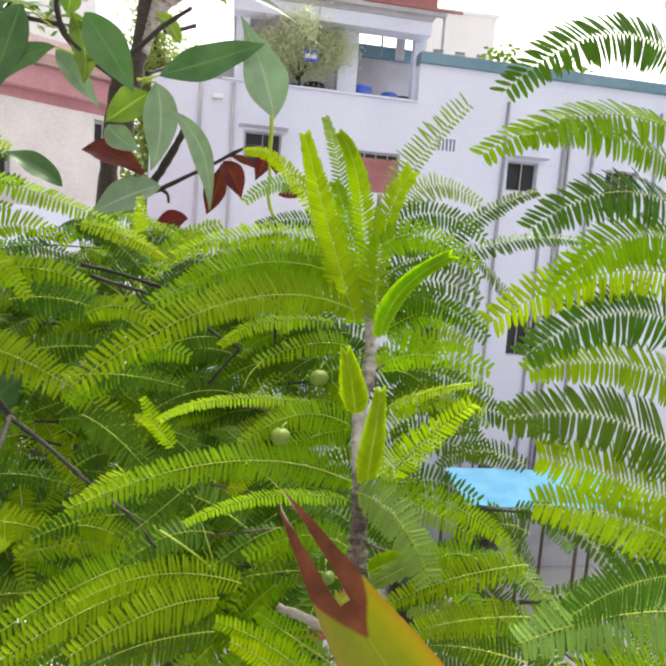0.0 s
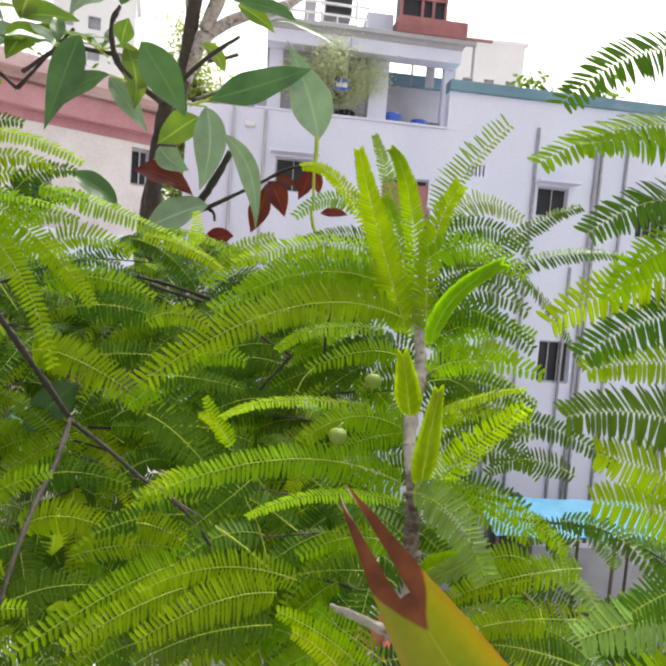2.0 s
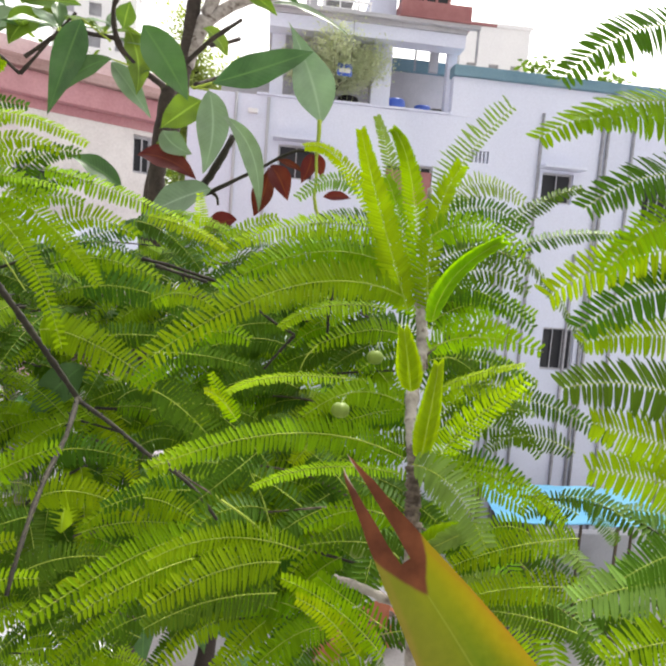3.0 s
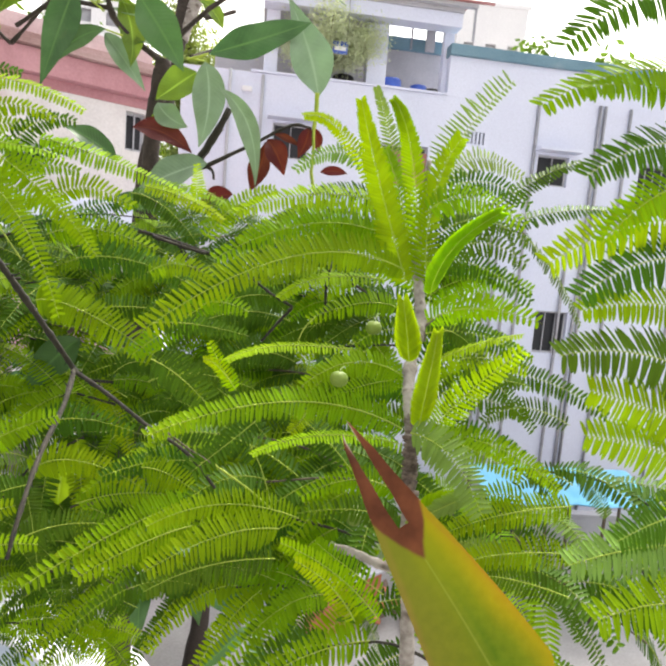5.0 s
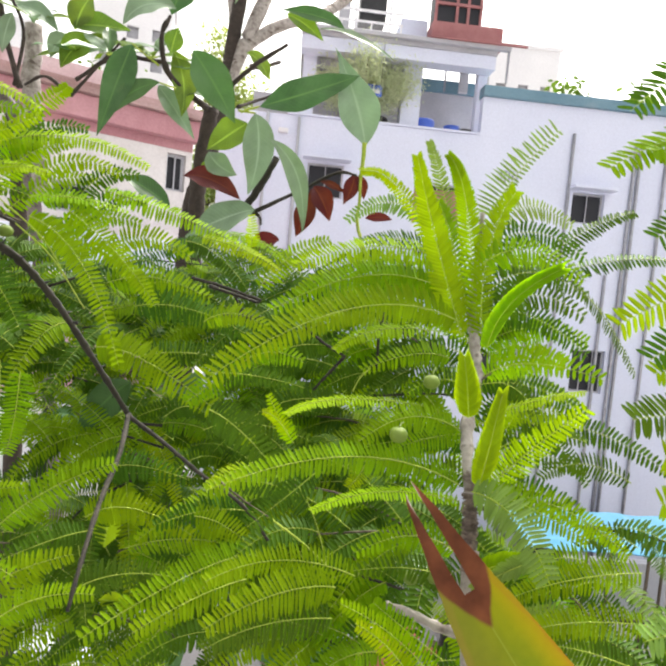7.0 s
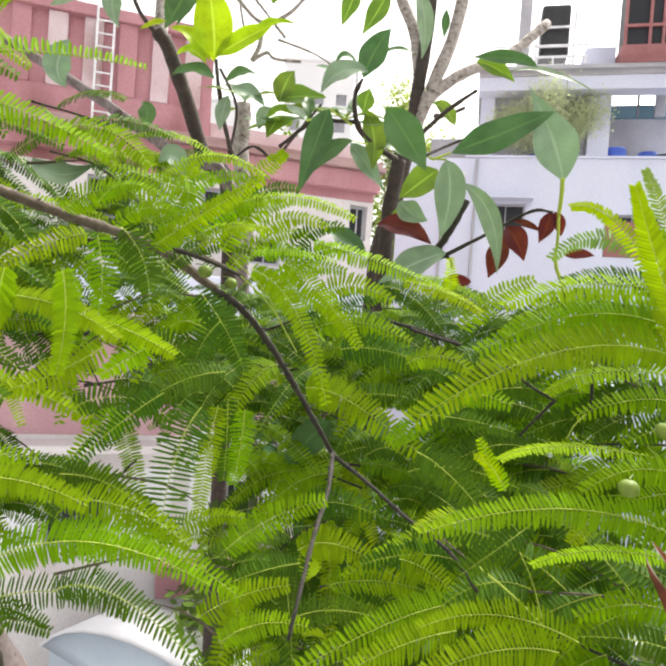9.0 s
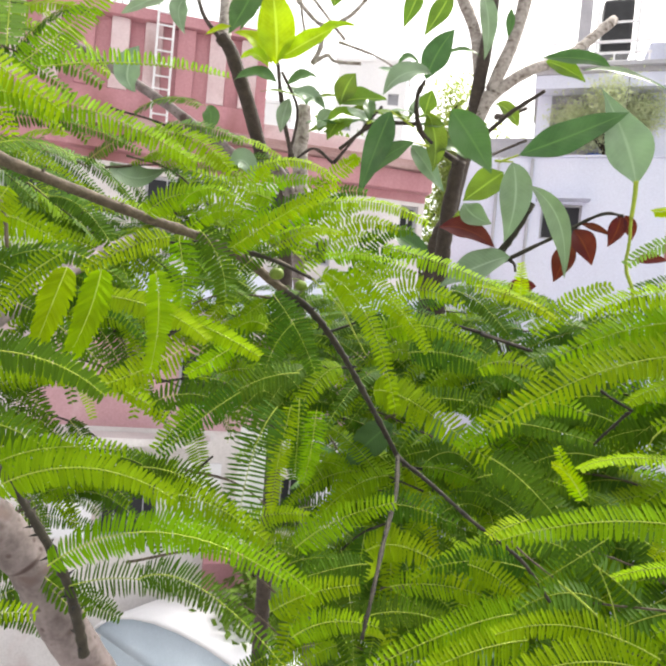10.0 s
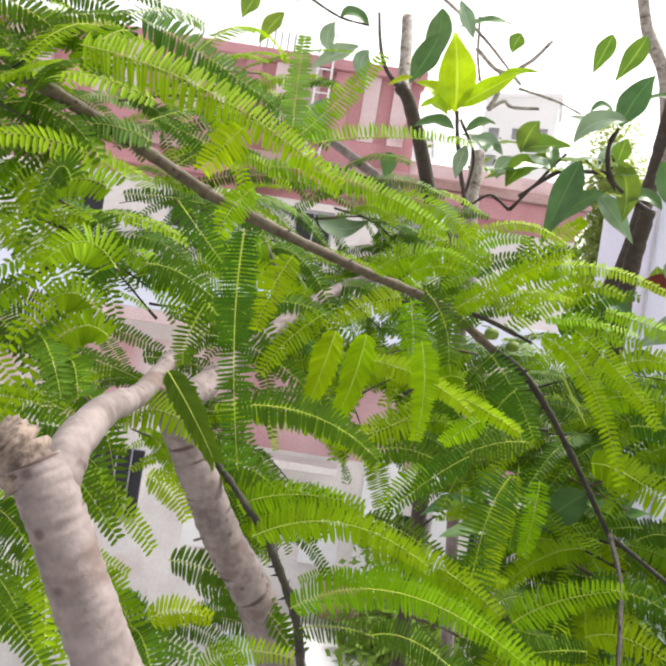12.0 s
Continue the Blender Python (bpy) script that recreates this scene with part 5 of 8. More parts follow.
frond(amla, (-0.361, 0.386, 7.399), (-0.360, 0.339, 7.292), (-0.366, 0.360, 7.358), (0.41, -0.80, 0.10), 21, 0.0221, D_, gap=0.52, taper=0.75, lean=0.02)
frond(amla, (-0.376, 0.434, 7.393), (-0.374, 0.410, 7.297), (-0.377, 0.421, 7.344), (0.41, -0.80, 0.10), 22, 0.0132, G, young=(0.3, 1.0), gap=0.66)
frond(amla, (-0.359, 0.454, 7.390), (-0.360, 0.441, 7.319), (-0.358, 0.448, 7.351), (0.41, -0.80, 0.10), 16, 0.0136, G, young=(0.2, 0.8), gap=0.66)
frond(amla, (-0.385, 0.464, 7.396), (-0.378, 0.454, 7.317), (-0.380, 0.459, 7.350), (0.41, -0.80, 0.10), 15, 0.0145, D_, gap=0.62)
frond(amla, (-0.444, 0.318, 7.293), (-0.290, 0.352, 7.264), (-0.371, 0.333, 7.300), (0.41, -0.80, 0.45), 31, 0.0158, G, gap=0.68, young=(0.1, 0.7))
frond(amla, (-0.446, 0.317, 7.320), (-0.333, 0.342, 7.299), (-0.389, 0.330, 7.322), (0.41, -0.80, 0.45), 22, 0.0159, G, gap=0.68, young=(0.1, 0.7))
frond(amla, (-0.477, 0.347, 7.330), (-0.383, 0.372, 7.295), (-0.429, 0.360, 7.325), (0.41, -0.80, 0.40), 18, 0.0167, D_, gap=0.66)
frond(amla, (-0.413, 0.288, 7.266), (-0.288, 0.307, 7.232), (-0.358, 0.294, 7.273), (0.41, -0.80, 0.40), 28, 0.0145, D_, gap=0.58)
frond(amla, (-0.356, 0.430, 7.261), (-0.275, 0.473, 7.313), (-0.321, 0.449, 7.292), (0.41, -0.80, 0.40), 18, 0.0184, G, gap=0.68)
frond(amla, (-0.302, 0.480, 7.244), (-0.360, 0.427, 7.227), (-0.328, 0.455, 7.240), (0.41, -0.80, 0.40), 14, 0.0147, D_)
frond(amla, (-0.351, 0.386, 7.219), (-0.283, 0.422, 7.250), (-0.320, 0.403, 7.239), (0.41, -0.80, 0.40), 16, 0.0156, G, gap=0.7, young=(0.1, 0.7))
frond(amla, (-0.323, 0.378, 7.209), (-0.258, 0.412, 7.224), (-0.294, 0.393, 7.226), (0.41, -0.80, 0.50), 16, 0.0136, G, young=(0.3, 0.9))
frond(amla, (-0.283, 0.421, 7.219), (-0.200, 0.453, 7.225), (-0.246, 0.435, 7.232), (0.41, -0.80, 0.40), 18, 0.0155, D_)
frond(amla, (-0.151, 0.490, 7.237), (-0.249, 0.371, 7.212), (-0.188, 0.437, 7.239), (0.41, -0.80, 0.40), 27, 0.0182, G, young=(0.2, 0.8), gap=0.7)
frond(amla, (-0.144, 0.449, 7.235), (-0.208, 0.370, 7.224), (-0.174, 0.410, 7.235), (0.41, -0.80, 0.40), 18, 0.0164, G, young=(0.2, 0.7), gap=0.7)
frond(amla, (-0.158, 0.489, 7.320), (-0.185, 0.452, 7.309), (-0.172, 0.470, 7.315), (0.41, -0.80, 1.20), 9, 0.0117, Y)
frond(amla, (-0.555, 0.404, 7.570), (-0.473, 0.446, 7.593), (-0.522, 0.421, 7.595), (0.41, -0.80, 0.40), 16, 0.0204, G, young=(0.2, 0.8), gap=0.66)
frond(amla, (-0.472, 0.445, 7.540), (-0.417, 0.498, 7.605), (-0.450, 0.469, 7.571), (0.41, -0.80, 0.30), 16, 0.0180, G, young=(0.3, 0.8), gap=0.66)
frond(amla, (-0.401, 0.300, 7.470), (-0.322, 0.295, 7.448), (-0.361, 0.298, 7.461), (0.41, -0.80, 0.60), 16, 0.0113, Y, gap=0.9)
frond(amla, (-0.359, 0.310, 7.451), (-0.374, 0.279, 7.430), (-0.367, 0.294, 7.440), (0.41, -0.80, 0.50), 10, 0.0107, Y, gap=0.9)
frond(amla, (-0.393, 0.260, 7.502), (-0.376, 0.244, 7.432), (-0.381, 0.254, 7.469), (0.41, -0.80, 0.10), 18, 0.0111, G, gap=1.0, young=(0.4, 0.9))
frond(amla, (-0.367, 0.429, 7.426), (-0.426, 0.375, 7.387), (-0.398, 0.401, 7.415), (0.41, -0.80, 0.40), 16, 0.0181, D_, gap=0.62)
frond(amla, (-0.397, 0.460, 7.472), (-0.418, 0.447, 7.401), (-0.414, 0.450, 7.440), (0.41, -0.80, 0.20), 12, 0.0180, D_, gap=0.7)
frond(amla, (-0.503, 0.430, 7.560), (-0.460, 0.428, 7.483), (-0.474, 0.433, 7.526), (0.41, -0.80, 0.30), 13, 0.0192, D_, gap=0.7)
frond(amla, (-0.493, 0.390, 7.545), (-0.473, 0.376, 7.471), (-0.479, 0.385, 7.503), (0.41, -0.80, 0.30), 12, 0.0179, G, gap=0.7)
frond(amla, (-0.441, 0.483, 7.501), (-0.383, 0.488, 7.421), (-0.408, 0.487, 7.463), (0.41, -0.80, 0.30), 15, 0.0198, D_, gap=0.72)
frond(amla, (-0.316, 0.519, 7.285), (-0.231, 0.540, 7.282), (-0.282, 0.525, 7.295), (0.41, -0.80, 0.40), 14, 0.0192, D_, gap=0.7)
frond(amla, (-0.305, 0.479, 7.256), (-0.209, 0.505, 7.240), (-0.265, 0.488, 7.267), (0.41, -0.80, 0.40), 18, 0.0179, G, gap=0.7)
frond(amla, (-0.164, 0.551, 7.253), (-0.243, 0.488, 7.253), (-0.203, 0.520, 7.261), (0.41, -0.80, 0.40), 16, 0.0171, D_, gap=0.7)
frond(amla, (-0.211, 0.505, 7.260), (-0.157, 0.520, 7.230), (-0.184, 0.512, 7.252), (0.41, -0.80, 0.40), 12, 0.0167, G, gap=0.7)
frond(amla, (-0.434, 0.371, 7.388), (-0.454, 0.337, 7.351), (-0.443, 0.354, 7.373), (0.41, -0.80, 0.40), 10, 0.0151, G, gap=0.66)
frond(amla, (-0.462, 0.498, 7.605), (-0.530, 0.441, 7.625), (-0.490, 0.472, 7.614), (0.41, -0.80, 0.40), 15, 0.0167, G, gap=0.66)
frond(amla, (-0.447, 0.528, 7.611), (-0.392, 0.558, 7.666), (-0.408, 0.550, 7.649), (0.41, -0.80, 0.40), 13, 0.0146, G, gap=0.7)
frond(amla, (-0.474, 0.445, 7.542), (-0.369, 0.478, 7.615), (-0.423, 0.461, 7.580), (0.41, -0.80, 0.40), 22, 0.0148, G, young=(0.2, 0.8))
frond(amla, (-0.510, 0.405, 7.578), (-0.451, 0.435, 7.587), (-0.487, 0.417, 7.599), (0.41, -0.80, 0.60), 14, 0.0111, G)
frond(amla, (-0.454, 0.478, 7.554), (-0.368, 0.500, 7.568), (-0.413, 0.488, 7.572), (0.41, -0.80, 1.00), 16, 0.0108, Y)
frond(amla, (-0.397, 0.529, 7.544), (-0.328, 0.542, 7.531), (-0.364, 0.535, 7.552), (0.41, -0.80, 0.50), 12, 0.0139, G)
frond(amla, (-0.512, 0.514, 7.524), (-0.416, 0.542, 7.551), (-0.469, 0.526, 7.555), (0.41, -0.80, 0.40), 16, 0.0148, D_)
frond(amla, (-0.581, 0.525, 7.544), (-0.483, 0.553, 7.571), (-0.535, 0.538, 7.578), (0.41, -0.80, 0.40), 15, 0.0156, D_)
frond(amla, (-0.615, 0.530, 7.565), (-0.529, 0.553, 7.597), (-0.578, 0.539, 7.599), (0.41, -0.80, 0.40), 13, 0.0171, G)
frond(amla, (-0.537, 0.594, 7.599), (-0.441, 0.621, 7.626), (-0.495, 0.605, 7.629), (0.41, -0.80, 0.40), 14, 0.0143, D_)
frond(amla, (-0.471, 0.581, 7.533), (-0.378, 0.608, 7.582), (-0.428, 0.593, 7.573), (0.41, -0.80, 0.40), 16, 0.0156, G)
frond(amla, (-0.432, 0.646, 7.531), (-0.347, 0.669, 7.570), (-0.392, 0.657, 7.567), (0.41, -0.80, 0.40), 13, 0.0165, D_)
frond(amla, (-0.508, 0.565, 7.631), (-0.538, 0.525, 7.576), (-0.519, 0.547, 7.601), (0.41, -0.80, 0.30), 10, 0.0146, G)
frond(amla, (-0.421, 0.561, 7.503), (-0.319, 0.592, 7.536), (-0.371, 0.576, 7.537), (0.41, -0.80, 0.40), 17, 0.0158, G, young=(0.2, 0.8))
frond(amla, (-0.435, 0.510, 7.546), (-0.365, 0.525, 7.603), (-0.405, 0.515, 7.585), (0.41, -0.80, 0.40), 15, 0.0158, G, young=(0.2, 0.8))
frond(amla, (-0.469, 0.515, 7.565), (-0.394, 0.533, 7.595), (-0.434, 0.523, 7.596), (0.41, -0.80, 0.40), 13, 0.0153, G)
frond(amla, (-0.423, 0.562, 7.573), (-0.341, 0.582, 7.585), (-0.385, 0.571, 7.595), (0.41, -0.80, 0.50), 13, 0.0148, G, young=(0.2, 0.8))
frond(amla, (-0.499, 0.636, 7.613), (-0.420, 0.656, 7.647), (-0.462, 0.645, 7.645), (0.41, -0.80, 0.40), 12, 0.0158, D_)
frond(amla, (-0.399, 0.596, 7.554), (-0.333, 0.609, 7.590), (-0.370, 0.601, 7.586), (0.41, -0.80, 0.40), 12, 0.0152, D_)
frond(amla, (-0.550, 0.588, 7.626), (-0.468, 0.608, 7.651), (-0.512, 0.597, 7.652), (0.41, -0.80, 0.40), 12, 0.0143, G)
frond(amla, (-0.528, 0.666, 7.588), (-0.503, 0.681, 7.675), (-0.510, 0.676, 7.632), (0.41, -0.80, 0.20), 11, 0.0180, D_)
frond(amla, (-0.579, 0.594, 7.599), (-0.551, 0.611, 7.676), (-0.563, 0.604, 7.641), (0.41, -0.80, 0.20), 11, 0.0160, G)
# over the trunk
frond(amla, (-0.570, 0.062, 7.663), (-0.472, 0.236, 7.612), (-0.524, 0.147, 7.655), (0.58, -0.69, 0.30), 41, 0.0236, G, gap=0.74, young=(0.2, 0.8))
frond(amla, (-0.541, 0.217, 7.628), (-0.430, 0.336, 7.600), (-0.486, 0.276, 7.627), (0.58, -0.69, 0.40), 31, 0.0175, G, gap=0.74, young=(0.2, 0.8))
frond(amla, (-0.536, 0.260, 7.662), (-0.451, 0.397, 7.698), (-0.496, 0.327, 7.688), (0.58, -0.69, 0.25), 26, 0.0182, G, gap=0.62, young=(0.5, 1.0), sides=(1.0, 0.12))
frond(amla, (-0.529, 0.227, 7.663), (-0.545, 0.240, 7.752), (-0.538, 0.233, 7.707), (0.58, -0.69, 0.10), 18, 0.0138, S, gap=0.9)
frond(amla, (-0.559, 0.254, 7.662), (-0.528, 0.333, 7.775), (-0.545, 0.292, 7.712), (0.58, -0.69, 0.20), 23, 0.0168, G, gap=0.68, young=(0.3, 0.8))
frond(amla, (-0.599, 0.117, 7.715), (-0.538, 0.220, 7.675), (-0.576, 0.162, 7.704), (0.58, -0.69, 0.30), 25, 0.0206, D_, gap=0.72)
frond(amla, (-0.593, 0.200, 7.641), (-0.633, 0.167, 7.658), (-0.613, 0.183, 7.651), (0.58, -0.69, 0.30), 11, 0.0134, D_, gap=0.6)
frond(amla, (-0.496, 0.150, 7.632), (-0.517, 0.134, 7.597), (-0.506, 0.142, 7.616), (0.58, -0.69, 0.30), 10, 0.0186, G, gap=0.8, young=(0.4, 0.9))
frond(amla, (-0.517, 0.186, 7.600), (-0.536, 0.170, 7.550), (-0.529, 0.175, 7.578), (0.58, -0.69, 0.30), 12, 0.0151, G, gap=0.72)
frond(amla, (-0.449, 0.125, 7.553), (-0.420, 0.124, 7.409), (-0.438, 0.121, 7.485), (0.58, -0.69, 0.05), 36, 0.0129, D_, gap=0.62, taper=0.8, lean=0.02)
frond(amla, (-0.416, 0.062, 7.466), (-0.386, 0.074, 7.429), (-0.401, 0.068, 7.449), (0.58, -0.69, 0.05), 44, 0.0097, D_, lean=0.8, gap=2.4, taper=0.8, young=(0.3, 0.7))
frond(amla, (-0.478, 0.166, 7.437), (-0.386, 0.217, 7.418), (-0.428, 0.195, 7.439), (0.58, -0.69, 0.30), 25, 0.0152, D_, gap=0.9)
frond(amla, (-0.456, 0.237, 7.500), (-0.451, 0.215, 7.449), (-0.453, 0.226, 7.476), (0.58, -0.69, 0.10), 33, 0.0154, Y, lean=0.8, gap=2.4, taper=0.8, young=(0.3, 0.7))
frond(amla, (-0.438, 0.252, 7.501), (-0.433, 0.229, 7.444), (-0.434, 0.242, 7.473), (0.58, -0.69, 0.10), 36, 0.0154, Y, lean=0.8, gap=2.4, taper=0.8, young=(0.3, 0.7))
frond(amla, (-0.439, 0.251, 7.482), (-0.351, 0.272, 7.457), (-0.392, 0.264, 7.476), (0.58, -0.69, 0.50), 21, 0.0126, G, gap=0.9, young=(0.5, 1.0))
frond(amla, (-0.542, 0.243, 7.335), (-0.445, 0.298, 7.358), (-0.499, 0.266, 7.356), (0.58, -0.69, 0.40), 21, 0.0153, G, gap=0.68, young=(0.1, 0.7))
frond(amla, (-0.472, 0.197, 7.340), (-0.361, 0.264, 7.345), (-0.418, 0.229, 7.363), (0.58, -0.69, 0.35), 30, 0.0154, G, gap=0.85, young=(0.1, 0.7))
frond(amla, (-0.470, 0.251, 7.273), (-0.307, 0.335, 7.277), (-0.395, 0.288, 7.307), (0.58, -0.69, 0.40), 40, 0.0177, G, gap=0.74, young=(0.1, 0.7))
frond(amla, (-0.493, 0.284, 7.236), (-0.387, 0.347, 7.228), (-0.441, 0.315, 7.248), (0.58, -0.69, 0.40), 24, 0.0153, D_, gap=0.45)
frond(amla, (-0.474, 0.170, 7.247), (-0.425, 0.211, 7.266), (-0.456, 0.185, 7.265), (0.58, -0.69, 0.40), 16, 0.0126, G, gap=0.66)
frond(amla, (-0.524, 0.154, 7.267), (-0.487, 0.185, 7.274), (-0.507, 0.168, 7.277), (0.58, -0.69, 0.50), 11, 0.0126, G, gap=0.8, young=(0.5, 1.0))
frond(amla, (-0.402, 0.386, 7.406), (-0.446, 0.336, 7.348), (-0.424, 0.361, 7.381), (0.58, -0.69, 0.20), 16, 0.0145, D_, gap=0.58)
frond(amla, (-0.508, 0.114, 7.570), (-0.477, 0.141, 7.528), (-0.492, 0.128, 7.548), (0.58, -0.69, 0.20), 14, 0.0126, D_, gap=0.74)
frond(amla, (-0.537, 0.116, 7.526), (-0.483, 0.136, 7.509), (-0.511, 0.125, 7.523), (0.58, -0.69, 0.30), 12, 0.0135, D_, gap=0.74)
frond(amla, (-0.488, 0.210, 7.553), (-0.496, 0.190, 7.490), (-0.494, 0.199, 7.524), (0.58, -0.69, 0.20), 14, 0.0143, G, gap=0.74)
frond(amla, (-0.491, 0.259, 7.512), (-0.512, 0.216, 7.456), (-0.504, 0.236, 7.487), (0.58, -0.69, 0.30), 14, 0.0140, G, gap=0.62)
frond(amla, (-0.517, 0.212, 7.566), (-0.548, 0.172, 7.543), (-0.532, 0.192, 7.551), (0.58, -0.69, 0.40), 11, 0.0136, G, gap=0.6)
frond(amla, (-0.498, 0.384, 7.545), (-0.543, 0.321, 7.502), (-0.520, 0.353, 7.530), (0.58, -0.69, 0.40), 14, 0.0160, G, gap=0.66, young=(0.4, 0.9))
frond(amla, (-0.427, 0.339, 7.446), (-0.468, 0.279, 7.409), (-0.448, 0.309, 7.423), (0.58, -0.69, 0.30), 15, 0.0168, G, gap=0.74)
frond(amla, (-0.471, 0.120, 7.502), (-0.476, 0.115, 7.463), (-0.476, 0.115, 7.479), (0.58, -0.69, 0.10), 10, 0.0119, D_, gap=0.7)
frond(amla, (-0.520, 0.131, 7.378), (-0.494, 0.153, 7.350), (-0.506, 0.143, 7.369), (0.58, -0.69, 0.40), 10, 0.0108, G, gap=0.7)
tube("twig", [(-0.481, 0.469, 7.546), (-0.451, 0.501, 7.537), (-0.417, 0.530, 7.521)], 0.0028, 0.0019, BARK_BLACK, amla, "", 7, 5, 0.15, 7, 0.4, spur=0.004, rng=rng)
tube("twig", [(-0.524, 0.396, 7.542), (-0.507, 0.405, 7.542), (-0.490, 0.414, 7.546)], 0.0013, 0.0011, BARK_BLACK, amla, "", 7, 5, 0.15, 7, 0.4, spur=0.004, rng=rng)
tube("twig", [(-0.452, 0.341, 7.453), (-0.443, 0.346, 7.461), (-0.432, 0.351, 7.466)], 0.0015, 0.0011, BARK_BLACK, amla, "", 7, 5, 0.15, 7, 0.4, spur=0.004, rng=rng)
tube("twig", [(-0.302, 0.712, 7.484), (-0.268, 0.729, 7.477), (-0.219, 0.754, 7.462)], 0.0022, 0.0022, BARK_BLACK, amla, "thin dark branch with short spurs", 7, 5, 0.15, 7, 0.4, spur=0.004, rng=rng)
tube("twig", [(-0.255, 0.736, 7.473), (-0.246, 0.740, 7.457), (-0.239, 0.743, 7.444)], 0.0011, 0.0011, BARK_BLACK, amla, "", 7, 5, 0.15, 7, 0.4, spur=0.004, rng=rng)
tube("twig", [(-0.243, 0.741, 7.444), (-0.230, 0.748, 7.441), (-0.212, 0.757, 7.440)], 0.0022, 0.0022, BARK_TWIG, amla, "", 7, 5, 0.15, 7, 0.4, spur=0.004, rng=rng)
tube("twig", [(-0.436, 0.379, 7.330), (-0.432, 0.381, 7.336), (-0.426, 0.385, 7.343)], 0.0012, 0.0008, BARK_BLACK, amla, "", 7, 5, 0.15, 7, 0.4, spur=0.004, rng=rng)
tube("stem", [(-0.409, 0.511, 7.521), (-0.380, 0.526, 7.492), (-0.350, 0.540, 7.443)], 0.0008, 0.0007, RACHIS, amla, "", 6, 5, 0.05, rng=rng)
tube("stem", [(-0.431, 0.501, 7.550), (-0.390, 0.521, 7.512), (-0.366, 0.532, 7.472)], 0.0007, 0.0006, RACHIS, amla, "", 6, 5, 0.05, rng=rng)
tube("stem", [(-0.537, 0.221, 7.568), (-0.525, 0.231, 7.541), (-0.530, 0.240, 7.513)], 0.0018, 0.0015, BARK_TWIG, amla, "", 7, 5, 0.1, rng=rng)

bulk = []
# openings in the crown: a line and the radius kept free round it
GAPS = []
for a, b, r in (  # over the old house
    ((-0.339, 0.311, 7.341), (-0.800, 1.023, 7.078), 0.042), ((-0.326, 0.316, 7.278), (-0.763, 1.039, 6.895), 0.042), ((-0.258, 0.524, 7.372), (-0.449, 1.213, 7.246), 0.020),
    ((-0.352, 0.245, 7.260), (-0.932, 0.947, 6.765), 0.050), ((-0.432, 0.319, 7.408), (-0.972, 0.936, 7.293), 0.030), ((-0.289, 0.393, 7.294), (-0.599, 1.128, 6.997), 0.024),
    ((-0.207, 0.436, 7.267), (-0.387, 1.240, 6.927), 0.020)):
    GAPS.append((vec(a), vec(b), r))
for a, b, r in (  # beside the limbs
    ((-0.493, 0.254, 7.377), (-1.025, 0.853, 7.190), 0.036), ((-0.429, 0.308, 7.375), (-0.860, 0.993, 7.184), 0.024), ((-0.383, 0.347, 7.333), (-0.740, 1.095, 7.076), 0.030),
    ((-0.428, 0.310, 7.263), (-0.857, 0.998, 6.894), 0.036), ((-0.551, 0.206, 7.254), (-1.177, 0.728, 6.870), 0.040), ((-0.477, 0.267, 7.579), (-0.983, 0.886, 7.714), 0.026),
    ((-0.661, 0.243, 7.464), (-1.245, 0.666, 7.429), 0.028), ((-0.456, 0.286, 7.438), (-0.928, 0.934, 7.349), 0.018), ((-0.634, 0.134, 7.581), (-1.392, 0.540, 7.719), 0.030)):
    GAPS.append((vec(a), vec(b), r))
for a, b, r in (  # over the shed
    ((-0.483, 0.286, 7.368), (-1.057, 0.871, 7.183), 0.040), ((-0.369, 0.293, 7.284), (-0.888, 0.973, 6.914), 0.036), ((-0.442, 0.281, 7.310), (-0.928, 0.916, 7.015), 0.034), ((-0.482, 0.252, 7.379), (-1.030, 0.841, 7.195), 0.030), ((-0.409, 0.306, 7.269), (-0.841, 0.981, 6.908), 0.034), ((-0.356, 0.221, 7.282), (-0.844, 0.978, 6.804), 0.046), ((-0.420, 0.324, 7.260), (-0.893, 0.972, 6.902), 0.026), ((-0.335, 0.259, 7.268), (-0.809, 1.023, 6.783), 0.040)):
    GAPS.append((vec(a), vec(b), r))
for a, b, r in (  # round the upright shoot
    ((-0.015, 0.468, 7.441), (-0.007, 1.268, 7.389), 0.022), ((-0.021, 0.341, 7.240), (-0.024, 1.183, 6.716), 0.040), ((0.101, 0.460, 7.354), (0.295, 1.249, 7.163), 0.036),
    ((0.075, 0.475, 7.476), (0.226, 1.287, 7.481), 0.022), ((-0.109, 0.445, 7.288), (-0.252, 1.210, 6.991), 0.018), ((-0.073, 0.461, 7.405), (-0.157, 1.252, 7.296), 0.022)):
    GAPS.append((vec(a), vec(b), r * 0.5))


def in_gap(p, q):
    """Whether a frond from p to q would close one of the openings."""
    for f in (0.3, 0.55, 0.8, 1.0):
        c = p.lerp(q, f)
        for a, b, r in GAPS:
            s = max(0.0, min(1.0, (c - a).dot(b - a) / (b - a).length_squared))
            if (a.lerp(b, s) - c).length < r * (0.6 + 0.8 * s):
                return True
    return False


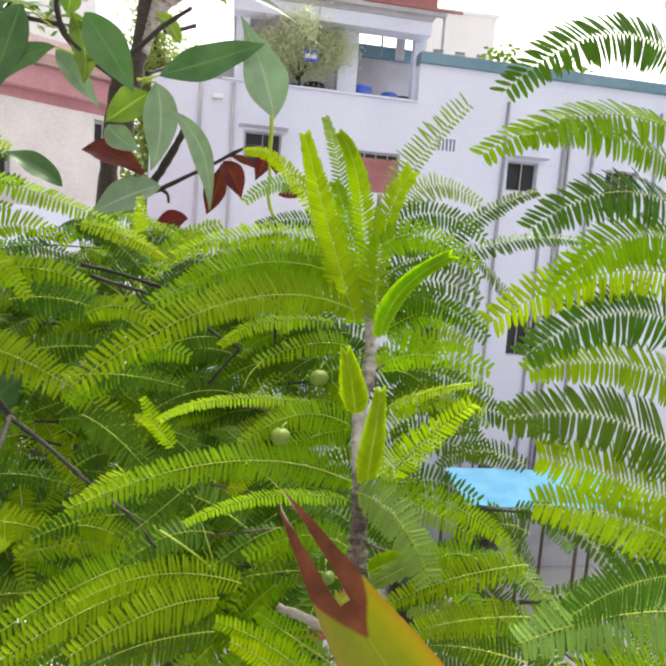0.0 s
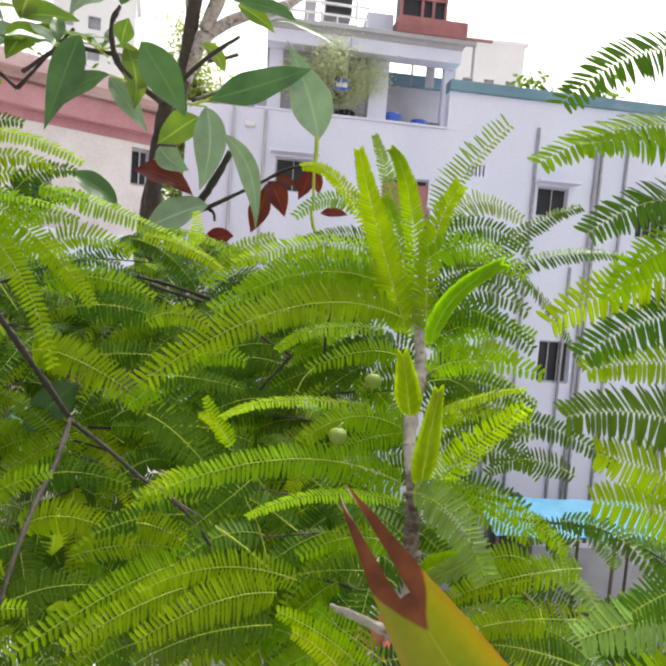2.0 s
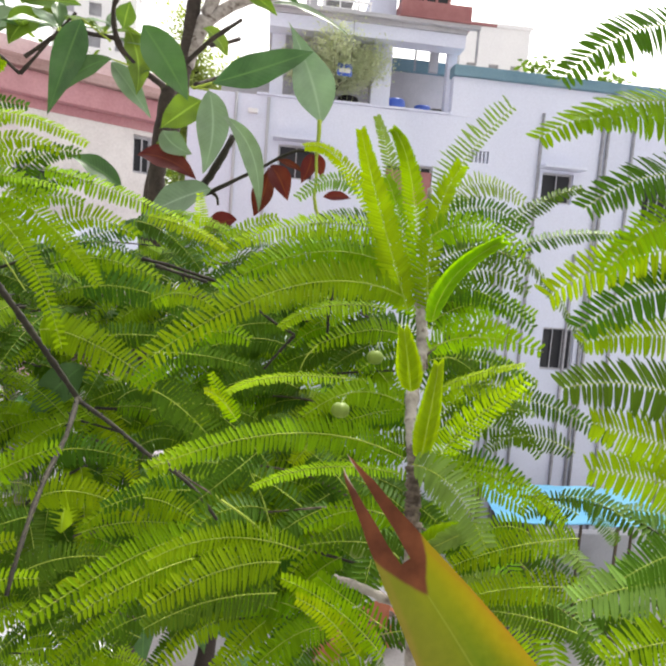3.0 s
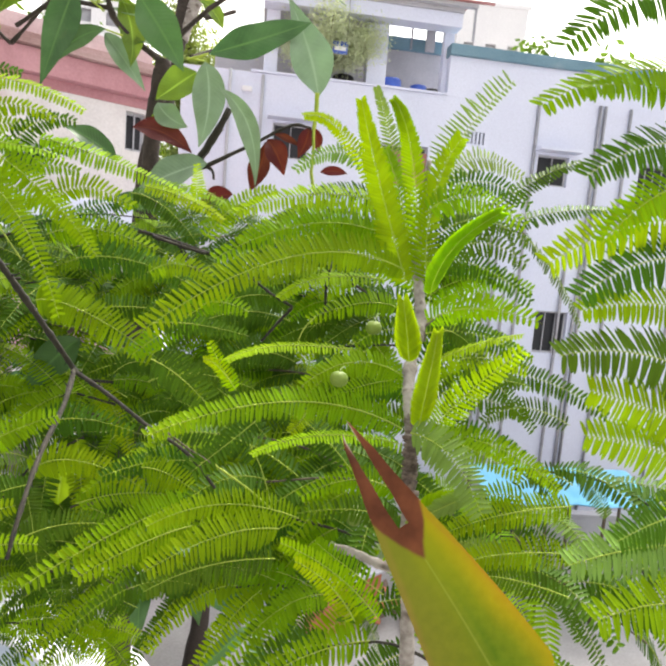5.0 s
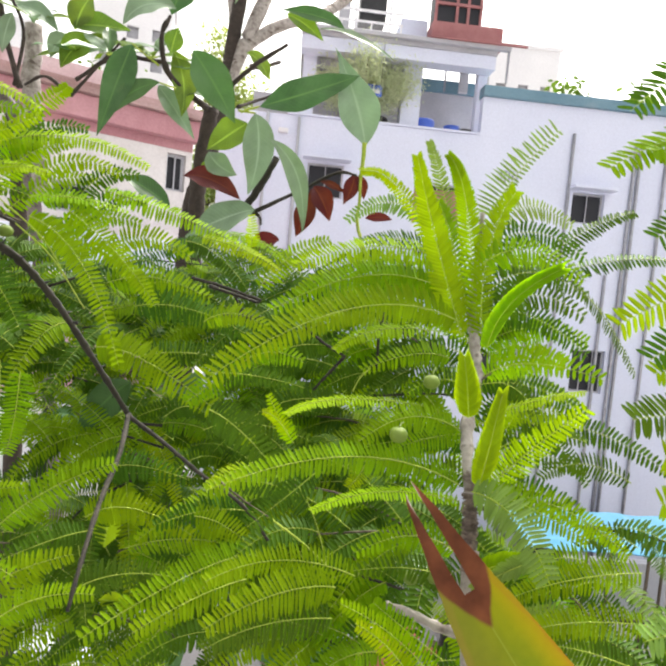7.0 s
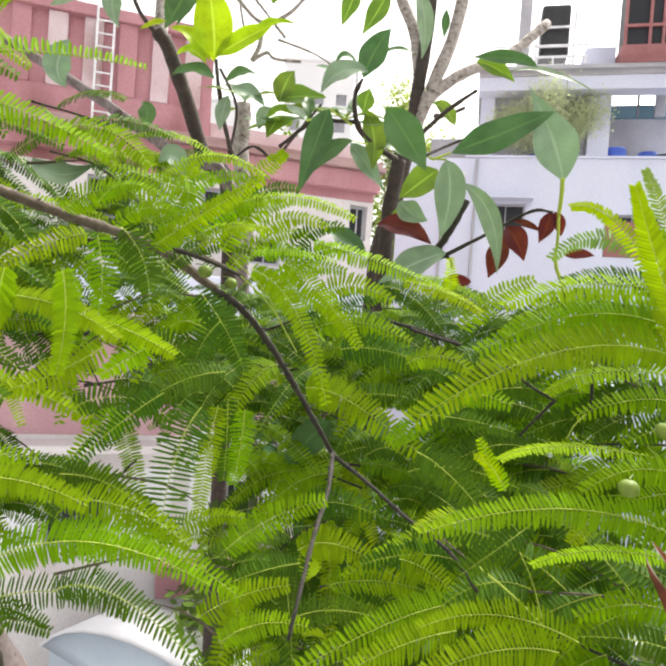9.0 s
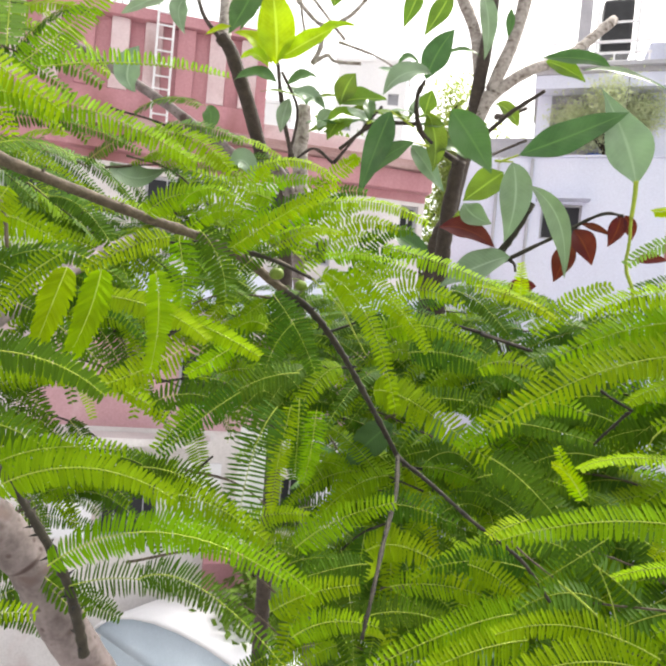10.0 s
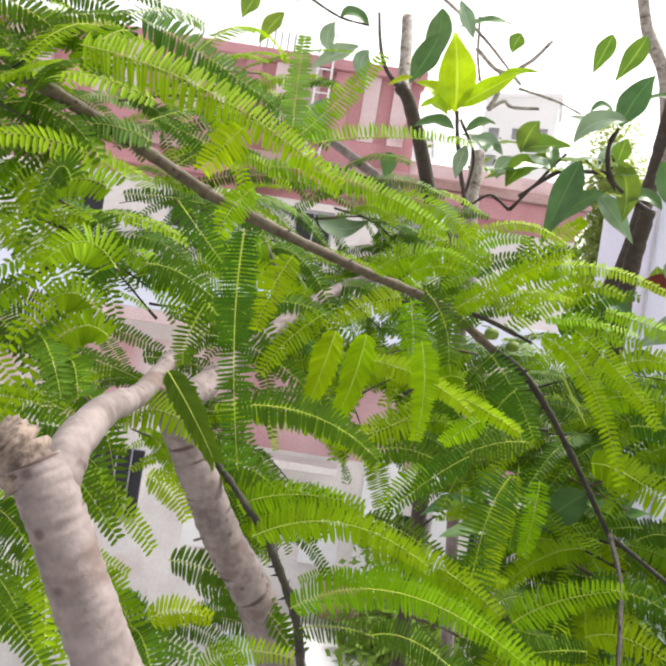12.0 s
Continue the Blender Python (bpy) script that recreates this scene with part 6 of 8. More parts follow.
def spray(start, end, n, length, leaf=0.0172, front=(0.0, -1.0, 0.1), mats=(FROND, FROND_SHADED, FROND), seed=1, joined=False, twig=True, drop=0.35, spread=0.9):
    """A leafy twig: fronds set left and right along it, drooping towards their tips."""
    r = random.Random(seed)
    a, b = vec(start), vec(end)
    axis = (b - a).normalized()
    side = axis.cross(Vector((0, 0, 1)))
    side = side.normalized() if side.length > 0.1 else Vector((1, 0, 0))
    if twig:
        m = (a + b) / 2 + Vector((0, 0, 0.02))
        tube("twig", [a, m, b], 0.0018, 0.0008, BARK_TWIG if r.random() < 0.5 else BARK_BLACK, amla, "", 6, 5, 0.12, n, 0.4, rng=r)
    for k in range(n):
        f = (k + 0.5) / n
        s = 1 if k % 2 else -1
        c = a.lerp(b, f) + Vector((0, 0, 0.02 * 4 * f * (1 - f)))
        d = (side * s * spread * r.uniform(0.2, 0.6) + Vector((0, 0, s * r.uniform(0.1, 0.5))) + axis * r.uniform(0.5, 1.0) + Vector((0, 0, -drop * r.uniform(0.2, 1.6))) + Vector((r.uniform(-.3, .3), r.uniform(-.3, .3), 0))).normalized()
        ln = length * r.uniform(0.75, 1.15)
        face = vec(front) * r.uniform(0.45, 1.1) + Vector((r.uniform(-0.35, 0.35), 0, r.uniform(0.35, 0.9)))
        mat = mats[r.randrange(len(mats))]
        args = dict(pairs=int(ln * 145), leaf=leaf * r.uniform(0.98, 1.25), young=(0.0, r.uniform(0.2, 0.9)), rng=r)
        sag = ln * r.uniform(0.06, 0.2)
        if in_gap(c, c + d * ln):
            continue
        if joined:
            bulk.append((frond_data(c, c + d * ln, sag, face, **args), mat))
        else:
            frond(amla, c, c + d * ln, sag, face, mat=mat, **args)


# mixes weighted to the darkened green, so shade comes from colour
MIX = (FROND, FROND_SHADED, FROND_SHADED, FROND, FROND_SHADED)
DEEP = (FROND_SHADED, FROND_SHADED, FROND_SHADED, FROND)
LEFT = (0.5, -0.8, 0.1)
spray((-0.002, 0.744, 7.471), (-0.265, 0.817, 7.480), 12, 0.155, seed=1, mats=MIX)
spray((0.016, 0.755, 7.399), (-0.280, 0.807, 7.399), 12, 0.155, seed=2)
spray((0.024, 0.703, 7.304), (-0.245, 0.754, 7.297), 12, 0.155, seed=3)
spray((0.020, 0.654, 7.234), (-0.228, 0.685, 7.221), 12, 0.155, seed=4)
spray((0.027, 0.605, 7.161), (-0.207, 0.635, 7.142), 12, 0.155, seed=5)
spray((0.024, 0.577, 7.098), (-0.188, 0.588, 7.083), 12, 0.155, seed=6)
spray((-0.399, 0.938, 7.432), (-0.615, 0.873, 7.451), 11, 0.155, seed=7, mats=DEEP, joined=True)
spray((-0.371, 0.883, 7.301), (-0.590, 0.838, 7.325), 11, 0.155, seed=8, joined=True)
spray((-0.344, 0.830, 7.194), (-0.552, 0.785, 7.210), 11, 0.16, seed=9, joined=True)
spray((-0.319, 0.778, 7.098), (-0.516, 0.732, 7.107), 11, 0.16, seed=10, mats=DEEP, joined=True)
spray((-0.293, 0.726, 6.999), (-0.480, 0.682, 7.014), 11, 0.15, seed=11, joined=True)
spray((0.085, 0.642, 7.201), (0.190, 0.562, 7.177), 6, 0.15, seed=12, mats=DEEP)
spray((0.064, 0.697, 7.478), (0.179, 0.726, 7.520), 5, 0.15, seed=13)
spray((-0.500, 0.715, 7.455), (-0.315, 0.837, 7.505), 8, 0.16, front=LEFT, seed=15, mats=MIX)
spray((-0.547, 0.667, 7.500), (-0.682, 0.572, 7.459), 7, 0.16, front=LEFT, seed=16)
spray((-0.443, 0.698, 7.413), (-0.564, 0.610, 7.353), 6, 0.16, front=LEFT, seed=17)
spray((-0.394, 0.723, 7.346), (-0.263, 0.816, 7.382), 8, 0.155, front=LEFT, seed=18, mats=MIX)
spray((-0.367, 0.736, 7.282), (-0.230, 0.785, 7.224), 8, 0.155, front=LEFT, seed=19, mats=MIX)
spray((-0.364, 0.714, 7.210), (-0.432, 0.608, 7.133), 7, 0.16, front=LEFT, seed=20, mats=MIX)
spray((-0.357, 0.670, 7.133), (-0.205, 0.706, 7.123), 8, 0.155, front=LEFT, seed=21, mats=DEEP)
spray((-0.764, 0.552, 7.488), (-0.650, 0.609, 7.316), 7, 0.16, front=LEFT, seed=22, joined=True)
spray((-0.892, 0.282, 7.754), (-0.848, 0.449, 7.859), 7, 0.155, front=LEFT, seed=24)
spray((-0.853, 0.341, 7.639), (-0.750, 0.481, 7.576), 7, 0.16, front=LEFT, seed=25)
spray((-0.855, 0.327, 7.499), (-0.736, 0.494, 7.452), 7, 0.16, front=LEFT, seed=26, mats=DEEP)
spray((-0.776, 0.487, 7.259), (-0.641, 0.628, 7.213), 6, 0.16, front=LEFT, seed=30)
spray((-0.727, 0.185, 7.763), (-0.763, 0.090, 7.693), 7, 0.12, front=LEFT, seed=27)
spray((-0.688, 0.167, 7.648), (-0.726, 0.082, 7.596), 7, 0.12, front=LEFT, seed=28, mats=MIX)
spray((-0.622, 0.145, 7.522), (-0.669, 0.079, 7.487), 6, 0.11, front=LEFT, seed=29)
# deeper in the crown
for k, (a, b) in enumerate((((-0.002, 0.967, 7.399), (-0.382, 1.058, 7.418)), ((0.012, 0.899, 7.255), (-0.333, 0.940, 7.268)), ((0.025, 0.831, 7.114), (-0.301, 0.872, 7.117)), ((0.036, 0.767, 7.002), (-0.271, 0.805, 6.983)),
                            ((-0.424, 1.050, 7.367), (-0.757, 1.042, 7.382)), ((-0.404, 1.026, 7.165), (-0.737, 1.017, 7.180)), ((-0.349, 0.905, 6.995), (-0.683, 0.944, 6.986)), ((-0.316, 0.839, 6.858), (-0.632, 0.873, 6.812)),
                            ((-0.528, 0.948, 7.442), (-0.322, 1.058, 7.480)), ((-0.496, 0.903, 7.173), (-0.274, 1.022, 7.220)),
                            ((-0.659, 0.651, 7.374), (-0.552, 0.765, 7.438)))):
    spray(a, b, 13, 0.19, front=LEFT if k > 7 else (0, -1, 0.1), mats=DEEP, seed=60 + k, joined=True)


def joined_fronds(name, items, label):
    verts, faces, slots, at = [], [], [], []
    mats = [FROND, FROND_SHADED, FROND_YOUNG, FROND_GREY, RACHIS]
    for (v, f, s, a), mat in items:
        o = len(verts)
        verts += v
        at += a
        faces += [tuple(i + o for i in q) for q in f]
        slots += [4 if i else mats.index(mat) for i in s]
    ob = mesh_object(name, verts, faces, mats, amla, label, leaf_at=at, slots=slots)
    ob["kind"] = "stuff"


def patch(corners, n, count, length, seed, mats, front, axis=(1.0, 0.0, -0.25), deep=0.08):
    """Leafy twigs scattered over a part of the crown."""
    r = random.Random(seed)
    a, b, c, d = [vec(q) for q in corners]
    for k in range(n):
        u, v = r.random(), (k + r.random()) / n
        p = a.lerp(b, u).lerp(c.lerp(d, u), v) + Vector((r.uniform(-0.02, 0.02), r.uniform(-deep, deep), 0))
        x = vec(axis) * (1 if r.random() < 0.5 else -1) * r.uniform(0.7, 1.2) + Vector((r.uniform(-0.3, 0.3), r.uniform(-0.3, 0.3), r.uniform(-0.4, 0.3)))
        spray(p, p + x.normalized() * r.uniform(0.14, 0.22), count, length, 0.0165, front, mats, seed * 100 + k, True, True, 0.25)


patch(((-0.299, 0.722, 7.454), (0.007, 0.739, 7.504), (-0.205, 0.532, 7.037), (0.059, 0.543, 7.063)), 7, 8, 0.15, 3, MIX, (0, -1, 0.1))
patch(((-0.791, 0.923, 7.409), (-0.380, 0.961, 7.448), (-0.623, 0.717, 6.849), (-0.277, 0.769, 6.855)), 8, 8, 0.15, 4, MIX, (0.2, -1, 0.1))
patch(((-0.764, 0.620, 7.494), (-0.270, 0.905, 7.536), (-0.645, 0.560, 6.991), (-0.205, 0.817, 7.028)), 4, 8, 0.14, 5, MIX, LEFT, (0.8, 0.5, -0.25))
patch(((-0.984, 0.334, 7.820), (-0.785, 0.686, 7.788), (-0.901, 0.355, 7.389), (-0.711, 0.672, 7.432)), 10, 8, 0.14, 6, MIX, LEFT, (0.75, 0.6, -0.25))
patch(((-0.844, 0.507, 7.471), (-0.569, 0.870, 7.610), (-0.722, 0.483, 7.033), (-0.454, 0.787, 7.059)), 4, 8, 0.14, 7, MIX, LEFT, (0.75, 0.6, -0.25))
patch(((-0.863, -0.034, 7.697), (-0.827, 0.101, 7.739), (-0.779, 0.015, 7.166), (-0.720, 0.143, 7.153)), 8, 8, 0.13, 8, MIX, LEFT, (0.75, 0.6, -0.1), 0.06)
patch(((0.079, 0.610, 7.263), (0.303, 0.517, 7.270), (0.083, 0.508, 7.092), (0.282, 0.442, 7.165)), 5, 7, 0.14, 9, DEEP, (0, -1, 0.1))
patch(((-1.043, 0.101, 7.827), (-0.828, 0.360, 7.898), (-0.979, 0.104, 7.656), (-0.814, 0.374, 7.763)), 5, 8, 0.14, 11, MIX, LEFT, (0.75, 0.6, -0.2))
patch(((-0.759, 0.553, 7.440), (-0.599, 0.684, 7.471), (-0.665, 0.506, 7.088), (-0.529, 0.646, 7.078)), 3, 8, 0.13, 12, MIX, LEFT, (0.75, 0.6, -0.2))
def arches(base_a, base_b, tip_a, tip_b, n, seed, leaf, mats, front, sag=0.03, joined=True):
    """Fronds that arch sideways one below another."""
    r = random.Random(seed)
    for k in range(n):
        f = (k + r.uniform(0.1, 0.9)) / n
        j = [Vector((r.uniform(-0.035, 0.035), r.uniform(-0.05, 0.05), r.uniform(-0.03, 0.03))) for _ in range(2)]
        p, q = vec(base_a).lerp(vec(base_b), f) + j[0], vec(tip_a).lerp(vec(tip_b), f) + j[1]
        q = p + (q - p) * r.uniform(0.85, 1.15)
        face = vec(front) + Vector((r.uniform(-0.35, 0.35), r.uniform(-0.2, 0.2), r.uniform(0.15, 0.75)))
        mat = mats[r.randrange(len(mats))]
        args = dict(pairs=max(14, int((q - p).length * 145)), leaf=leaf * r.uniform(0.98, 1.28), young=(r.uniform(0, 0.3), r.uniform(0.3, 1.0)), rng=r)
        s = sag * r.uniform(0.4, 1.3)
        if in_gap(p, q):
            continue
        if joined:
            bulk.append((frond_data(p, q, s, face, **args), mat))
        else:
            frond(amla, p, q, s, face, mat=mat, **args)


FWD = (0.0, -1.0, 0.0)
SIDE = (0.55, -0.85, 0.0)
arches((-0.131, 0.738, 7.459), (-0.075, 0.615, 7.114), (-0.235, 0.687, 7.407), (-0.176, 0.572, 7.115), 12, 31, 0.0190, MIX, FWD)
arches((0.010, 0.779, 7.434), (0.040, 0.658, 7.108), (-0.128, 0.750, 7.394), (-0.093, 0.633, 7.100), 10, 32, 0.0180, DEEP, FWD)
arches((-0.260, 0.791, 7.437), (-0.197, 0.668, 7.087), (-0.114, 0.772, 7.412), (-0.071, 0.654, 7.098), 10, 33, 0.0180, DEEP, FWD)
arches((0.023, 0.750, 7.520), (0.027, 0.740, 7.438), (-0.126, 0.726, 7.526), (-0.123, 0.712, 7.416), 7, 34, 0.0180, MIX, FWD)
arches((0.043, 0.771, 7.523), (0.058, 0.705, 7.310), (0.150, 0.757, 7.541), (0.151, 0.685, 7.290), 9, 35, 0.0170, MIX, FWD, 0.02)
arches((-0.361, 0.699, 7.526), (-0.308, 0.651, 7.112), (-0.241, 0.739, 7.481), (-0.192, 0.667, 7.113), 8, 36, 0.0165, MIX, SIDE)
arches((-0.358, 0.583, 7.326), (-0.319, 0.510, 7.158), (-0.464, 0.481, 7.289), (-0.419, 0.411, 7.150), 4, 37, 0.0160, MIX, SIDE)
arches((-0.540, 0.398, 7.423), (-0.467, 0.342, 7.188), (-0.445, 0.470, 7.383), (-0.369, 0.393, 7.168), 6, 38, 0.0165, MIX, SIDE)
arches((-0.524, 0.634, 7.475), (-0.440, 0.653, 7.345), (-0.617, 0.560, 7.395), (-0.533, 0.580, 7.271), 5, 39, 0.0155, MIX, SIDE)
arches((-0.286, 0.806, 7.503), (-0.241, 0.755, 7.166), (-0.453, 0.739, 7.461), (-0.379, 0.681, 7.122), 4, 40, 0.0155, DEEP, SIDE)
arches((-0.897, 0.329, 7.804), (-0.785, 0.427, 7.441), (-0.787, 0.527, 7.804), (-0.650, 0.593, 7.408), 10, 41, 0.0165, MIX, SIDE)
arches((-0.473, 0.585, 7.468), (-0.419, 0.528, 7.189), (-0.586, 0.464, 7.414), (-0.536, 0.403, 7.146), 5, 42, 0.0170, MIX, SIDE)
arches((-0.596, 0.377, 7.440), (-0.522, 0.362, 7.192), (-0.491, 0.518, 7.432), (-0.424, 0.471, 7.177), 4, 43, 0.0170, MIX, SIDE)
arches((-0.659, 0.138, 7.714), (-0.586, 0.136, 7.399), (-0.707, 0.046, 7.667), (-0.624, 0.052, 7.368), 9, 44, 0.0175, MIX, SIDE)
arches((-0.775, 0.223, 7.806), (-0.765, 0.285, 7.611), (-0.745, 0.352, 7.864), (-0.736, 0.441, 7.616), 7, 45, 0.0170, MIX, SIDE)
patch(((-1.099, 0.395, 7.734), (-0.887, 0.705, 7.738), (-0.966, 0.406, 7.195), (-0.756, 0.688, 7.223)), 12, 8, 0.15, 13, DEEP, LEFT, (0.75, 0.6, -0.2))
patch(((-1.051, 0.448, 7.668), (-0.866, 0.660, 7.692), (-0.886, 0.410, 7.010), (-0.737, 0.604, 7.107)), 10, 8, 0.15, 14, MIX, LEFT, (0.75, 0.6, -0.2))
arches((-0.941, 0.345, 7.680), (-0.820, 0.372, 7.259), (-0.813, 0.532, 7.649), (-0.700, 0.526, 7.210), 13, 46, 0.0170, MIX, SIDE)
arches((-0.727, 0.301, 7.581), (-0.586, 0.256, 7.214), (-0.614, 0.406, 7.552), (-0.494, 0.349, 7.168), 9, 47, 0.0175, DEEP, SIDE)
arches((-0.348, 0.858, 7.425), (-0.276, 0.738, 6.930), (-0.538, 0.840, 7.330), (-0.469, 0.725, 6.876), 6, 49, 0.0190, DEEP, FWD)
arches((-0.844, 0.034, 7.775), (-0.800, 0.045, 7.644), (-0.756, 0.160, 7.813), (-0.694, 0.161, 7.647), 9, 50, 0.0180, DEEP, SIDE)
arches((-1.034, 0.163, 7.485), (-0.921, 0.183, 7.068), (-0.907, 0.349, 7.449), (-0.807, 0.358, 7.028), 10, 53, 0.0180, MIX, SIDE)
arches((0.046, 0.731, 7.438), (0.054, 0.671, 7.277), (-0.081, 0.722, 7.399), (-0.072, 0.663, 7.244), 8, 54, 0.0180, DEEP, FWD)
# all-dark layer added at the back to make gaps look shaded
arches((-0.05, 0.93, 7.46), (0.05, 0.82, 6.95), (-0.28, 0.92, 7.42), (-0.20, 0.80, 6.95), 16, 71, 0.0210, (FROND_SHADED,), FWD, 0.03)
arches((-0.34, 0.98, 7.46), (-0.26, 0.84, 6.95), (-0.10, 0.98, 7.44), (-0.05, 0.82, 6.95), 16, 72, 0.0210, (FROND_SHADED,), FWD, 0.03)
arches((-0.62, 0.92, 7.42), (-0.52, 0.78, 6.95), (-0.36, 0.98, 7.44), (-0.28, 0.84, 6.95), 14, 73, 0.0200, (FROND_SHADED,), SIDE, 0.03)
joined_fronds("inner_foliage", bulk, "dense fronds inside the crown, shade mixed into their greens")


def fruit(at, r, stalk_to):
    bm = bmesh.new()
    bmesh.ops.create_uvsphere(bm, u_segments=24, v_segments=14, radius=r)
    for v in bm.verts:
        a = math.atan2(v.co.y, v.co.x)
        ring = math.hypot(v.co.x, v.co.y) / r
        v.co *= 1 - 0.035 * abs(math.cos(3 * a)) ** 8 * ring
        v.co.z *= 0.90 - 0.10 * (1 - ring) ** 2
    bmesh.ops.transform(bm, matrix=Matrix.Translation(at), verts=bm.verts)
    ob = part("fruit", bm, FRUIT, amla, "round pale green gooseberry", True)
    tube("fruit_stalk", [tuple(vec(at) + Vector((0, 0, r * 0.8))), tuple((vec(at) + vec(stalk_to)) / 2 + Vector((0, 0, r * 0.5))), stalk_to], 0.0007, 0.0006, FRUIT, ob, sides=6, n=3)


for at, r, to in (((-0.461, 0.519, 7.525), 0.0083, (-0.475, 0.520, 7.533)), ((-0.449, 0.555, 7.515), 0.0075, (-0.463, 0.557, 7.523)), ((-0.454, 0.499, 7.559), 0.0071, (-0.467, 0.501, 7.568)),
                  ((-0.030, 0.419, 7.379), 0.0071, (-0.027, 0.429, 7.387)), ((-0.006, 0.461, 7.416), 0.0070, (-0.003, 0.471, 7.427)), ((0.074, 0.587, 7.521), 0.0064, (0.078, 0.599, 7.536)),
                  ((0.064, 0.597, 7.530), 0.0057, (0.068, 0.609, 7.545)), ((-0.008, 0.451, 7.254), 0.0064, (-0.005, 0.462, 7.262)), ((0.011, 0.452, 7.257), 0.0064, (0.015, 0.463, 7.264))):
    fruit(at, r, to)

# ---- the mango tree ----
mango = anchor("mango_tree", (-0.75, 1.75, 0), "mango tree with long drooping leaves, some dried red", "tree")
tube("trunk", [(-0.75, 1.75, 0), (-0.72, 1.72, 3), (-0.68, 1.68, 6.0), (-0.621, 1.640, 7.490)], 0.075, 0.024, BARK_MANGO, mango, "", 14, 8, 0.08, rng=rng)
tube("cut_stem", [(-0.621, 1.640, 7.484), (-0.594, 1.544, 7.655), (-0.577, 1.521, 7.815), (-0.559, 1.510, 7.929)], 0.023, 0.019, BARK_MANGO, mango, "dark trunk cut off at the top", 14, 10, 0.08, rng=rng)
tube("branch", [(-0.70, 1.70, 5.4), (-0.770, 1.958, 7.518), (-0.720, 1.988, 7.884), (-0.684, 2.011, 8.174), (-0.667, 2.022, 8.371), (-0.651, 2.033, 8.584), (-0.653, 2.036, 8.855)], 0.030, 0.020, BARK_MANGO, mango, "", 12, 8, 0.06, rng=rng)
tube("branch", [(-0.680, 2.012, 8.144), (-0.653, 2.016, 8.233), (-0.614, 2.027, 8.353), (-0.572, 2.073, 8.516), (-0.553, 2.142, 8.760), (-0.546, 2.205, 8.996)], 0.021, 0.025, BARK_PALE, mango, "pale forked limb", 12, 8, 0.06, rng=rng)
tube("branch", [(-0.661, 2.012, 8.203), (-0.616, 2.025, 8.300), (-0.522, 2.097, 8.401), (-0.408, 2.269, 8.521), (-0.288, 2.445, 8.713)], 0.020, 0.019, BARK_PALE, mango, "pale forked limb", 12, 8, 0.06, rng=rng)
tube("branch", [(-0.675, 2.041, 8.380), (-0.710, 2.059, 8.544), (-0.790, 2.077, 8.720), (-0.834, 2.057, 8.905)], 0.024, 0.018, BARK_PALE, mango, "", 10, 8, 0.06, rng=rng)
tube("branch", [(-1.1, 1.6, 5.5), (-1.162, 1.635, 7.696), (-1.222, 1.552, 7.961), (-1.259, 1.479, 8.147), (-1.302, 1.436, 8.282), (-1.327, 1.413, 8.322)], 0.026, 0.021, BARK_MANGO, mango, "", 12, 8, 0.08, rng=rng)
tube("branch", [(-1.326, 1.413, 8.312), (-1.362, 1.372, 8.367), (-1.382, 1.352, 8.439), (-1.401, 1.344, 8.542)], 0.008, 0.004, BARK_MANGO, mango, "", 8, 6, 0.08, rng=rng)
tube("branch", [(-1.335, 1.442, 8.316), (-1.372, 1.482, 8.449), (-1.417, 1.518, 8.617)], 0.022, 0.020, BARK_PALE, mango, "", 10, 6, 0.08, rng=rng)
tube("branch", [(-1.746, 1.166, 8.272), (-1.486, 1.302, 8.117), (-1.361, 1.367, 8.032), (-1.228, 1.446, 7.933), (-1.092, 1.561, 7.769), (-0.95, 1.66, 6.3)], 0.013, 0.020, BARK_GREY, mango, "bare pinkish grey limb", 12, 8, 0.06, 9, 0.06, rng=rng)
tube("branch", [(-1.052, 1.580, 7.664), (-1.067, 1.521, 7.961), (-1.066, 1.523, 8.040), (-1.070, 1.523, 8.122)], 0.024, 0.022, BARK_PALE, mango, "pale cut-off limb", 10, 6, 0.06, rng=rng)
tube("branch", [(-0.115, 0.947, 7.669), (-0.113, 0.941, 7.701), (-0.113, 0.934, 7.723)], 0.0030, 0.0036, RACHIS, mango, "green leaf stalk", 8, 5, 0.04, rng=rng)
tube("branch", [(-0.115, 0.947, 7.669), (-0.118, 0.985, 7.610), (-0.150, 1.100, 7.480), (-0.66, 1.66, 7.2)], 0.0022, 0.004, RACHIS, mango, "", 8, 5, 0.04, rng=rng)

# leaves near the white house
blade(mango, (-0.290, 0.943, 7.772), (-0.131, 0.956, 7.835), 0.060, (0.05, -0.95, 0.25), MANGO_DARK, stalk=(-0.320, 0.941, 7.761), bow=(-0.002, -0.000, -0.003), fold=0.2, curl=0.1)
blade(mango, (-0.179, 0.979, 7.886), (-0.114, 0.968, 7.725), 0.071, (0.05, -0.95, 0.25), MANGO_PALE, bow=(0.010, 0.000, -0.005), widest=0.62, fold=0.35)
blade(mango, (-0.308, 0.993, 7.775), (-0.308, 0.980, 7.635), 0.056, (0.18, -0.93, 0.25), MANGO_PALE, stalk=(-0.339, 0.991, 7.778), bow=(0.011, 0.001, 0.001), fold=0.25, widest=0.4)
blade(mango, (-0.269, 0.940, 7.722), (-0.200, 0.930, 7.574), 0.035, (-0.28, -0.91, 0.25), MANGO_PALE, bow=(0.017, 0.002, 0.017), fold=0.3, widest=0.5)
blade(mango, (-0.427, 0.996, 7.875), (-0.342, 0.989, 7.755), 0.066, (0.05, -0.95, 0.25), MANGO_DARK, bow=(-0.001, 0.000, 0.006), fold=0.25)
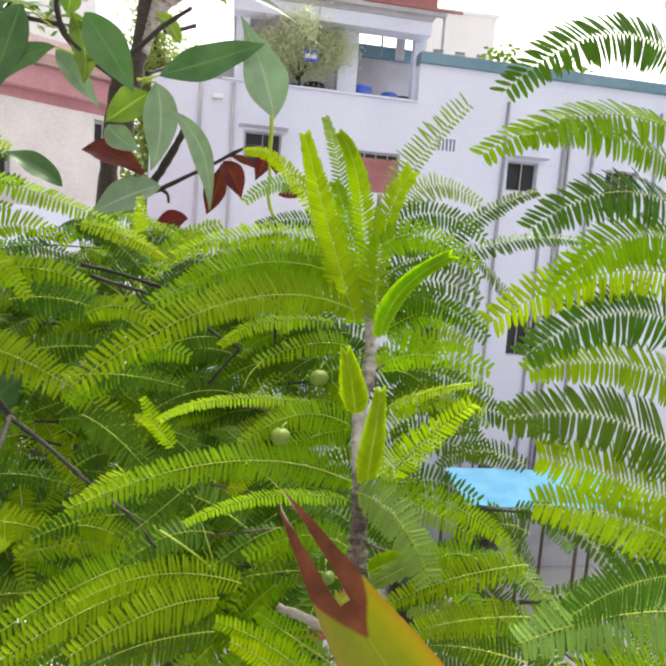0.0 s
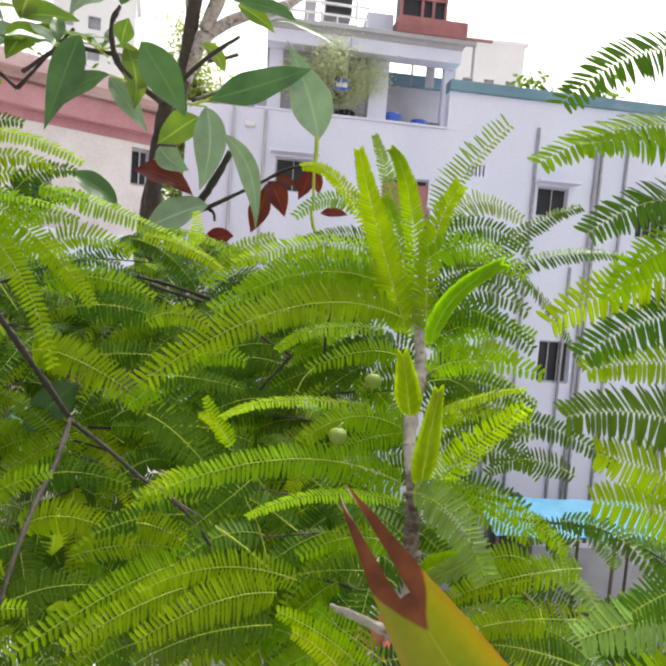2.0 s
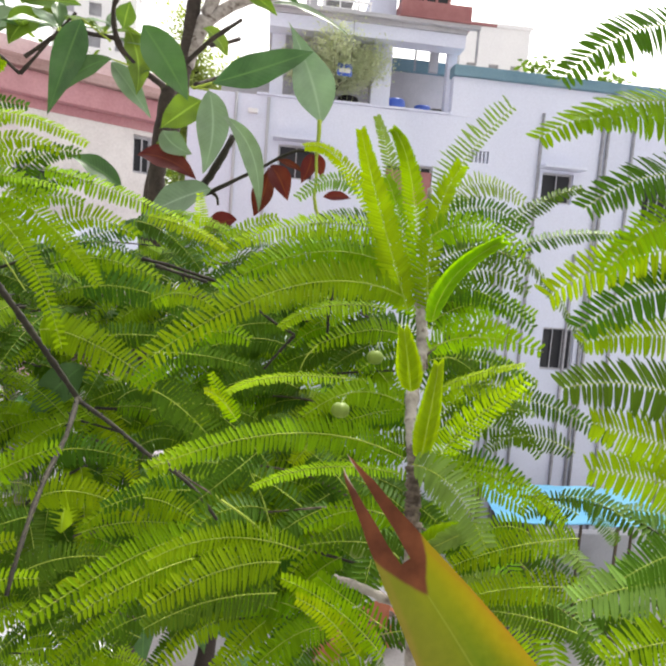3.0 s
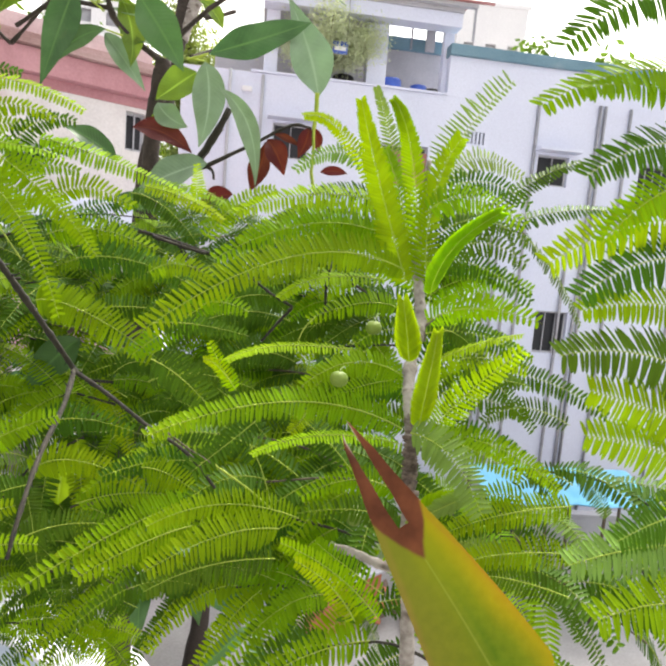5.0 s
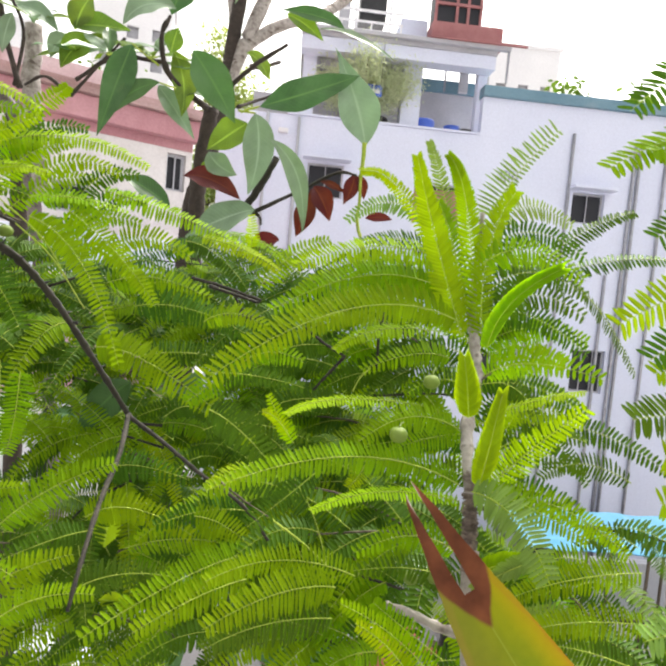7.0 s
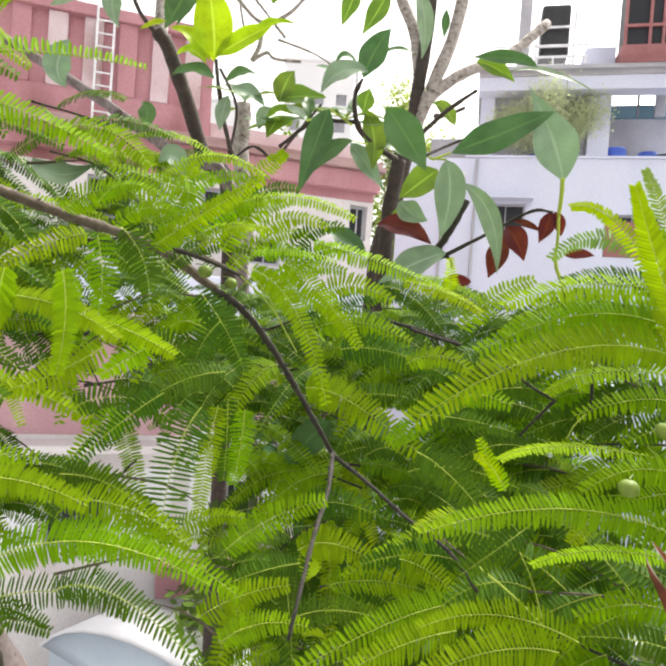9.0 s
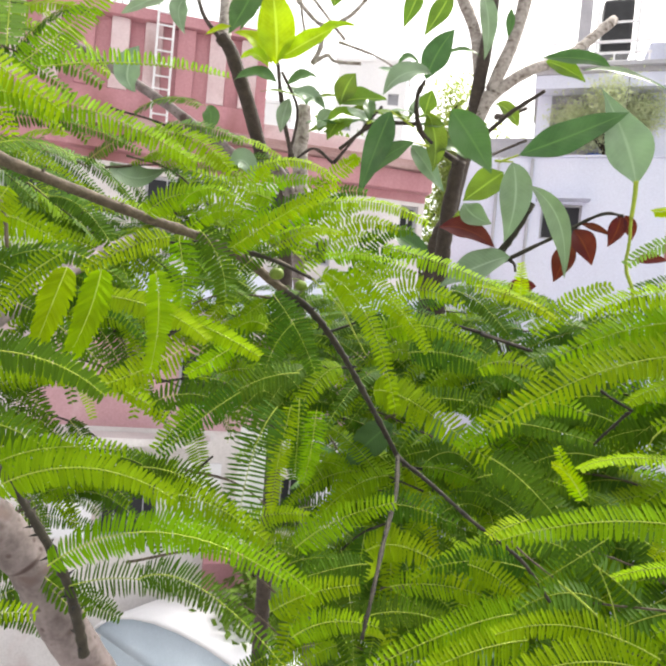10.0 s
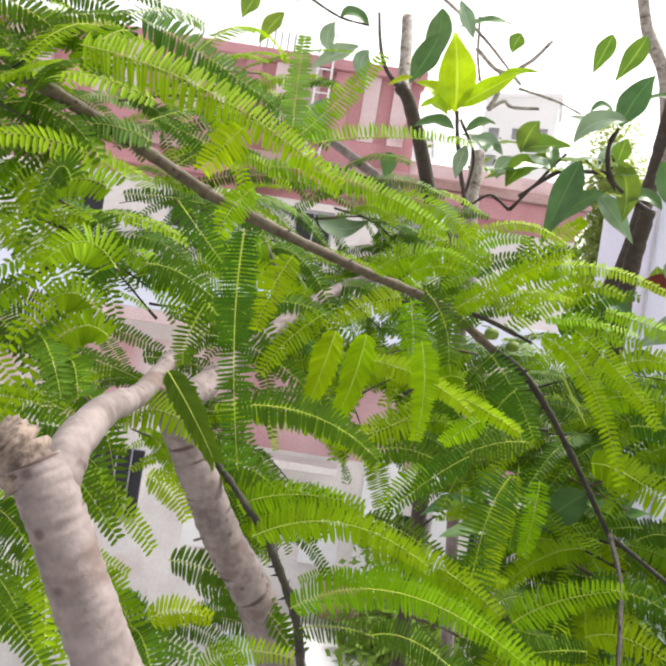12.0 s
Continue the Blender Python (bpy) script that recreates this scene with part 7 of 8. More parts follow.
blade(mango, (-0.326, 1.011, 7.763), (-0.393, 1.003, 7.710), 0.061, (0.05, -0.95, 0.25), MANGO_LIGHT, bow=(0.003, 0.000, 0.003), fold=0.15)
blade(mango, (-0.306, 1.029, 7.617), (-0.426, 1.018, 7.557), 0.069, (0.05, -0.95, 0.60), MANGO_PALE, bow=(0.004, 0.001, 0.008), fold=0.2)
blade(mango, (-0.399, 1.033, 7.714), (-0.344, 1.033, 7.676), 0.045, (0.05, -0.95, 0.25), MANGO_PALE, bow=(-0.006, -0.001, -0.005))
blade(mango, (-0.441, 1.027, 7.668), (-0.333, 1.029, 7.632), 0.047, (0.05, -0.95, 0.50), MANGO_RED, label="dry rust-red leaf", bow=(0.000, 0.001, 0.013))
blade(mango, (-0.276, 1.030, 7.959), (-0.208, 1.030, 7.916), 0.032, (0.05, -0.95, 0.25), MANGO_LIGHT, bow=(0.000, 0.000, 0.005))
blade(mango, (-0.212, 1.011, 7.928), (-0.083, 1.013, 7.884), 0.019, (0.05, -0.95, 0.90), MANGO_PALE, bow=(-0.006, 0.001, 0.014))
blade(mango, (-0.282, 1.010, 7.957), (-0.169, 1.013, 7.930), 0.029, (0.05, -0.95, 0.25), MANGO_DARK, bow=(0.012, 0.001, 0.005))
blade(mango, (-0.206, 1.049, 7.669), (-0.171, 1.045, 7.608), 0.042, (0.05, -0.95, 0.25), MANGO_RED, label="dry rust-red leaf", bow=(0.002, 0.000, 0.004), fold=0.5)
blade(mango, (-0.211, 1.058, 7.667), (-0.231, 1.049, 7.577), 0.041, (0.05, -0.95, 0.25), MANGO_RED, label="dry rust-red leaf", bow=(0.006, 0.001, 0.004), fold=0.5, widest=0.6)
blade(mango, (-0.134, 1.055, 7.697), (-0.150, 1.049, 7.640), 0.030, (0.05, -0.95, 0.25), MANGO_RED, label="dry rust-red leaf", bow=(0.004, 0.000, 0.000), fold=0.5)
blade(mango, (-0.128, 1.055, 7.695), (-0.114, 1.052, 7.652), 0.023, (0.05, -0.95, 0.25), MANGO_RED, label="dry rust-red leaf", bow=(0.002, 0.000, 0.001), fold=0.5)
blade(mango, (-0.195, 1.050, 7.679), (-0.145, 1.051, 7.659), 0.014, (0.05, -0.95, 0.25), MANGO_RED, label="dry rust-red leaf", bow=(-0.000, 0.000, 0.003))
blade(mango, (-0.254, 1.017, 7.565), (-0.313, 1.012, 7.537), 0.037, (0.05, -0.95, 0.25), MANGO_RED, label="dry rust-red leaf", bow=(0.000, 0.001, 0.007))
blade(mango, (-0.107, 1.029, 7.616), (-0.058, 1.031, 7.617), 0.019, (0.05, -0.95, 0.25), MANGO_RED, label="dry rust-red leaf", bow=(0.000, 0.000, 0.003))
# whorls near the pink house
blade(mango, (-1.078, 1.367, 8.187), (-1.113, 1.356, 8.427), 0.112, (0.44, -0.84, 0.25), MANGO_NEW, label="bright yellow-green young leaf", bow=(0.007, 0.004, -0.009), fold=0.2)
blade(mango, (-1.077, 1.368, 8.199), (-0.930, 1.448, 8.316), 0.066, (0.44, -0.84, 0.25), MANGO_NEW, label="bright yellow-green young leaf", bow=(-0.005, -0.003, -0.001), fold=0.25)
blade(mango, (-1.089, 1.361, 8.186), (-1.192, 1.311, 8.266), 0.056, (0.44, -0.84, 0.60), MANGO_NEW, label="bright yellow-green young leaf", bow=(0.002, 0.002, 0.025))
blade(mango, (-1.085, 1.341, 8.169), (-1.157, 1.304, 8.186), 0.046, (0.44, -0.84, 0.60), MANGO_NEW, label="bright yellow-green young leaf", bow=(-0.001, 0.000, 0.024))
blade(mango, (-1.012, 1.462, 8.317), (-0.910, 1.515, 8.343), 0.038, (0.44, -0.84, 0.60), MANGO_NEW, label="bright yellow-green young leaf", bow=(-0.002, -0.001, 0.007))
blade(mango, (-1.201, 1.307, 8.284), (-1.266, 1.272, 8.253), 0.029, (0.44, -0.84, 0.60), MANGO_NEW, label="bright yellow-green young leaf", bow=(0.001, 0.001, 0.005))
blade(mango, (-1.176, 1.380, 8.448), (-1.240, 1.343, 8.287), 0.085, (0.44, -0.84, 0.25), MANGO_DARK, bow=(0.003, 0.001, -0.004), fold=0.2)
blade(mango, (-1.060, 1.352, 8.126), (-1.167, 1.297, 8.125), 0.051, (0.44, -0.84, 0.60), MANGO_DARK, bow=(0.001, 0.001, 0.024))
blade(mango, (-1.032, 1.367, 8.126), (-0.963, 1.403, 8.153), 0.043, (0.44, -0.84, 0.60), MANGO_DARK, bow=(-0.001, 0.000, 0.014))
blade(mango, (-1.013, 1.353, 8.079), (-1.027, 1.342, 7.980), 0.044, (0.44, -0.84, 0.25), MANGO_PALE, bow=(-0.003, -0.002, 0.003))
blade(mango, (-1.006, 1.357, 8.100), (-0.923, 1.398, 8.060), 0.053, (0.44, -0.84, 0.50), MANGO_PALE, bow=(0.002, 0.001, 0.012))
blade(mango, (-0.834, 1.320, 8.033), (-0.805, 1.338, 8.121), 0.062, (0.44, -0.84, 0.25), MANGO_LIGHT, bow=(-0.004, -0.002, 0.005))
blade(mango, (-0.840, 1.317, 8.041), (-0.728, 1.375, 8.059), 0.064, (0.44, -0.84, 0.40), MANGO_LIGHT, bow=(-0.003, -0.001, 0.005))
blade(mango, (-0.792, 1.341, 8.022), (-0.856, 1.306, 7.940), 0.064, (0.44, -0.84, 0.25), MANGO_LIGHT, bow=(-0.007, -0.003, 0.012))
blade(mango, (-0.823, 1.336, 8.025), (-0.734, 1.383, 8.023), 0.038, (0.44, -0.84, 0.60), MANGO_LIGHT, bow=(-0.000, -0.000, 0.003))
blade(mango, (-0.867, 1.359, 8.031), (-0.902, 1.339, 7.973), 0.048, (0.44, -0.84, 0.25), MANGO_PALE, bow=(-0.006, -0.003, 0.009))
blade(mango, (-0.634, 1.196, 7.959), (-0.683, 1.165, 7.760), 0.064, (0.58, -0.76, 0.25), MANGO_DARK, stalk=(-0.584, 1.221, 7.927), bow=(0.004, 0.003, 0.022), fold=0.3)
blade(mango, (-0.581, 1.221, 7.892), (-0.670, 1.173, 7.800), 0.046, (0.44, -0.84, 0.40), MANGO_DARK, stalk=(-0.550, 1.237, 7.887), bow=(-0.004, -0.002, 0.013))
blade(mango, (-0.588, 1.279, 8.059), (-0.538, 1.308, 8.183), 0.066, (0.44, -0.84, 0.25), MANGO_DARK, bow=(-0.007, -0.003, 0.001), fold=0.2)
blade(mango, (-0.565, 1.246, 8.057), (-0.657, 1.196, 7.999), 0.060, (0.44, -0.84, 0.50), MANGO_PALE, bow=(-0.009, -0.004, 0.021))
blade(mango, (-0.682, 1.208, 8.067), (-0.607, 1.247, 8.062), 0.022, (0.44, -0.84, 0.80), MANGO_PALE, bow=(-0.002, -0.001, -0.002))
blade(mango, (-0.576, 1.260, 7.968), (-0.566, 1.267, 8.027), 0.043, (0.44, -0.84, 0.25), MANGO_LIGHT, bow=(-0.001, -0.000, 0.001))
blade(mango, (-0.587, 1.300, 7.991), (-0.562, 1.309, 7.848), 0.059, (0.44, -0.84, 0.25), MANGO_LIGHT, bow=(0.012, 0.006, 0.005))
blade(mango, (-0.623, 1.313, 7.916), (-0.543, 1.351, 7.809), 0.054, (0.44, -0.84, 0.25), MANGO_PALE, bow=(-0.007, -0.003, 0.012))
blade(mango, (-0.607, 1.270, 8.094), (-0.649, 1.248, 8.089), 0.026, (0.44, -0.84, 0.70), MANGO_DARK, bow=(-0.003, -0.001, 0.015))
blade(mango, (-0.567, 1.314, 8.127), (-0.486, 1.356, 8.133), 0.022, (0.44, -0.84, 0.80), MANGO_DARK, bow=(0.003, 0.002, 0.014))
blade(mango, (-0.695, 1.458, 8.381), (-0.726, 1.439, 8.275), 0.050, (0.44, -0.84, 0.25), MANGO_LIGHT, bow=(0.002, 0.001, 0.005))
blade(mango, (-0.621, 1.496, 8.382), (-0.675, 1.465, 8.258), 0.057, (0.44, -0.84, 0.25), MANGO_LIGHT, bow=(0.005, 0.003, 0.003))
blade(mango, (-0.557, 1.530, 8.412), (-0.526, 1.540, 8.208), 0.050, (0.44, -0.84, 0.25), MANGO_PALE, bow=(0.016, 0.008, 0.002))
blade(mango, (-0.449, 1.470, 8.297), (-0.450, 1.467, 8.221), 0.024, (0.44, -0.84, 0.25), MANGO_DARK, bow=(-0.000, -0.000, -0.000))
blade(mango, (-0.491, 1.346, 7.885), (-0.559, 1.311, 7.892), 0.045, (0.44, -0.84, 0.60), MANGO_DARK, bow=(-0.004, -0.002, 0.024))
blade(mango, (-0.544, 1.322, 7.967), (-0.602, 1.291, 7.961), 0.026, (0.44, -0.84, 0.80), MANGO_PALE, bow=(0.003, 0.001, -0.006))
blade(mango, (-0.407, 1.483, 8.000), (-0.465, 1.455, 8.053), 0.043, (0.44, -0.84, 0.25), MANGO_LIGHT, bow=(0.001, 0.001, 0.014))
blade(mango, (-0.399, 0.770, 7.331), (-0.459, 0.737, 7.255), 0.049, (0.44, -0.84, 0.25), MANGO_DARK, bow=(0.002, 0.001, 0.010), fold=0.3)
blade(mango, (-0.394, 0.723, 7.174), (-0.399, 0.719, 7.112), 0.037, (0.44, -0.84, 0.25), MANGO_NEW, label="yellowing leaf", bow=(-0.001, -0.000, -0.005))
blade(mango, (-0.383, 0.680, 7.062), (-0.350, 0.697, 7.050), 0.026, (0.44, -0.84, 0.25), MANGO_NEW, label="yellowing leaf", bow=(-0.001, -0.000, 0.001))
blade(mango, (-0.406, 0.886, 7.591), (-0.472, 0.853, 7.630), 0.039, (0.44, -0.84, 0.50), MANGO_DARK, bow=(-0.000, -0.000, 0.005))
blade(mango, (-0.407, 0.884, 7.534), (-0.353, 0.912, 7.524), 0.032, (0.44, -0.84, 0.50), MANGO_DARK, bow=(-0.002, -0.001, 0.001))
blade(mango, (-0.660, 0.668, 7.696), (-0.624, 0.686, 7.677), 0.039, (0.44, -0.84, 0.50), MANGO_PALE, bow=(0.001, 0.001, 0.018))
blade(mango, (-0.414, 1.132, 7.665), (-0.434, 1.123, 7.719), 0.048, (0.44, -0.84, 0.25), MANGO_LIGHT, bow=(-0.004, -0.002, -0.003))
# tufts above the old house
blade(mango, (-1.409, 1.316, 8.488), (-1.483, 1.253, 8.493), 0.053, (0.61, -0.73, 0.50), MANGO_DARK, bow=(-0.009, -0.007, 0.029))
blade(mango, (-1.241, 1.457, 8.577), (-1.270, 1.432, 8.338), 0.081, (0.61, -0.73, 0.25), MANGO_DARK, bow=(0.016, 0.013, 0.024))
blade(mango, (-1.493, 1.246, 8.484), (-1.485, 1.252, 8.376), 0.051, (0.61, -0.73, 0.25), MANGO_PALE, bow=(-0.018, -0.015, -0.004))
blade(mango, (-1.427, 1.301, 8.416), (-1.537, 1.209, 8.324), 0.069, (0.61, -0.73, 0.40), MANGO_PALE, bow=(0.002, 0.001, 0.007))
blade(mango, (-1.543, 1.073, 8.434), (-1.591, 1.034, 8.333), 0.057, (0.61, -0.73, 0.25), MANGO_LIGHT, bow=(-0.001, -0.001, 0.006))
blade(mango, (-1.609, 1.018, 8.486), (-1.639, 0.993, 8.401), 0.064, (0.61, -0.73, 0.25), MANGO_LIGHT, bow=(-0.000, 0.000, 0.000))
blade(mango, (-1.107, 1.699, 8.615), (-1.247, 1.582, 8.579), 0.049, (0.61, -0.73, 0.80), MANGO_DARK, bow=(0.003, 0.003, 0.019))
blade(mango, (-1.082, 1.720, 8.591), (-1.101, 1.704, 8.522), 0.057, (0.61, -0.73, 0.25), MANGO_LIGHT, bow=(-0.003, -0.003, 0.003))
blade(mango, (-1.432, 1.362, 8.431), (-1.429, 1.364, 8.319), 0.060, (0.61, -0.73, 0.25), MANGO_PALE, bow=(-0.017, -0.015, 0.011))
blade(mango, (-1.225, 1.535, 8.643), (-1.178, 1.574, 8.525), 0.054, (0.61, -0.73, 0.25), MANGO_PALE, bow=(0.001, 0.001, -0.007))
blade(mango, (-1.345, 1.108, 8.161), (-1.345, 1.109, 8.038), 0.072, (0.61, -0.73, 0.25), MANGO_PALE, bow=(-0.019, -0.016, -0.016))
blade(mango, (-1.194, 1.235, 7.958), (-1.203, 1.228, 8.030), 0.049, (0.61, -0.73, 0.25), MANGO_DARK, bow=(0.008, 0.006, 0.014))
blade(mango, (-0.812, 0.578, 7.682), (-0.749, 0.630, 7.684), 0.045, (0.61, -0.73, 0.50), MANGO_PALE, bow=(-0.003, -0.002, -0.019))
tube("branch", [(-0.382, 1.051, 7.564), (-0.345, 1.056, 7.599), (-0.314, 1.059, 7.615)], 0.0039, 0.0031, BARK_BLACK, mango, "", 7, 5, 0.12, 7, 0.3, rng=rng)
tube("branch", [(-0.337, 1.078, 7.622), (-0.313, 1.084, 7.667), (-0.286, 1.090, 7.724)], 0.0079, 0.0063, BARK_BLACK, mango, "black bare twig", 7, 5, 0.12, 7, 0.3, rng=rng)
tube("branch", [(-0.319, 1.058, 7.613), (-0.232, 1.057, 7.660), (-0.165, 1.053, 7.696), (-0.130, 1.055, 7.694)], 0.0035, 0.0023, BARK_BLACK, mango, "black bare twig", 7, 5, 0.12, 7, 0.3, rng=rng)
tube("branch", [(-0.307, 1.070, 7.623), (-0.278, 1.063, 7.639), (-0.249, 1.065, 7.653)], 0.0023, 0.0015, BARK_BLACK, mango, "", 7, 5, 0.12, 7, 0.3, rng=rng)
tube("branch", [(-0.315, 1.059, 7.615), (-0.303, 1.059, 7.608), (-0.299, 1.058, 7.593)], 0.0031, 0.0023, BARK_BLACK, mango, "", 7, 5, 0.12, 7, 0.3, rng=rng)
tube("branch", [(-0.458, 1.299, 7.912), (-0.365, 1.205, 7.939), (-0.288, 1.108, 7.937)], 0.0056, 0.0031, BARK_MANGO, mango, "", 7, 5, 0.12, 7, 0.3, rng=rng)
tube("branch", [(-0.525, 1.374, 7.889), (-0.575, 1.304, 7.918), (-0.595, 1.272, 7.954), (-0.603, 1.270, 8.014), (-0.590, 1.277, 8.055)], 0.0073, 0.0040, BARK_MANGO, mango, "", 7, 5, 0.12, 7, 0.3, rng=rng)
tube("branch", [(-0.594, 1.272, 7.952), (-0.642, 1.270, 7.957), (-0.713, 1.279, 7.963), (-0.810, 1.295, 7.912)], 0.0050, 0.0043, BARK_MANGO, mango, "", 7, 5, 0.12, 7, 0.3, rng=rng)
tube("branch", [(-0.860, 1.359, 7.894), (-0.797, 1.359, 7.964), (-0.732, 1.361, 8.037)], 0.0042, 0.0028, BARK_MANGO, mango, "", 7, 5, 0.12, 7, 0.3, rng=rng)
tube("branch", [(-0.989, 1.360, 7.907), (-1.022, 1.357, 8.001), (-1.049, 1.357, 8.104), (-1.067, 1.361, 8.185)], 0.0071, 0.0048, BARK_MANGO, mango, "", 7, 5, 0.12, 7, 0.3, rng=rng)
tube("branch", [(-1.000, 1.355, 7.910), (-1.002, 1.380, 8.055), (-1.055, 1.367, 8.162)], 0.0047, 0.0036, BARK_MANGO, mango, "", 7, 5, 0.12, 7, 0.3, rng=rng)
tube("branch", [(-0.860, 1.359, 7.894), (-0.909, 1.335, 7.929), (-0.947, 1.314, 7.900)], 0.0042, 0.0028, BARK_MANGO, mango, "", 7, 5, 0.12, 7, 0.3, rng=rng)
tube("branch", [(-0.972, 1.538, 8.312), (-0.834, 1.495, 8.238), (-0.736, 1.430, 8.164)], 0.0039, 0.0023, BARK_PALE, mango, "", 7, 5, 0.12, 7, 0.3, rng=rng)
tube("branch", [(-1.154, 1.562, 8.481), (-1.074, 1.601, 8.407), (-1.005, 1.638, 8.441), (-0.951, 1.668, 8.515)], 0.0068, 0.0054, BARK_PALE, mango, "", 7, 5, 0.12, 7, 0.3, rng=rng)
tube("branch", [(-1.093, 1.587, 8.283), (-1.054, 1.609, 8.314), (-1.028, 1.621, 8.296), (-0.955, 1.659, 8.296)], 0.0068, 0.0041, BARK_PALE, mango, "", 7, 5, 0.12, 7, 0.3, rng=rng)
tube("branch", [(-1.074, 1.601, 8.407), (-1.074, 1.599, 8.339), (-1.093, 1.587, 8.283)], 0.0068, 0.0068, BARK_PALE, mango, "", 7, 5, 0.12, 7, 0.3, rng=rng)
tube("branch", [(-0.461, 1.407, 7.906), (-0.431, 1.469, 7.943), (-0.386, 1.493, 7.969)], 0.0042, 0.0032, BARK_MANGO, mango, "", 7, 5, 0.12, 7, 0.3, rng=rng)
tube("branch", [(-0.556, 1.861, 8.166), (-0.498, 1.778, 8.139), (-0.454, 1.801, 8.163)], 0.0081, 0.0051, BARK_MANGO, mango, "", 7, 5, 0.12, 7, 0.3, rng=rng)
tube("branch", [(-1.360, 1.618, 8.735), (-1.228, 1.728, 8.610), (-1.112, 1.825, 8.467)], 0.0060, 0.0045, BARK_PALE, mango, "", 7, 5, 0.12, 7, 0.3, rng=rng)
tube("branch", [(-1.248, 1.711, 8.682), (-1.238, 1.720, 8.548), (-1.222, 1.733, 8.460)], 0.0045, 0.0045, BARK_PALE, mango, "", 7, 5, 0.12, 7, 0.3, rng=rng)
tube("branch", [(-1.594, 1.161, 8.533), (-1.575, 1.177, 8.550), (-1.484, 1.253, 8.500), (-1.409, 1.316, 8.488)], 0.0041, 0.0027, BARK_MANGO, mango, "", 7, 5, 0.12, 7, 0.3, rng=rng)
whorl(mango, (-0.740, 1.311, 7.975), (0.1, -0.5, 0.8), 5, 0.12, 0.036, (MANGO_PALE, MANGO_LIGHT, MANGO_DARK), 1)
whorl(mango, (-0.844, 1.347, 7.985), (0.1, -0.5, 0.8), 5, 0.12, 0.036, (MANGO_PALE, MANGO_LIGHT, MANGO_DARK), 2)
whorl(mango, (-0.625, 1.280, 7.964), (0.1, -0.5, 0.8), 5, 0.12, 0.036, (MANGO_PALE, MANGO_LIGHT, MANGO_DARK), 3)
whorl(mango, (-0.983, 1.391, 8.081), (0.1, -0.5, 0.8), 5, 0.12, 0.036, (MANGO_PALE, MANGO_LIGHT, MANGO_DARK), 4)
# lower tufts, dark leaves added so gaps between the fronds look shaded
tufts = random.Random(21)
for k in range(22):
    u, v = (k % 6 + tufts.random()) / 6, (k // 6 + tufts.random()) / 4
    p0, p1, p2, p3 = vec((-1.006, 1.716, 7.191)), vec((0.049, 1.469, 7.366)), vec((-0.699, 1.331, 6.461)), vec((0.087, 1.136, 6.712))
    whorl(mango, tuple(p0.lerp(p1, u).lerp(p2.lerp(p3, u), v)), (0, -0.6, 0.7), 6, 0.17, 0.052, (MANGO_DARK,), 30 + k)

# ---- the yellowing leaf close by ----
sapling = anchor("broadleaf_shoot", (0.10, 0.42, 0), "tall slender shoot ending in a yellow-green leaf with withered brown tip", "plant")
tube("stem", [(0.10, 0.42, 0), (0.12, 0.40, 4), (0.13, 0.36, 6.6), (0.136, 0.315, 7.153)], 0.012, 0.004, BARK_TWIG, sapling, "", 8, 8, 0.05, rng=rng)
YL, nt, p, out = nodes_of("yellowing_leaf")
at_ = nt.nodes.new("ShaderNodeAttribute")
at_.attribute_name = "leaf_at"
sp = nt.nodes.new("ShaderNodeSeparateXYZ")
nt.links.new(at_.outputs["Vector"], sp.inputs[0])
ab = nt.nodes.new("ShaderNodeMath")
ab.operation = "ABSOLUTE"
nt.links.new(sp.outputs[0], ab.inputs[0])
ny = noise_node(nt, 28.0, 4.0)
spread = nt.nodes.new("ShaderNodeMath")
spread.operation = "MULTIPLY_ADD"
spread.inputs[1].default_value, spread.inputs[2].default_value = 0.46, 0.28
nt.links.new(sp.outputs[1], spread.inputs[0])
across = nt.nodes.new("ShaderNodeMath")
across.operation = "MULTIPLY"
nt.links.new(sp.outputs[0], across.inputs[0])
nt.links.new(spread.outputs[0], across.inputs[1])
shade = nt.nodes.new("ShaderNodeMath")
shade.operation = "MULTIPLY_ADD"
shade.inputs[1].default_value = 0.16
nt.links.new(ny.outputs[0], shade.inputs[0])
nt.links.new(across.outputs[0], shade.inputs[2])
centre = nt.nodes.new("ShaderNodeMath")
centre.operation = "ADD"
centre.inputs[1].default_value = 0.42
nt.links.new(shade.outputs[0], centre.inputs[0])
cy = ramp(nt, centre.outputs[0], [(0.02, (0.25, 0.16, 0.035)), (0.08, (0.17, 0.17, 0.016)), (0.42, (0.150, 0.180, 0.008)), (0.58, (0.080, 0.142, 0.004)), (0.72, (0.120, 0.160, 0.003)), (0.88, (0.27, 0.22, 0.002)), (0.97, (0.33, 0.20, 0.004)), (1.0, (0.36, 0.12, 0.012))])
fine = noise_node(nt, 160.0, 4.0)
cy = mixed(nt, 0.14, cy, ramp(nt, fine.outputs[0], [(0.3, (0.05, 0.09, 0.004)), (0.7, (0.28, 0.30, 0.02))]))
cy = mixed(nt, ramp(nt, sp.outputs[1], [(0.40, (0, 0, 0)), (0.68, (0.6, 0.6, 0.6))]), cy, ramp(nt, centre.outputs[0], [(0.30, (0.175, 0.195, 0.012)), (0.62, (0.29, 0.28, 0.004))]))
rib = ramp(nt, ab.outputs[0], [(0.008, (0.3, 0.3, 0.3)), (0.030, (0, 0, 0))])
cy = mixed(nt, rib, cy, (0.30, 0.34, 0.06))
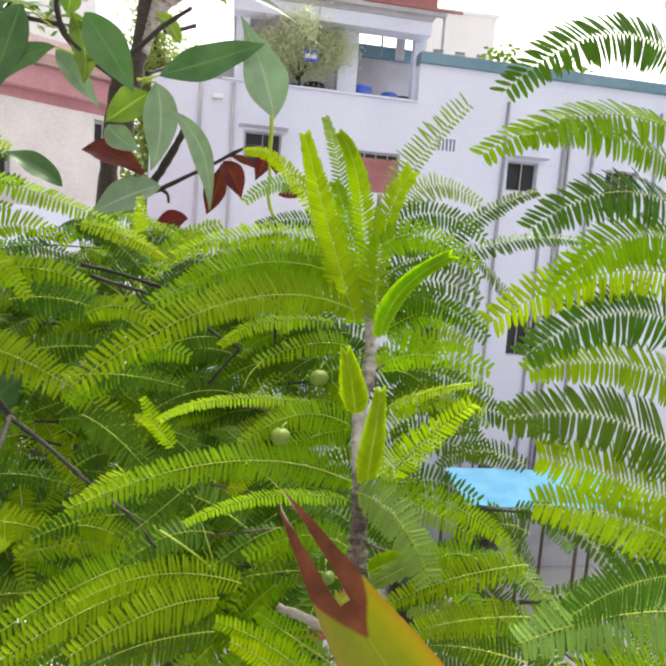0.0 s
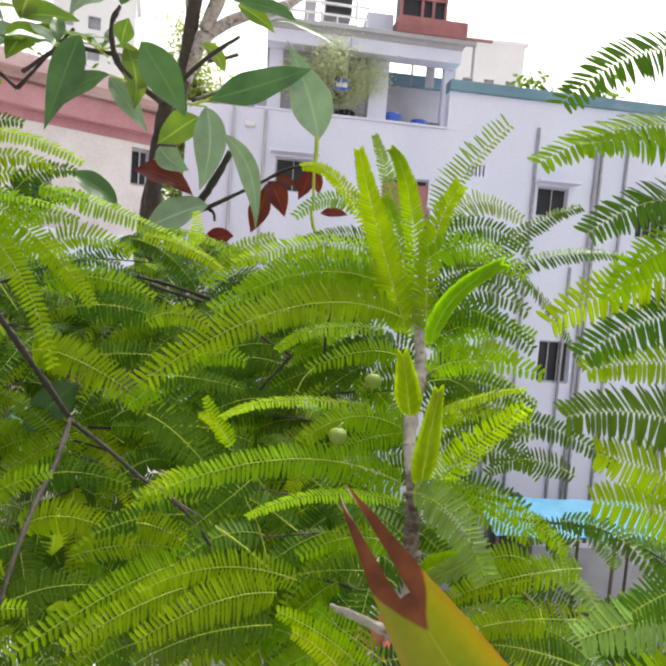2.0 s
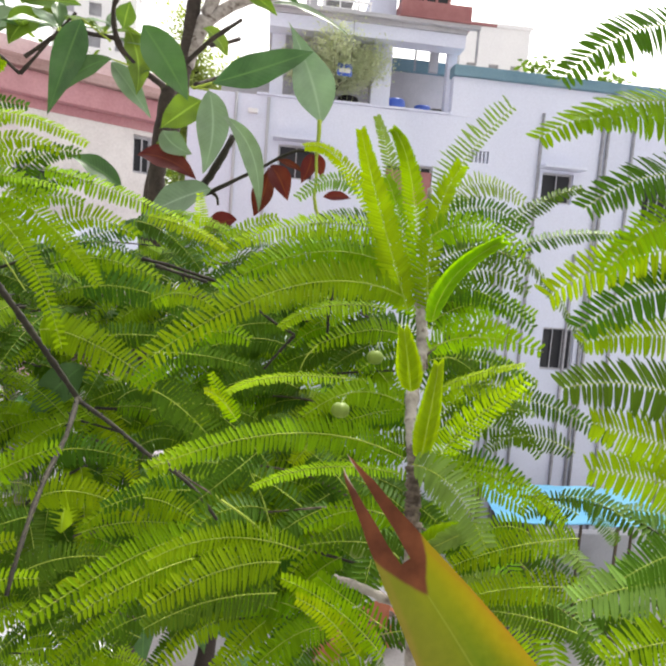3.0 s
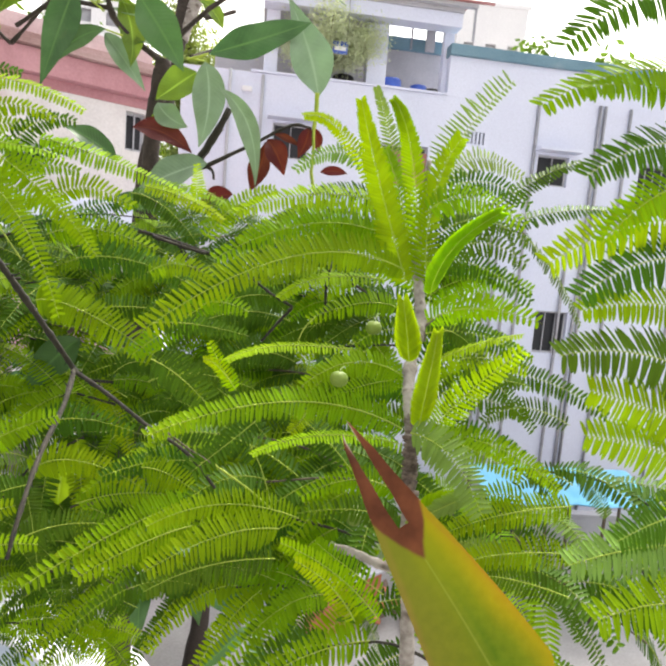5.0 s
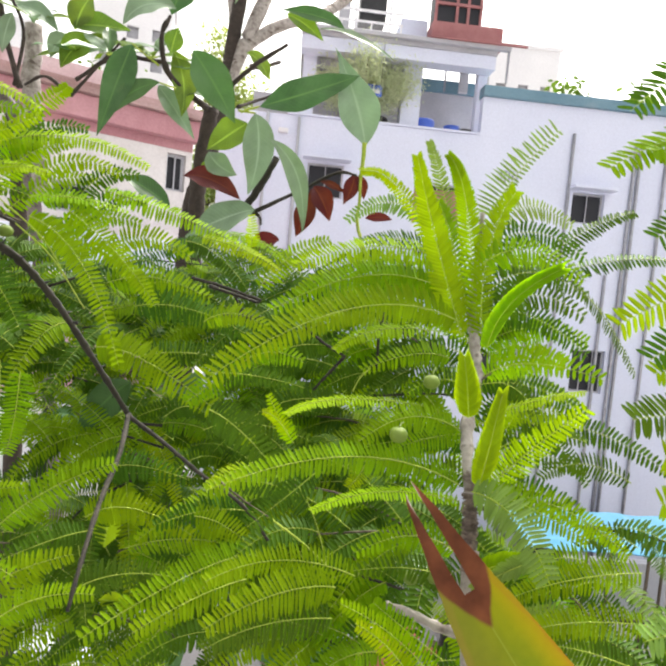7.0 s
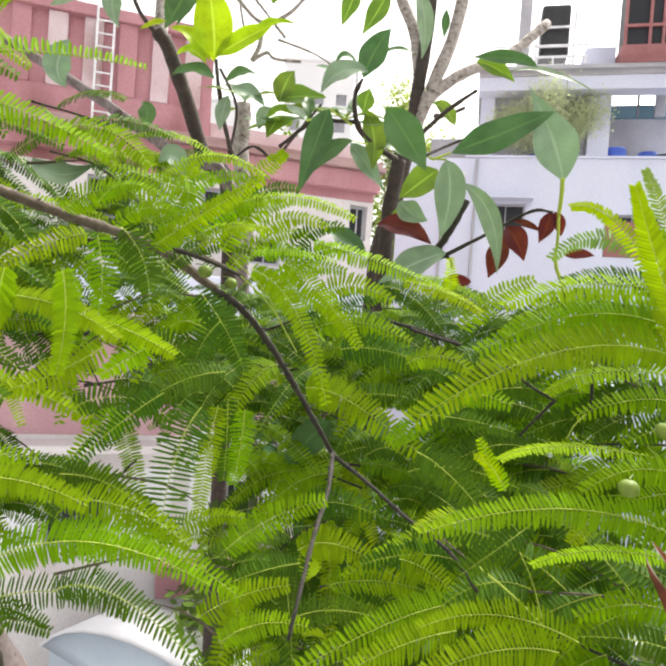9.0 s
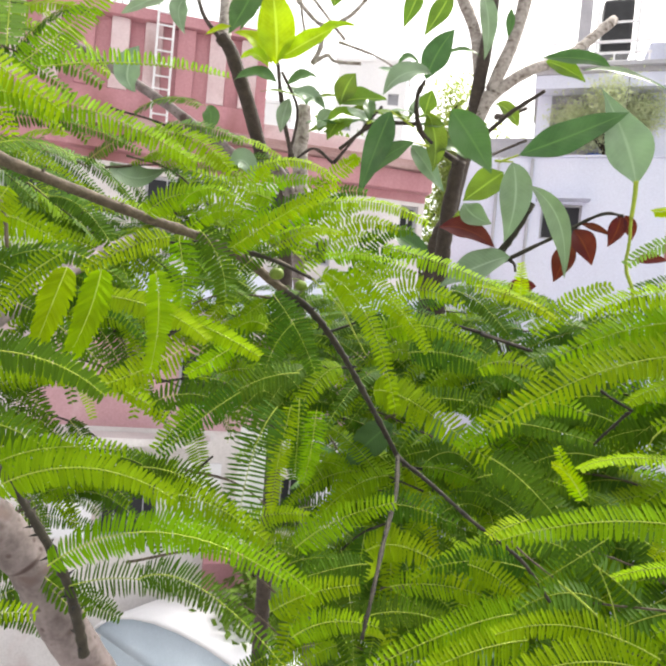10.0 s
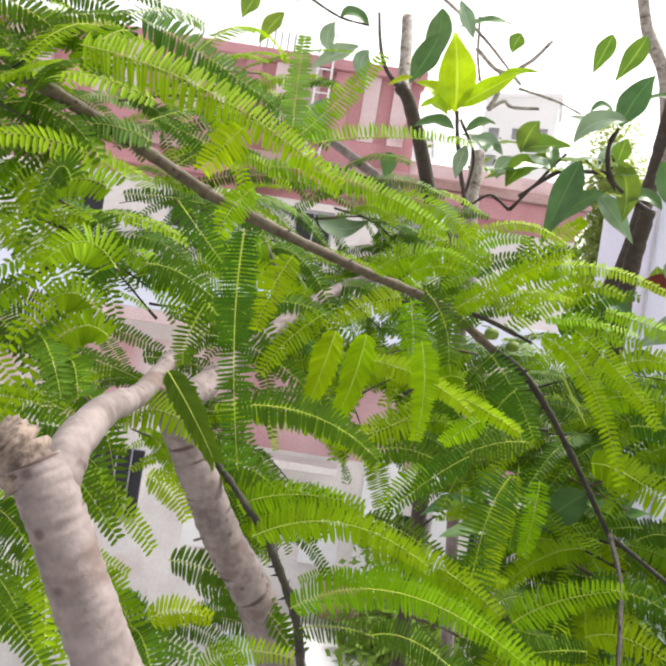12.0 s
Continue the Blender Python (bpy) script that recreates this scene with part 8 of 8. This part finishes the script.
# the withered tip reaches further down along the middle
dead = nt.nodes.new("ShaderNodeMath")
dead.operation = "MULTIPLY_ADD"
dead.inputs[1].default_value = -0.13
nt.links.new(ab.outputs[0], dead.inputs[0])
nt.links.new(sp.outputs[1], dead.inputs[2])
dn = nt.nodes.new("ShaderNodeMath")
dn.operation = "MULTIPLY_ADD"
dn.inputs[1].default_value = 0.05
nt.links.new(ny.outputs[0], dn.inputs[0])
nt.links.new(dead.outputs[0], dn.inputs[2])
brown = ramp(nt, noise_node(nt, 60.0, 5.0).outputs[0], [(0.3, (0.075, 0.022, 0.010)), (0.7, (0.165, 0.052, 0.022))])
cy = mixed(nt, ramp(nt, dn.outputs[0], [(0.640, (0, 0, 0)), (0.655, (1, 1, 1))]), cy, brown)
cy = mixed(nt, ramp(nt, dn.outputs[0], [(0.925, (0, 0, 0)), (0.960, (1, 1, 1))]), cy, (0.36, 0.30, 0.25))
nt.links.new(cy, p.inputs["Base Color"])
p.inputs["Roughness"].default_value = 0.5
p.inputs["Specular IOR Level"].default_value = 0.15
bump(nt, p, ny.outputs[0], 0.2, 0.002)
tl = nt.nodes.new("ShaderNodeBsdfTranslucent")
nt.links.new(cy, tl.inputs["Color"])
mx = nt.nodes.new("ShaderNodeMixShader")
mx.inputs[0].default_value = 0.3
nt.links.new(p.outputs[0], mx.inputs[1])
nt.links.new(tl.outputs[0], mx.inputs[2])
nt.links.new(mx.outputs[0], out.inputs["Surface"])


CURVE = -0.5


def split_leaf(base, tip, width, face):
    """A broad blade whose withered end is torn into two pointed strips."""
    b, t = vec(base), vec(tip)
    face = vec(face).normalized()
    axis = (t - b).normalized()
    side = axis.cross(face).normalized()
    nor = side.cross(axis)
    ln = (t - b).length
    verts, faces, at = [], [], []
    nu, nv = 56, 12
    for i in range(nu + 1):
        f = i / nu
        w = width * 0.5 * min(1.0, 0.12 + 3.2 * f) * (1 - f) ** 0.74 + width * 0.006
        torn = max(0.0, (f - 0.70) / 0.30)
        for j in range(nv + 1):
            e = 2 * j / nv - 1
            half = 1 if e > 0 else -1
            x = e * w
            if torn > 0 and j != nv // 2:
                # each strip narrows about its own middle and curls
                v = (abs(e) - 1 / 6) * 1.2
                width_at = (0.833 - 0.22 * torn ** 0.6) * (1 + 0.10 * noise.noise(Vector((half * 3, f * 14, 1))))
                x = half * w * (0.583 + 0.02 * torn + (v - 0.5) * width_at)
                x += torn ** 1.5 * width * (0.085 if half > 0 else 0.015) + torn * width * 0.035 * noise.noise(Vector((half * 2, f * 11, 4)))
            z = 0.10 * abs(e) * w - 0.35 * torn * w * (abs(e) - 0.5) ** 2 + 0.012 * width * math.sin(f * 11 + 2 * e) + half * 0.05 * width * torn ** 2
            stretch = 1.0 + (-0.012 if e < 0 else 0.015) * torn
            verts.append(b + axis * (ln * f * stretch) + side * x + nor * z - nor * (0.05 * ln * (f - 0.5) ** 2) + side * (0.16 * ln * (f - 0.45) ** 2 * CURVE))
            at.append((e, f, 0.5))
    for i in range(nu):
        for j in range(nv):
            if (i + 1) / nu > 0.715 and j in (nv // 2 - 1, nv // 2):
                continue
            a = i * (nv + 1) + j
            faces.append((a, a + 1, a + nv + 2, a + nv + 1))
    return mesh_object("leaf", verts, faces, YL, sapling, "yellow-green leaf with torn brown tip", leaf_at=at)


split_leaf((0.130, 0.306, 7.163), (-0.021, 0.352, 7.361), 0.094, (-0.10, -0.95, 0.30))


# ---- other trees ----
def leafy_tree(name, at, height, spread, clumps, size, mat, label, seed, category="tree", loose=0.17):
    """A trunk, limbs and a loose crown of small leaves."""
    r = random.Random(seed)
    ob = anchor(name, at, label, category)
    base = vec(at)
    top = base + Vector((0, 0, height * 0.55))
    tube("trunk", [base, base.lerp(top, 0.5) + Vector((0.03 * height, 0, 0)), top], height * 0.035, height * 0.018, BARK_MANGO, ob, "", 8, 5, 0.1, rng=r)
    verts, faces, at_ = [], [], []
    for k in range(9):
        a = r.uniform(0, 6.283)
        e = top + Vector((math.cos(a) * spread * r.uniform(0.3, 0.9), math.sin(a) * spread * r.uniform(0.3, 0.9), height * r.uniform(0.05, 0.42)))
        tube("limb", [top - Vector((0, 0, height * 0.12)), top.lerp(e, 0.5) + Vector((0, 0, 0.03 * height)), e], height * 0.012, height * 0.004, BARK_MANGO, ob, "", 6, 4, 0.1, rng=r)
        for j in range(clumps):
            c = top.lerp(e, r.uniform(0.35, 1.1)) + Vector((r.gauss(0, 1), r.gauss(0, 1), r.gauss(0, 0.8))) * spread * loose
            d = Vector((r.uniform(-1, 1), r.uniform(-1, 1), r.uniform(-0.8, 0.5))).normalized()
            w = d.cross(Vector((r.uniform(-1, 1), r.uniform(-1, 1), 1))).normalized() * size * 0.22
            s = size * r.uniform(0.6, 1.3)
            o = len(verts)
            verts += [c, c + d * s * 0.5 + w, c + d * s, c + d * s * 0.5 - w]
            at_ += [(0.5, 0, 0.3), (1, 0.5, 0.5), (0.5, 1, 0.8), (1, 0.5, 0.5)]
            faces += [(o, o + 1, o + 2), (o, o + 2, o + 3)]
    mesh_object("crown", verts, faces, mat, ob, "loose crown of small leaves", leaf_at=at_)["kind"] = "stuff"
    return ob


# leaf colour lifted well past natural to hold haze and daylight
TREE_HAZED = leaf_surface("hazed_tree_leaf", (0.56, 0.60, 0.42), (0.66, 0.69, 0.52), 0.6, 0.4, glow=(1.0, 1.05, 0.7))
TREE_GREEN = leaf_surface("green_tree_leaf", (0.08, 0.15, 0.03), (0.14, 0.24, 0.04), 0.6, 0.35)
leafy_tree("terrace_tree", tuple(FM @ Vector((-1.35, 0.35, 11.402))), 2.1, 1.35, 2600, 0.085, TREE_HAZED, "yellow-green tree on the house terrace, haze in its leaf colour", 3, loose=0.2)
leafy_tree("far_tree", (-10.5, 24.0, 0), 15.0, 4.5, 600, 0.4, TREE_GREEN, "leafy green tree behind the houses", 4)
leafy_tree("far_tree", (11.2, 35.0, 0), 20.2, 3.2, 1000, 0.6, TREE_GREEN, "dark green tree behind the white house", 5)
# green paled by hand, distance haze is part of the leaf colour
TREE_HAZY_GREEN = leaf_surface("hazy_green_tree_leaf", (0.22, 0.30, 0.11), (0.30, 0.38, 0.14), 0.6, 0.4)
leafy_tree("far_tree", (-6.5, 22.5, 0), 17.6, 1.7, 3000, 0.2, TREE_HAZY_GREEN, "green tree between the two houses, paled for haze", 8, loose=0.26)
leafy_tree("yard_shrub", (-2.4, 9.5, 0), 5.2, 1.8, 200, 0.22, TREE_GREEN, "leafy green shrub in the yard", 6, "shrub")
leafy_tree("yard_shrub", (-4.4, 7.8, 0), 4.2, 1.5, 200, 0.22, TREE_GREEN, "leafy green shrub in front of the pink house", 7, "shrub")
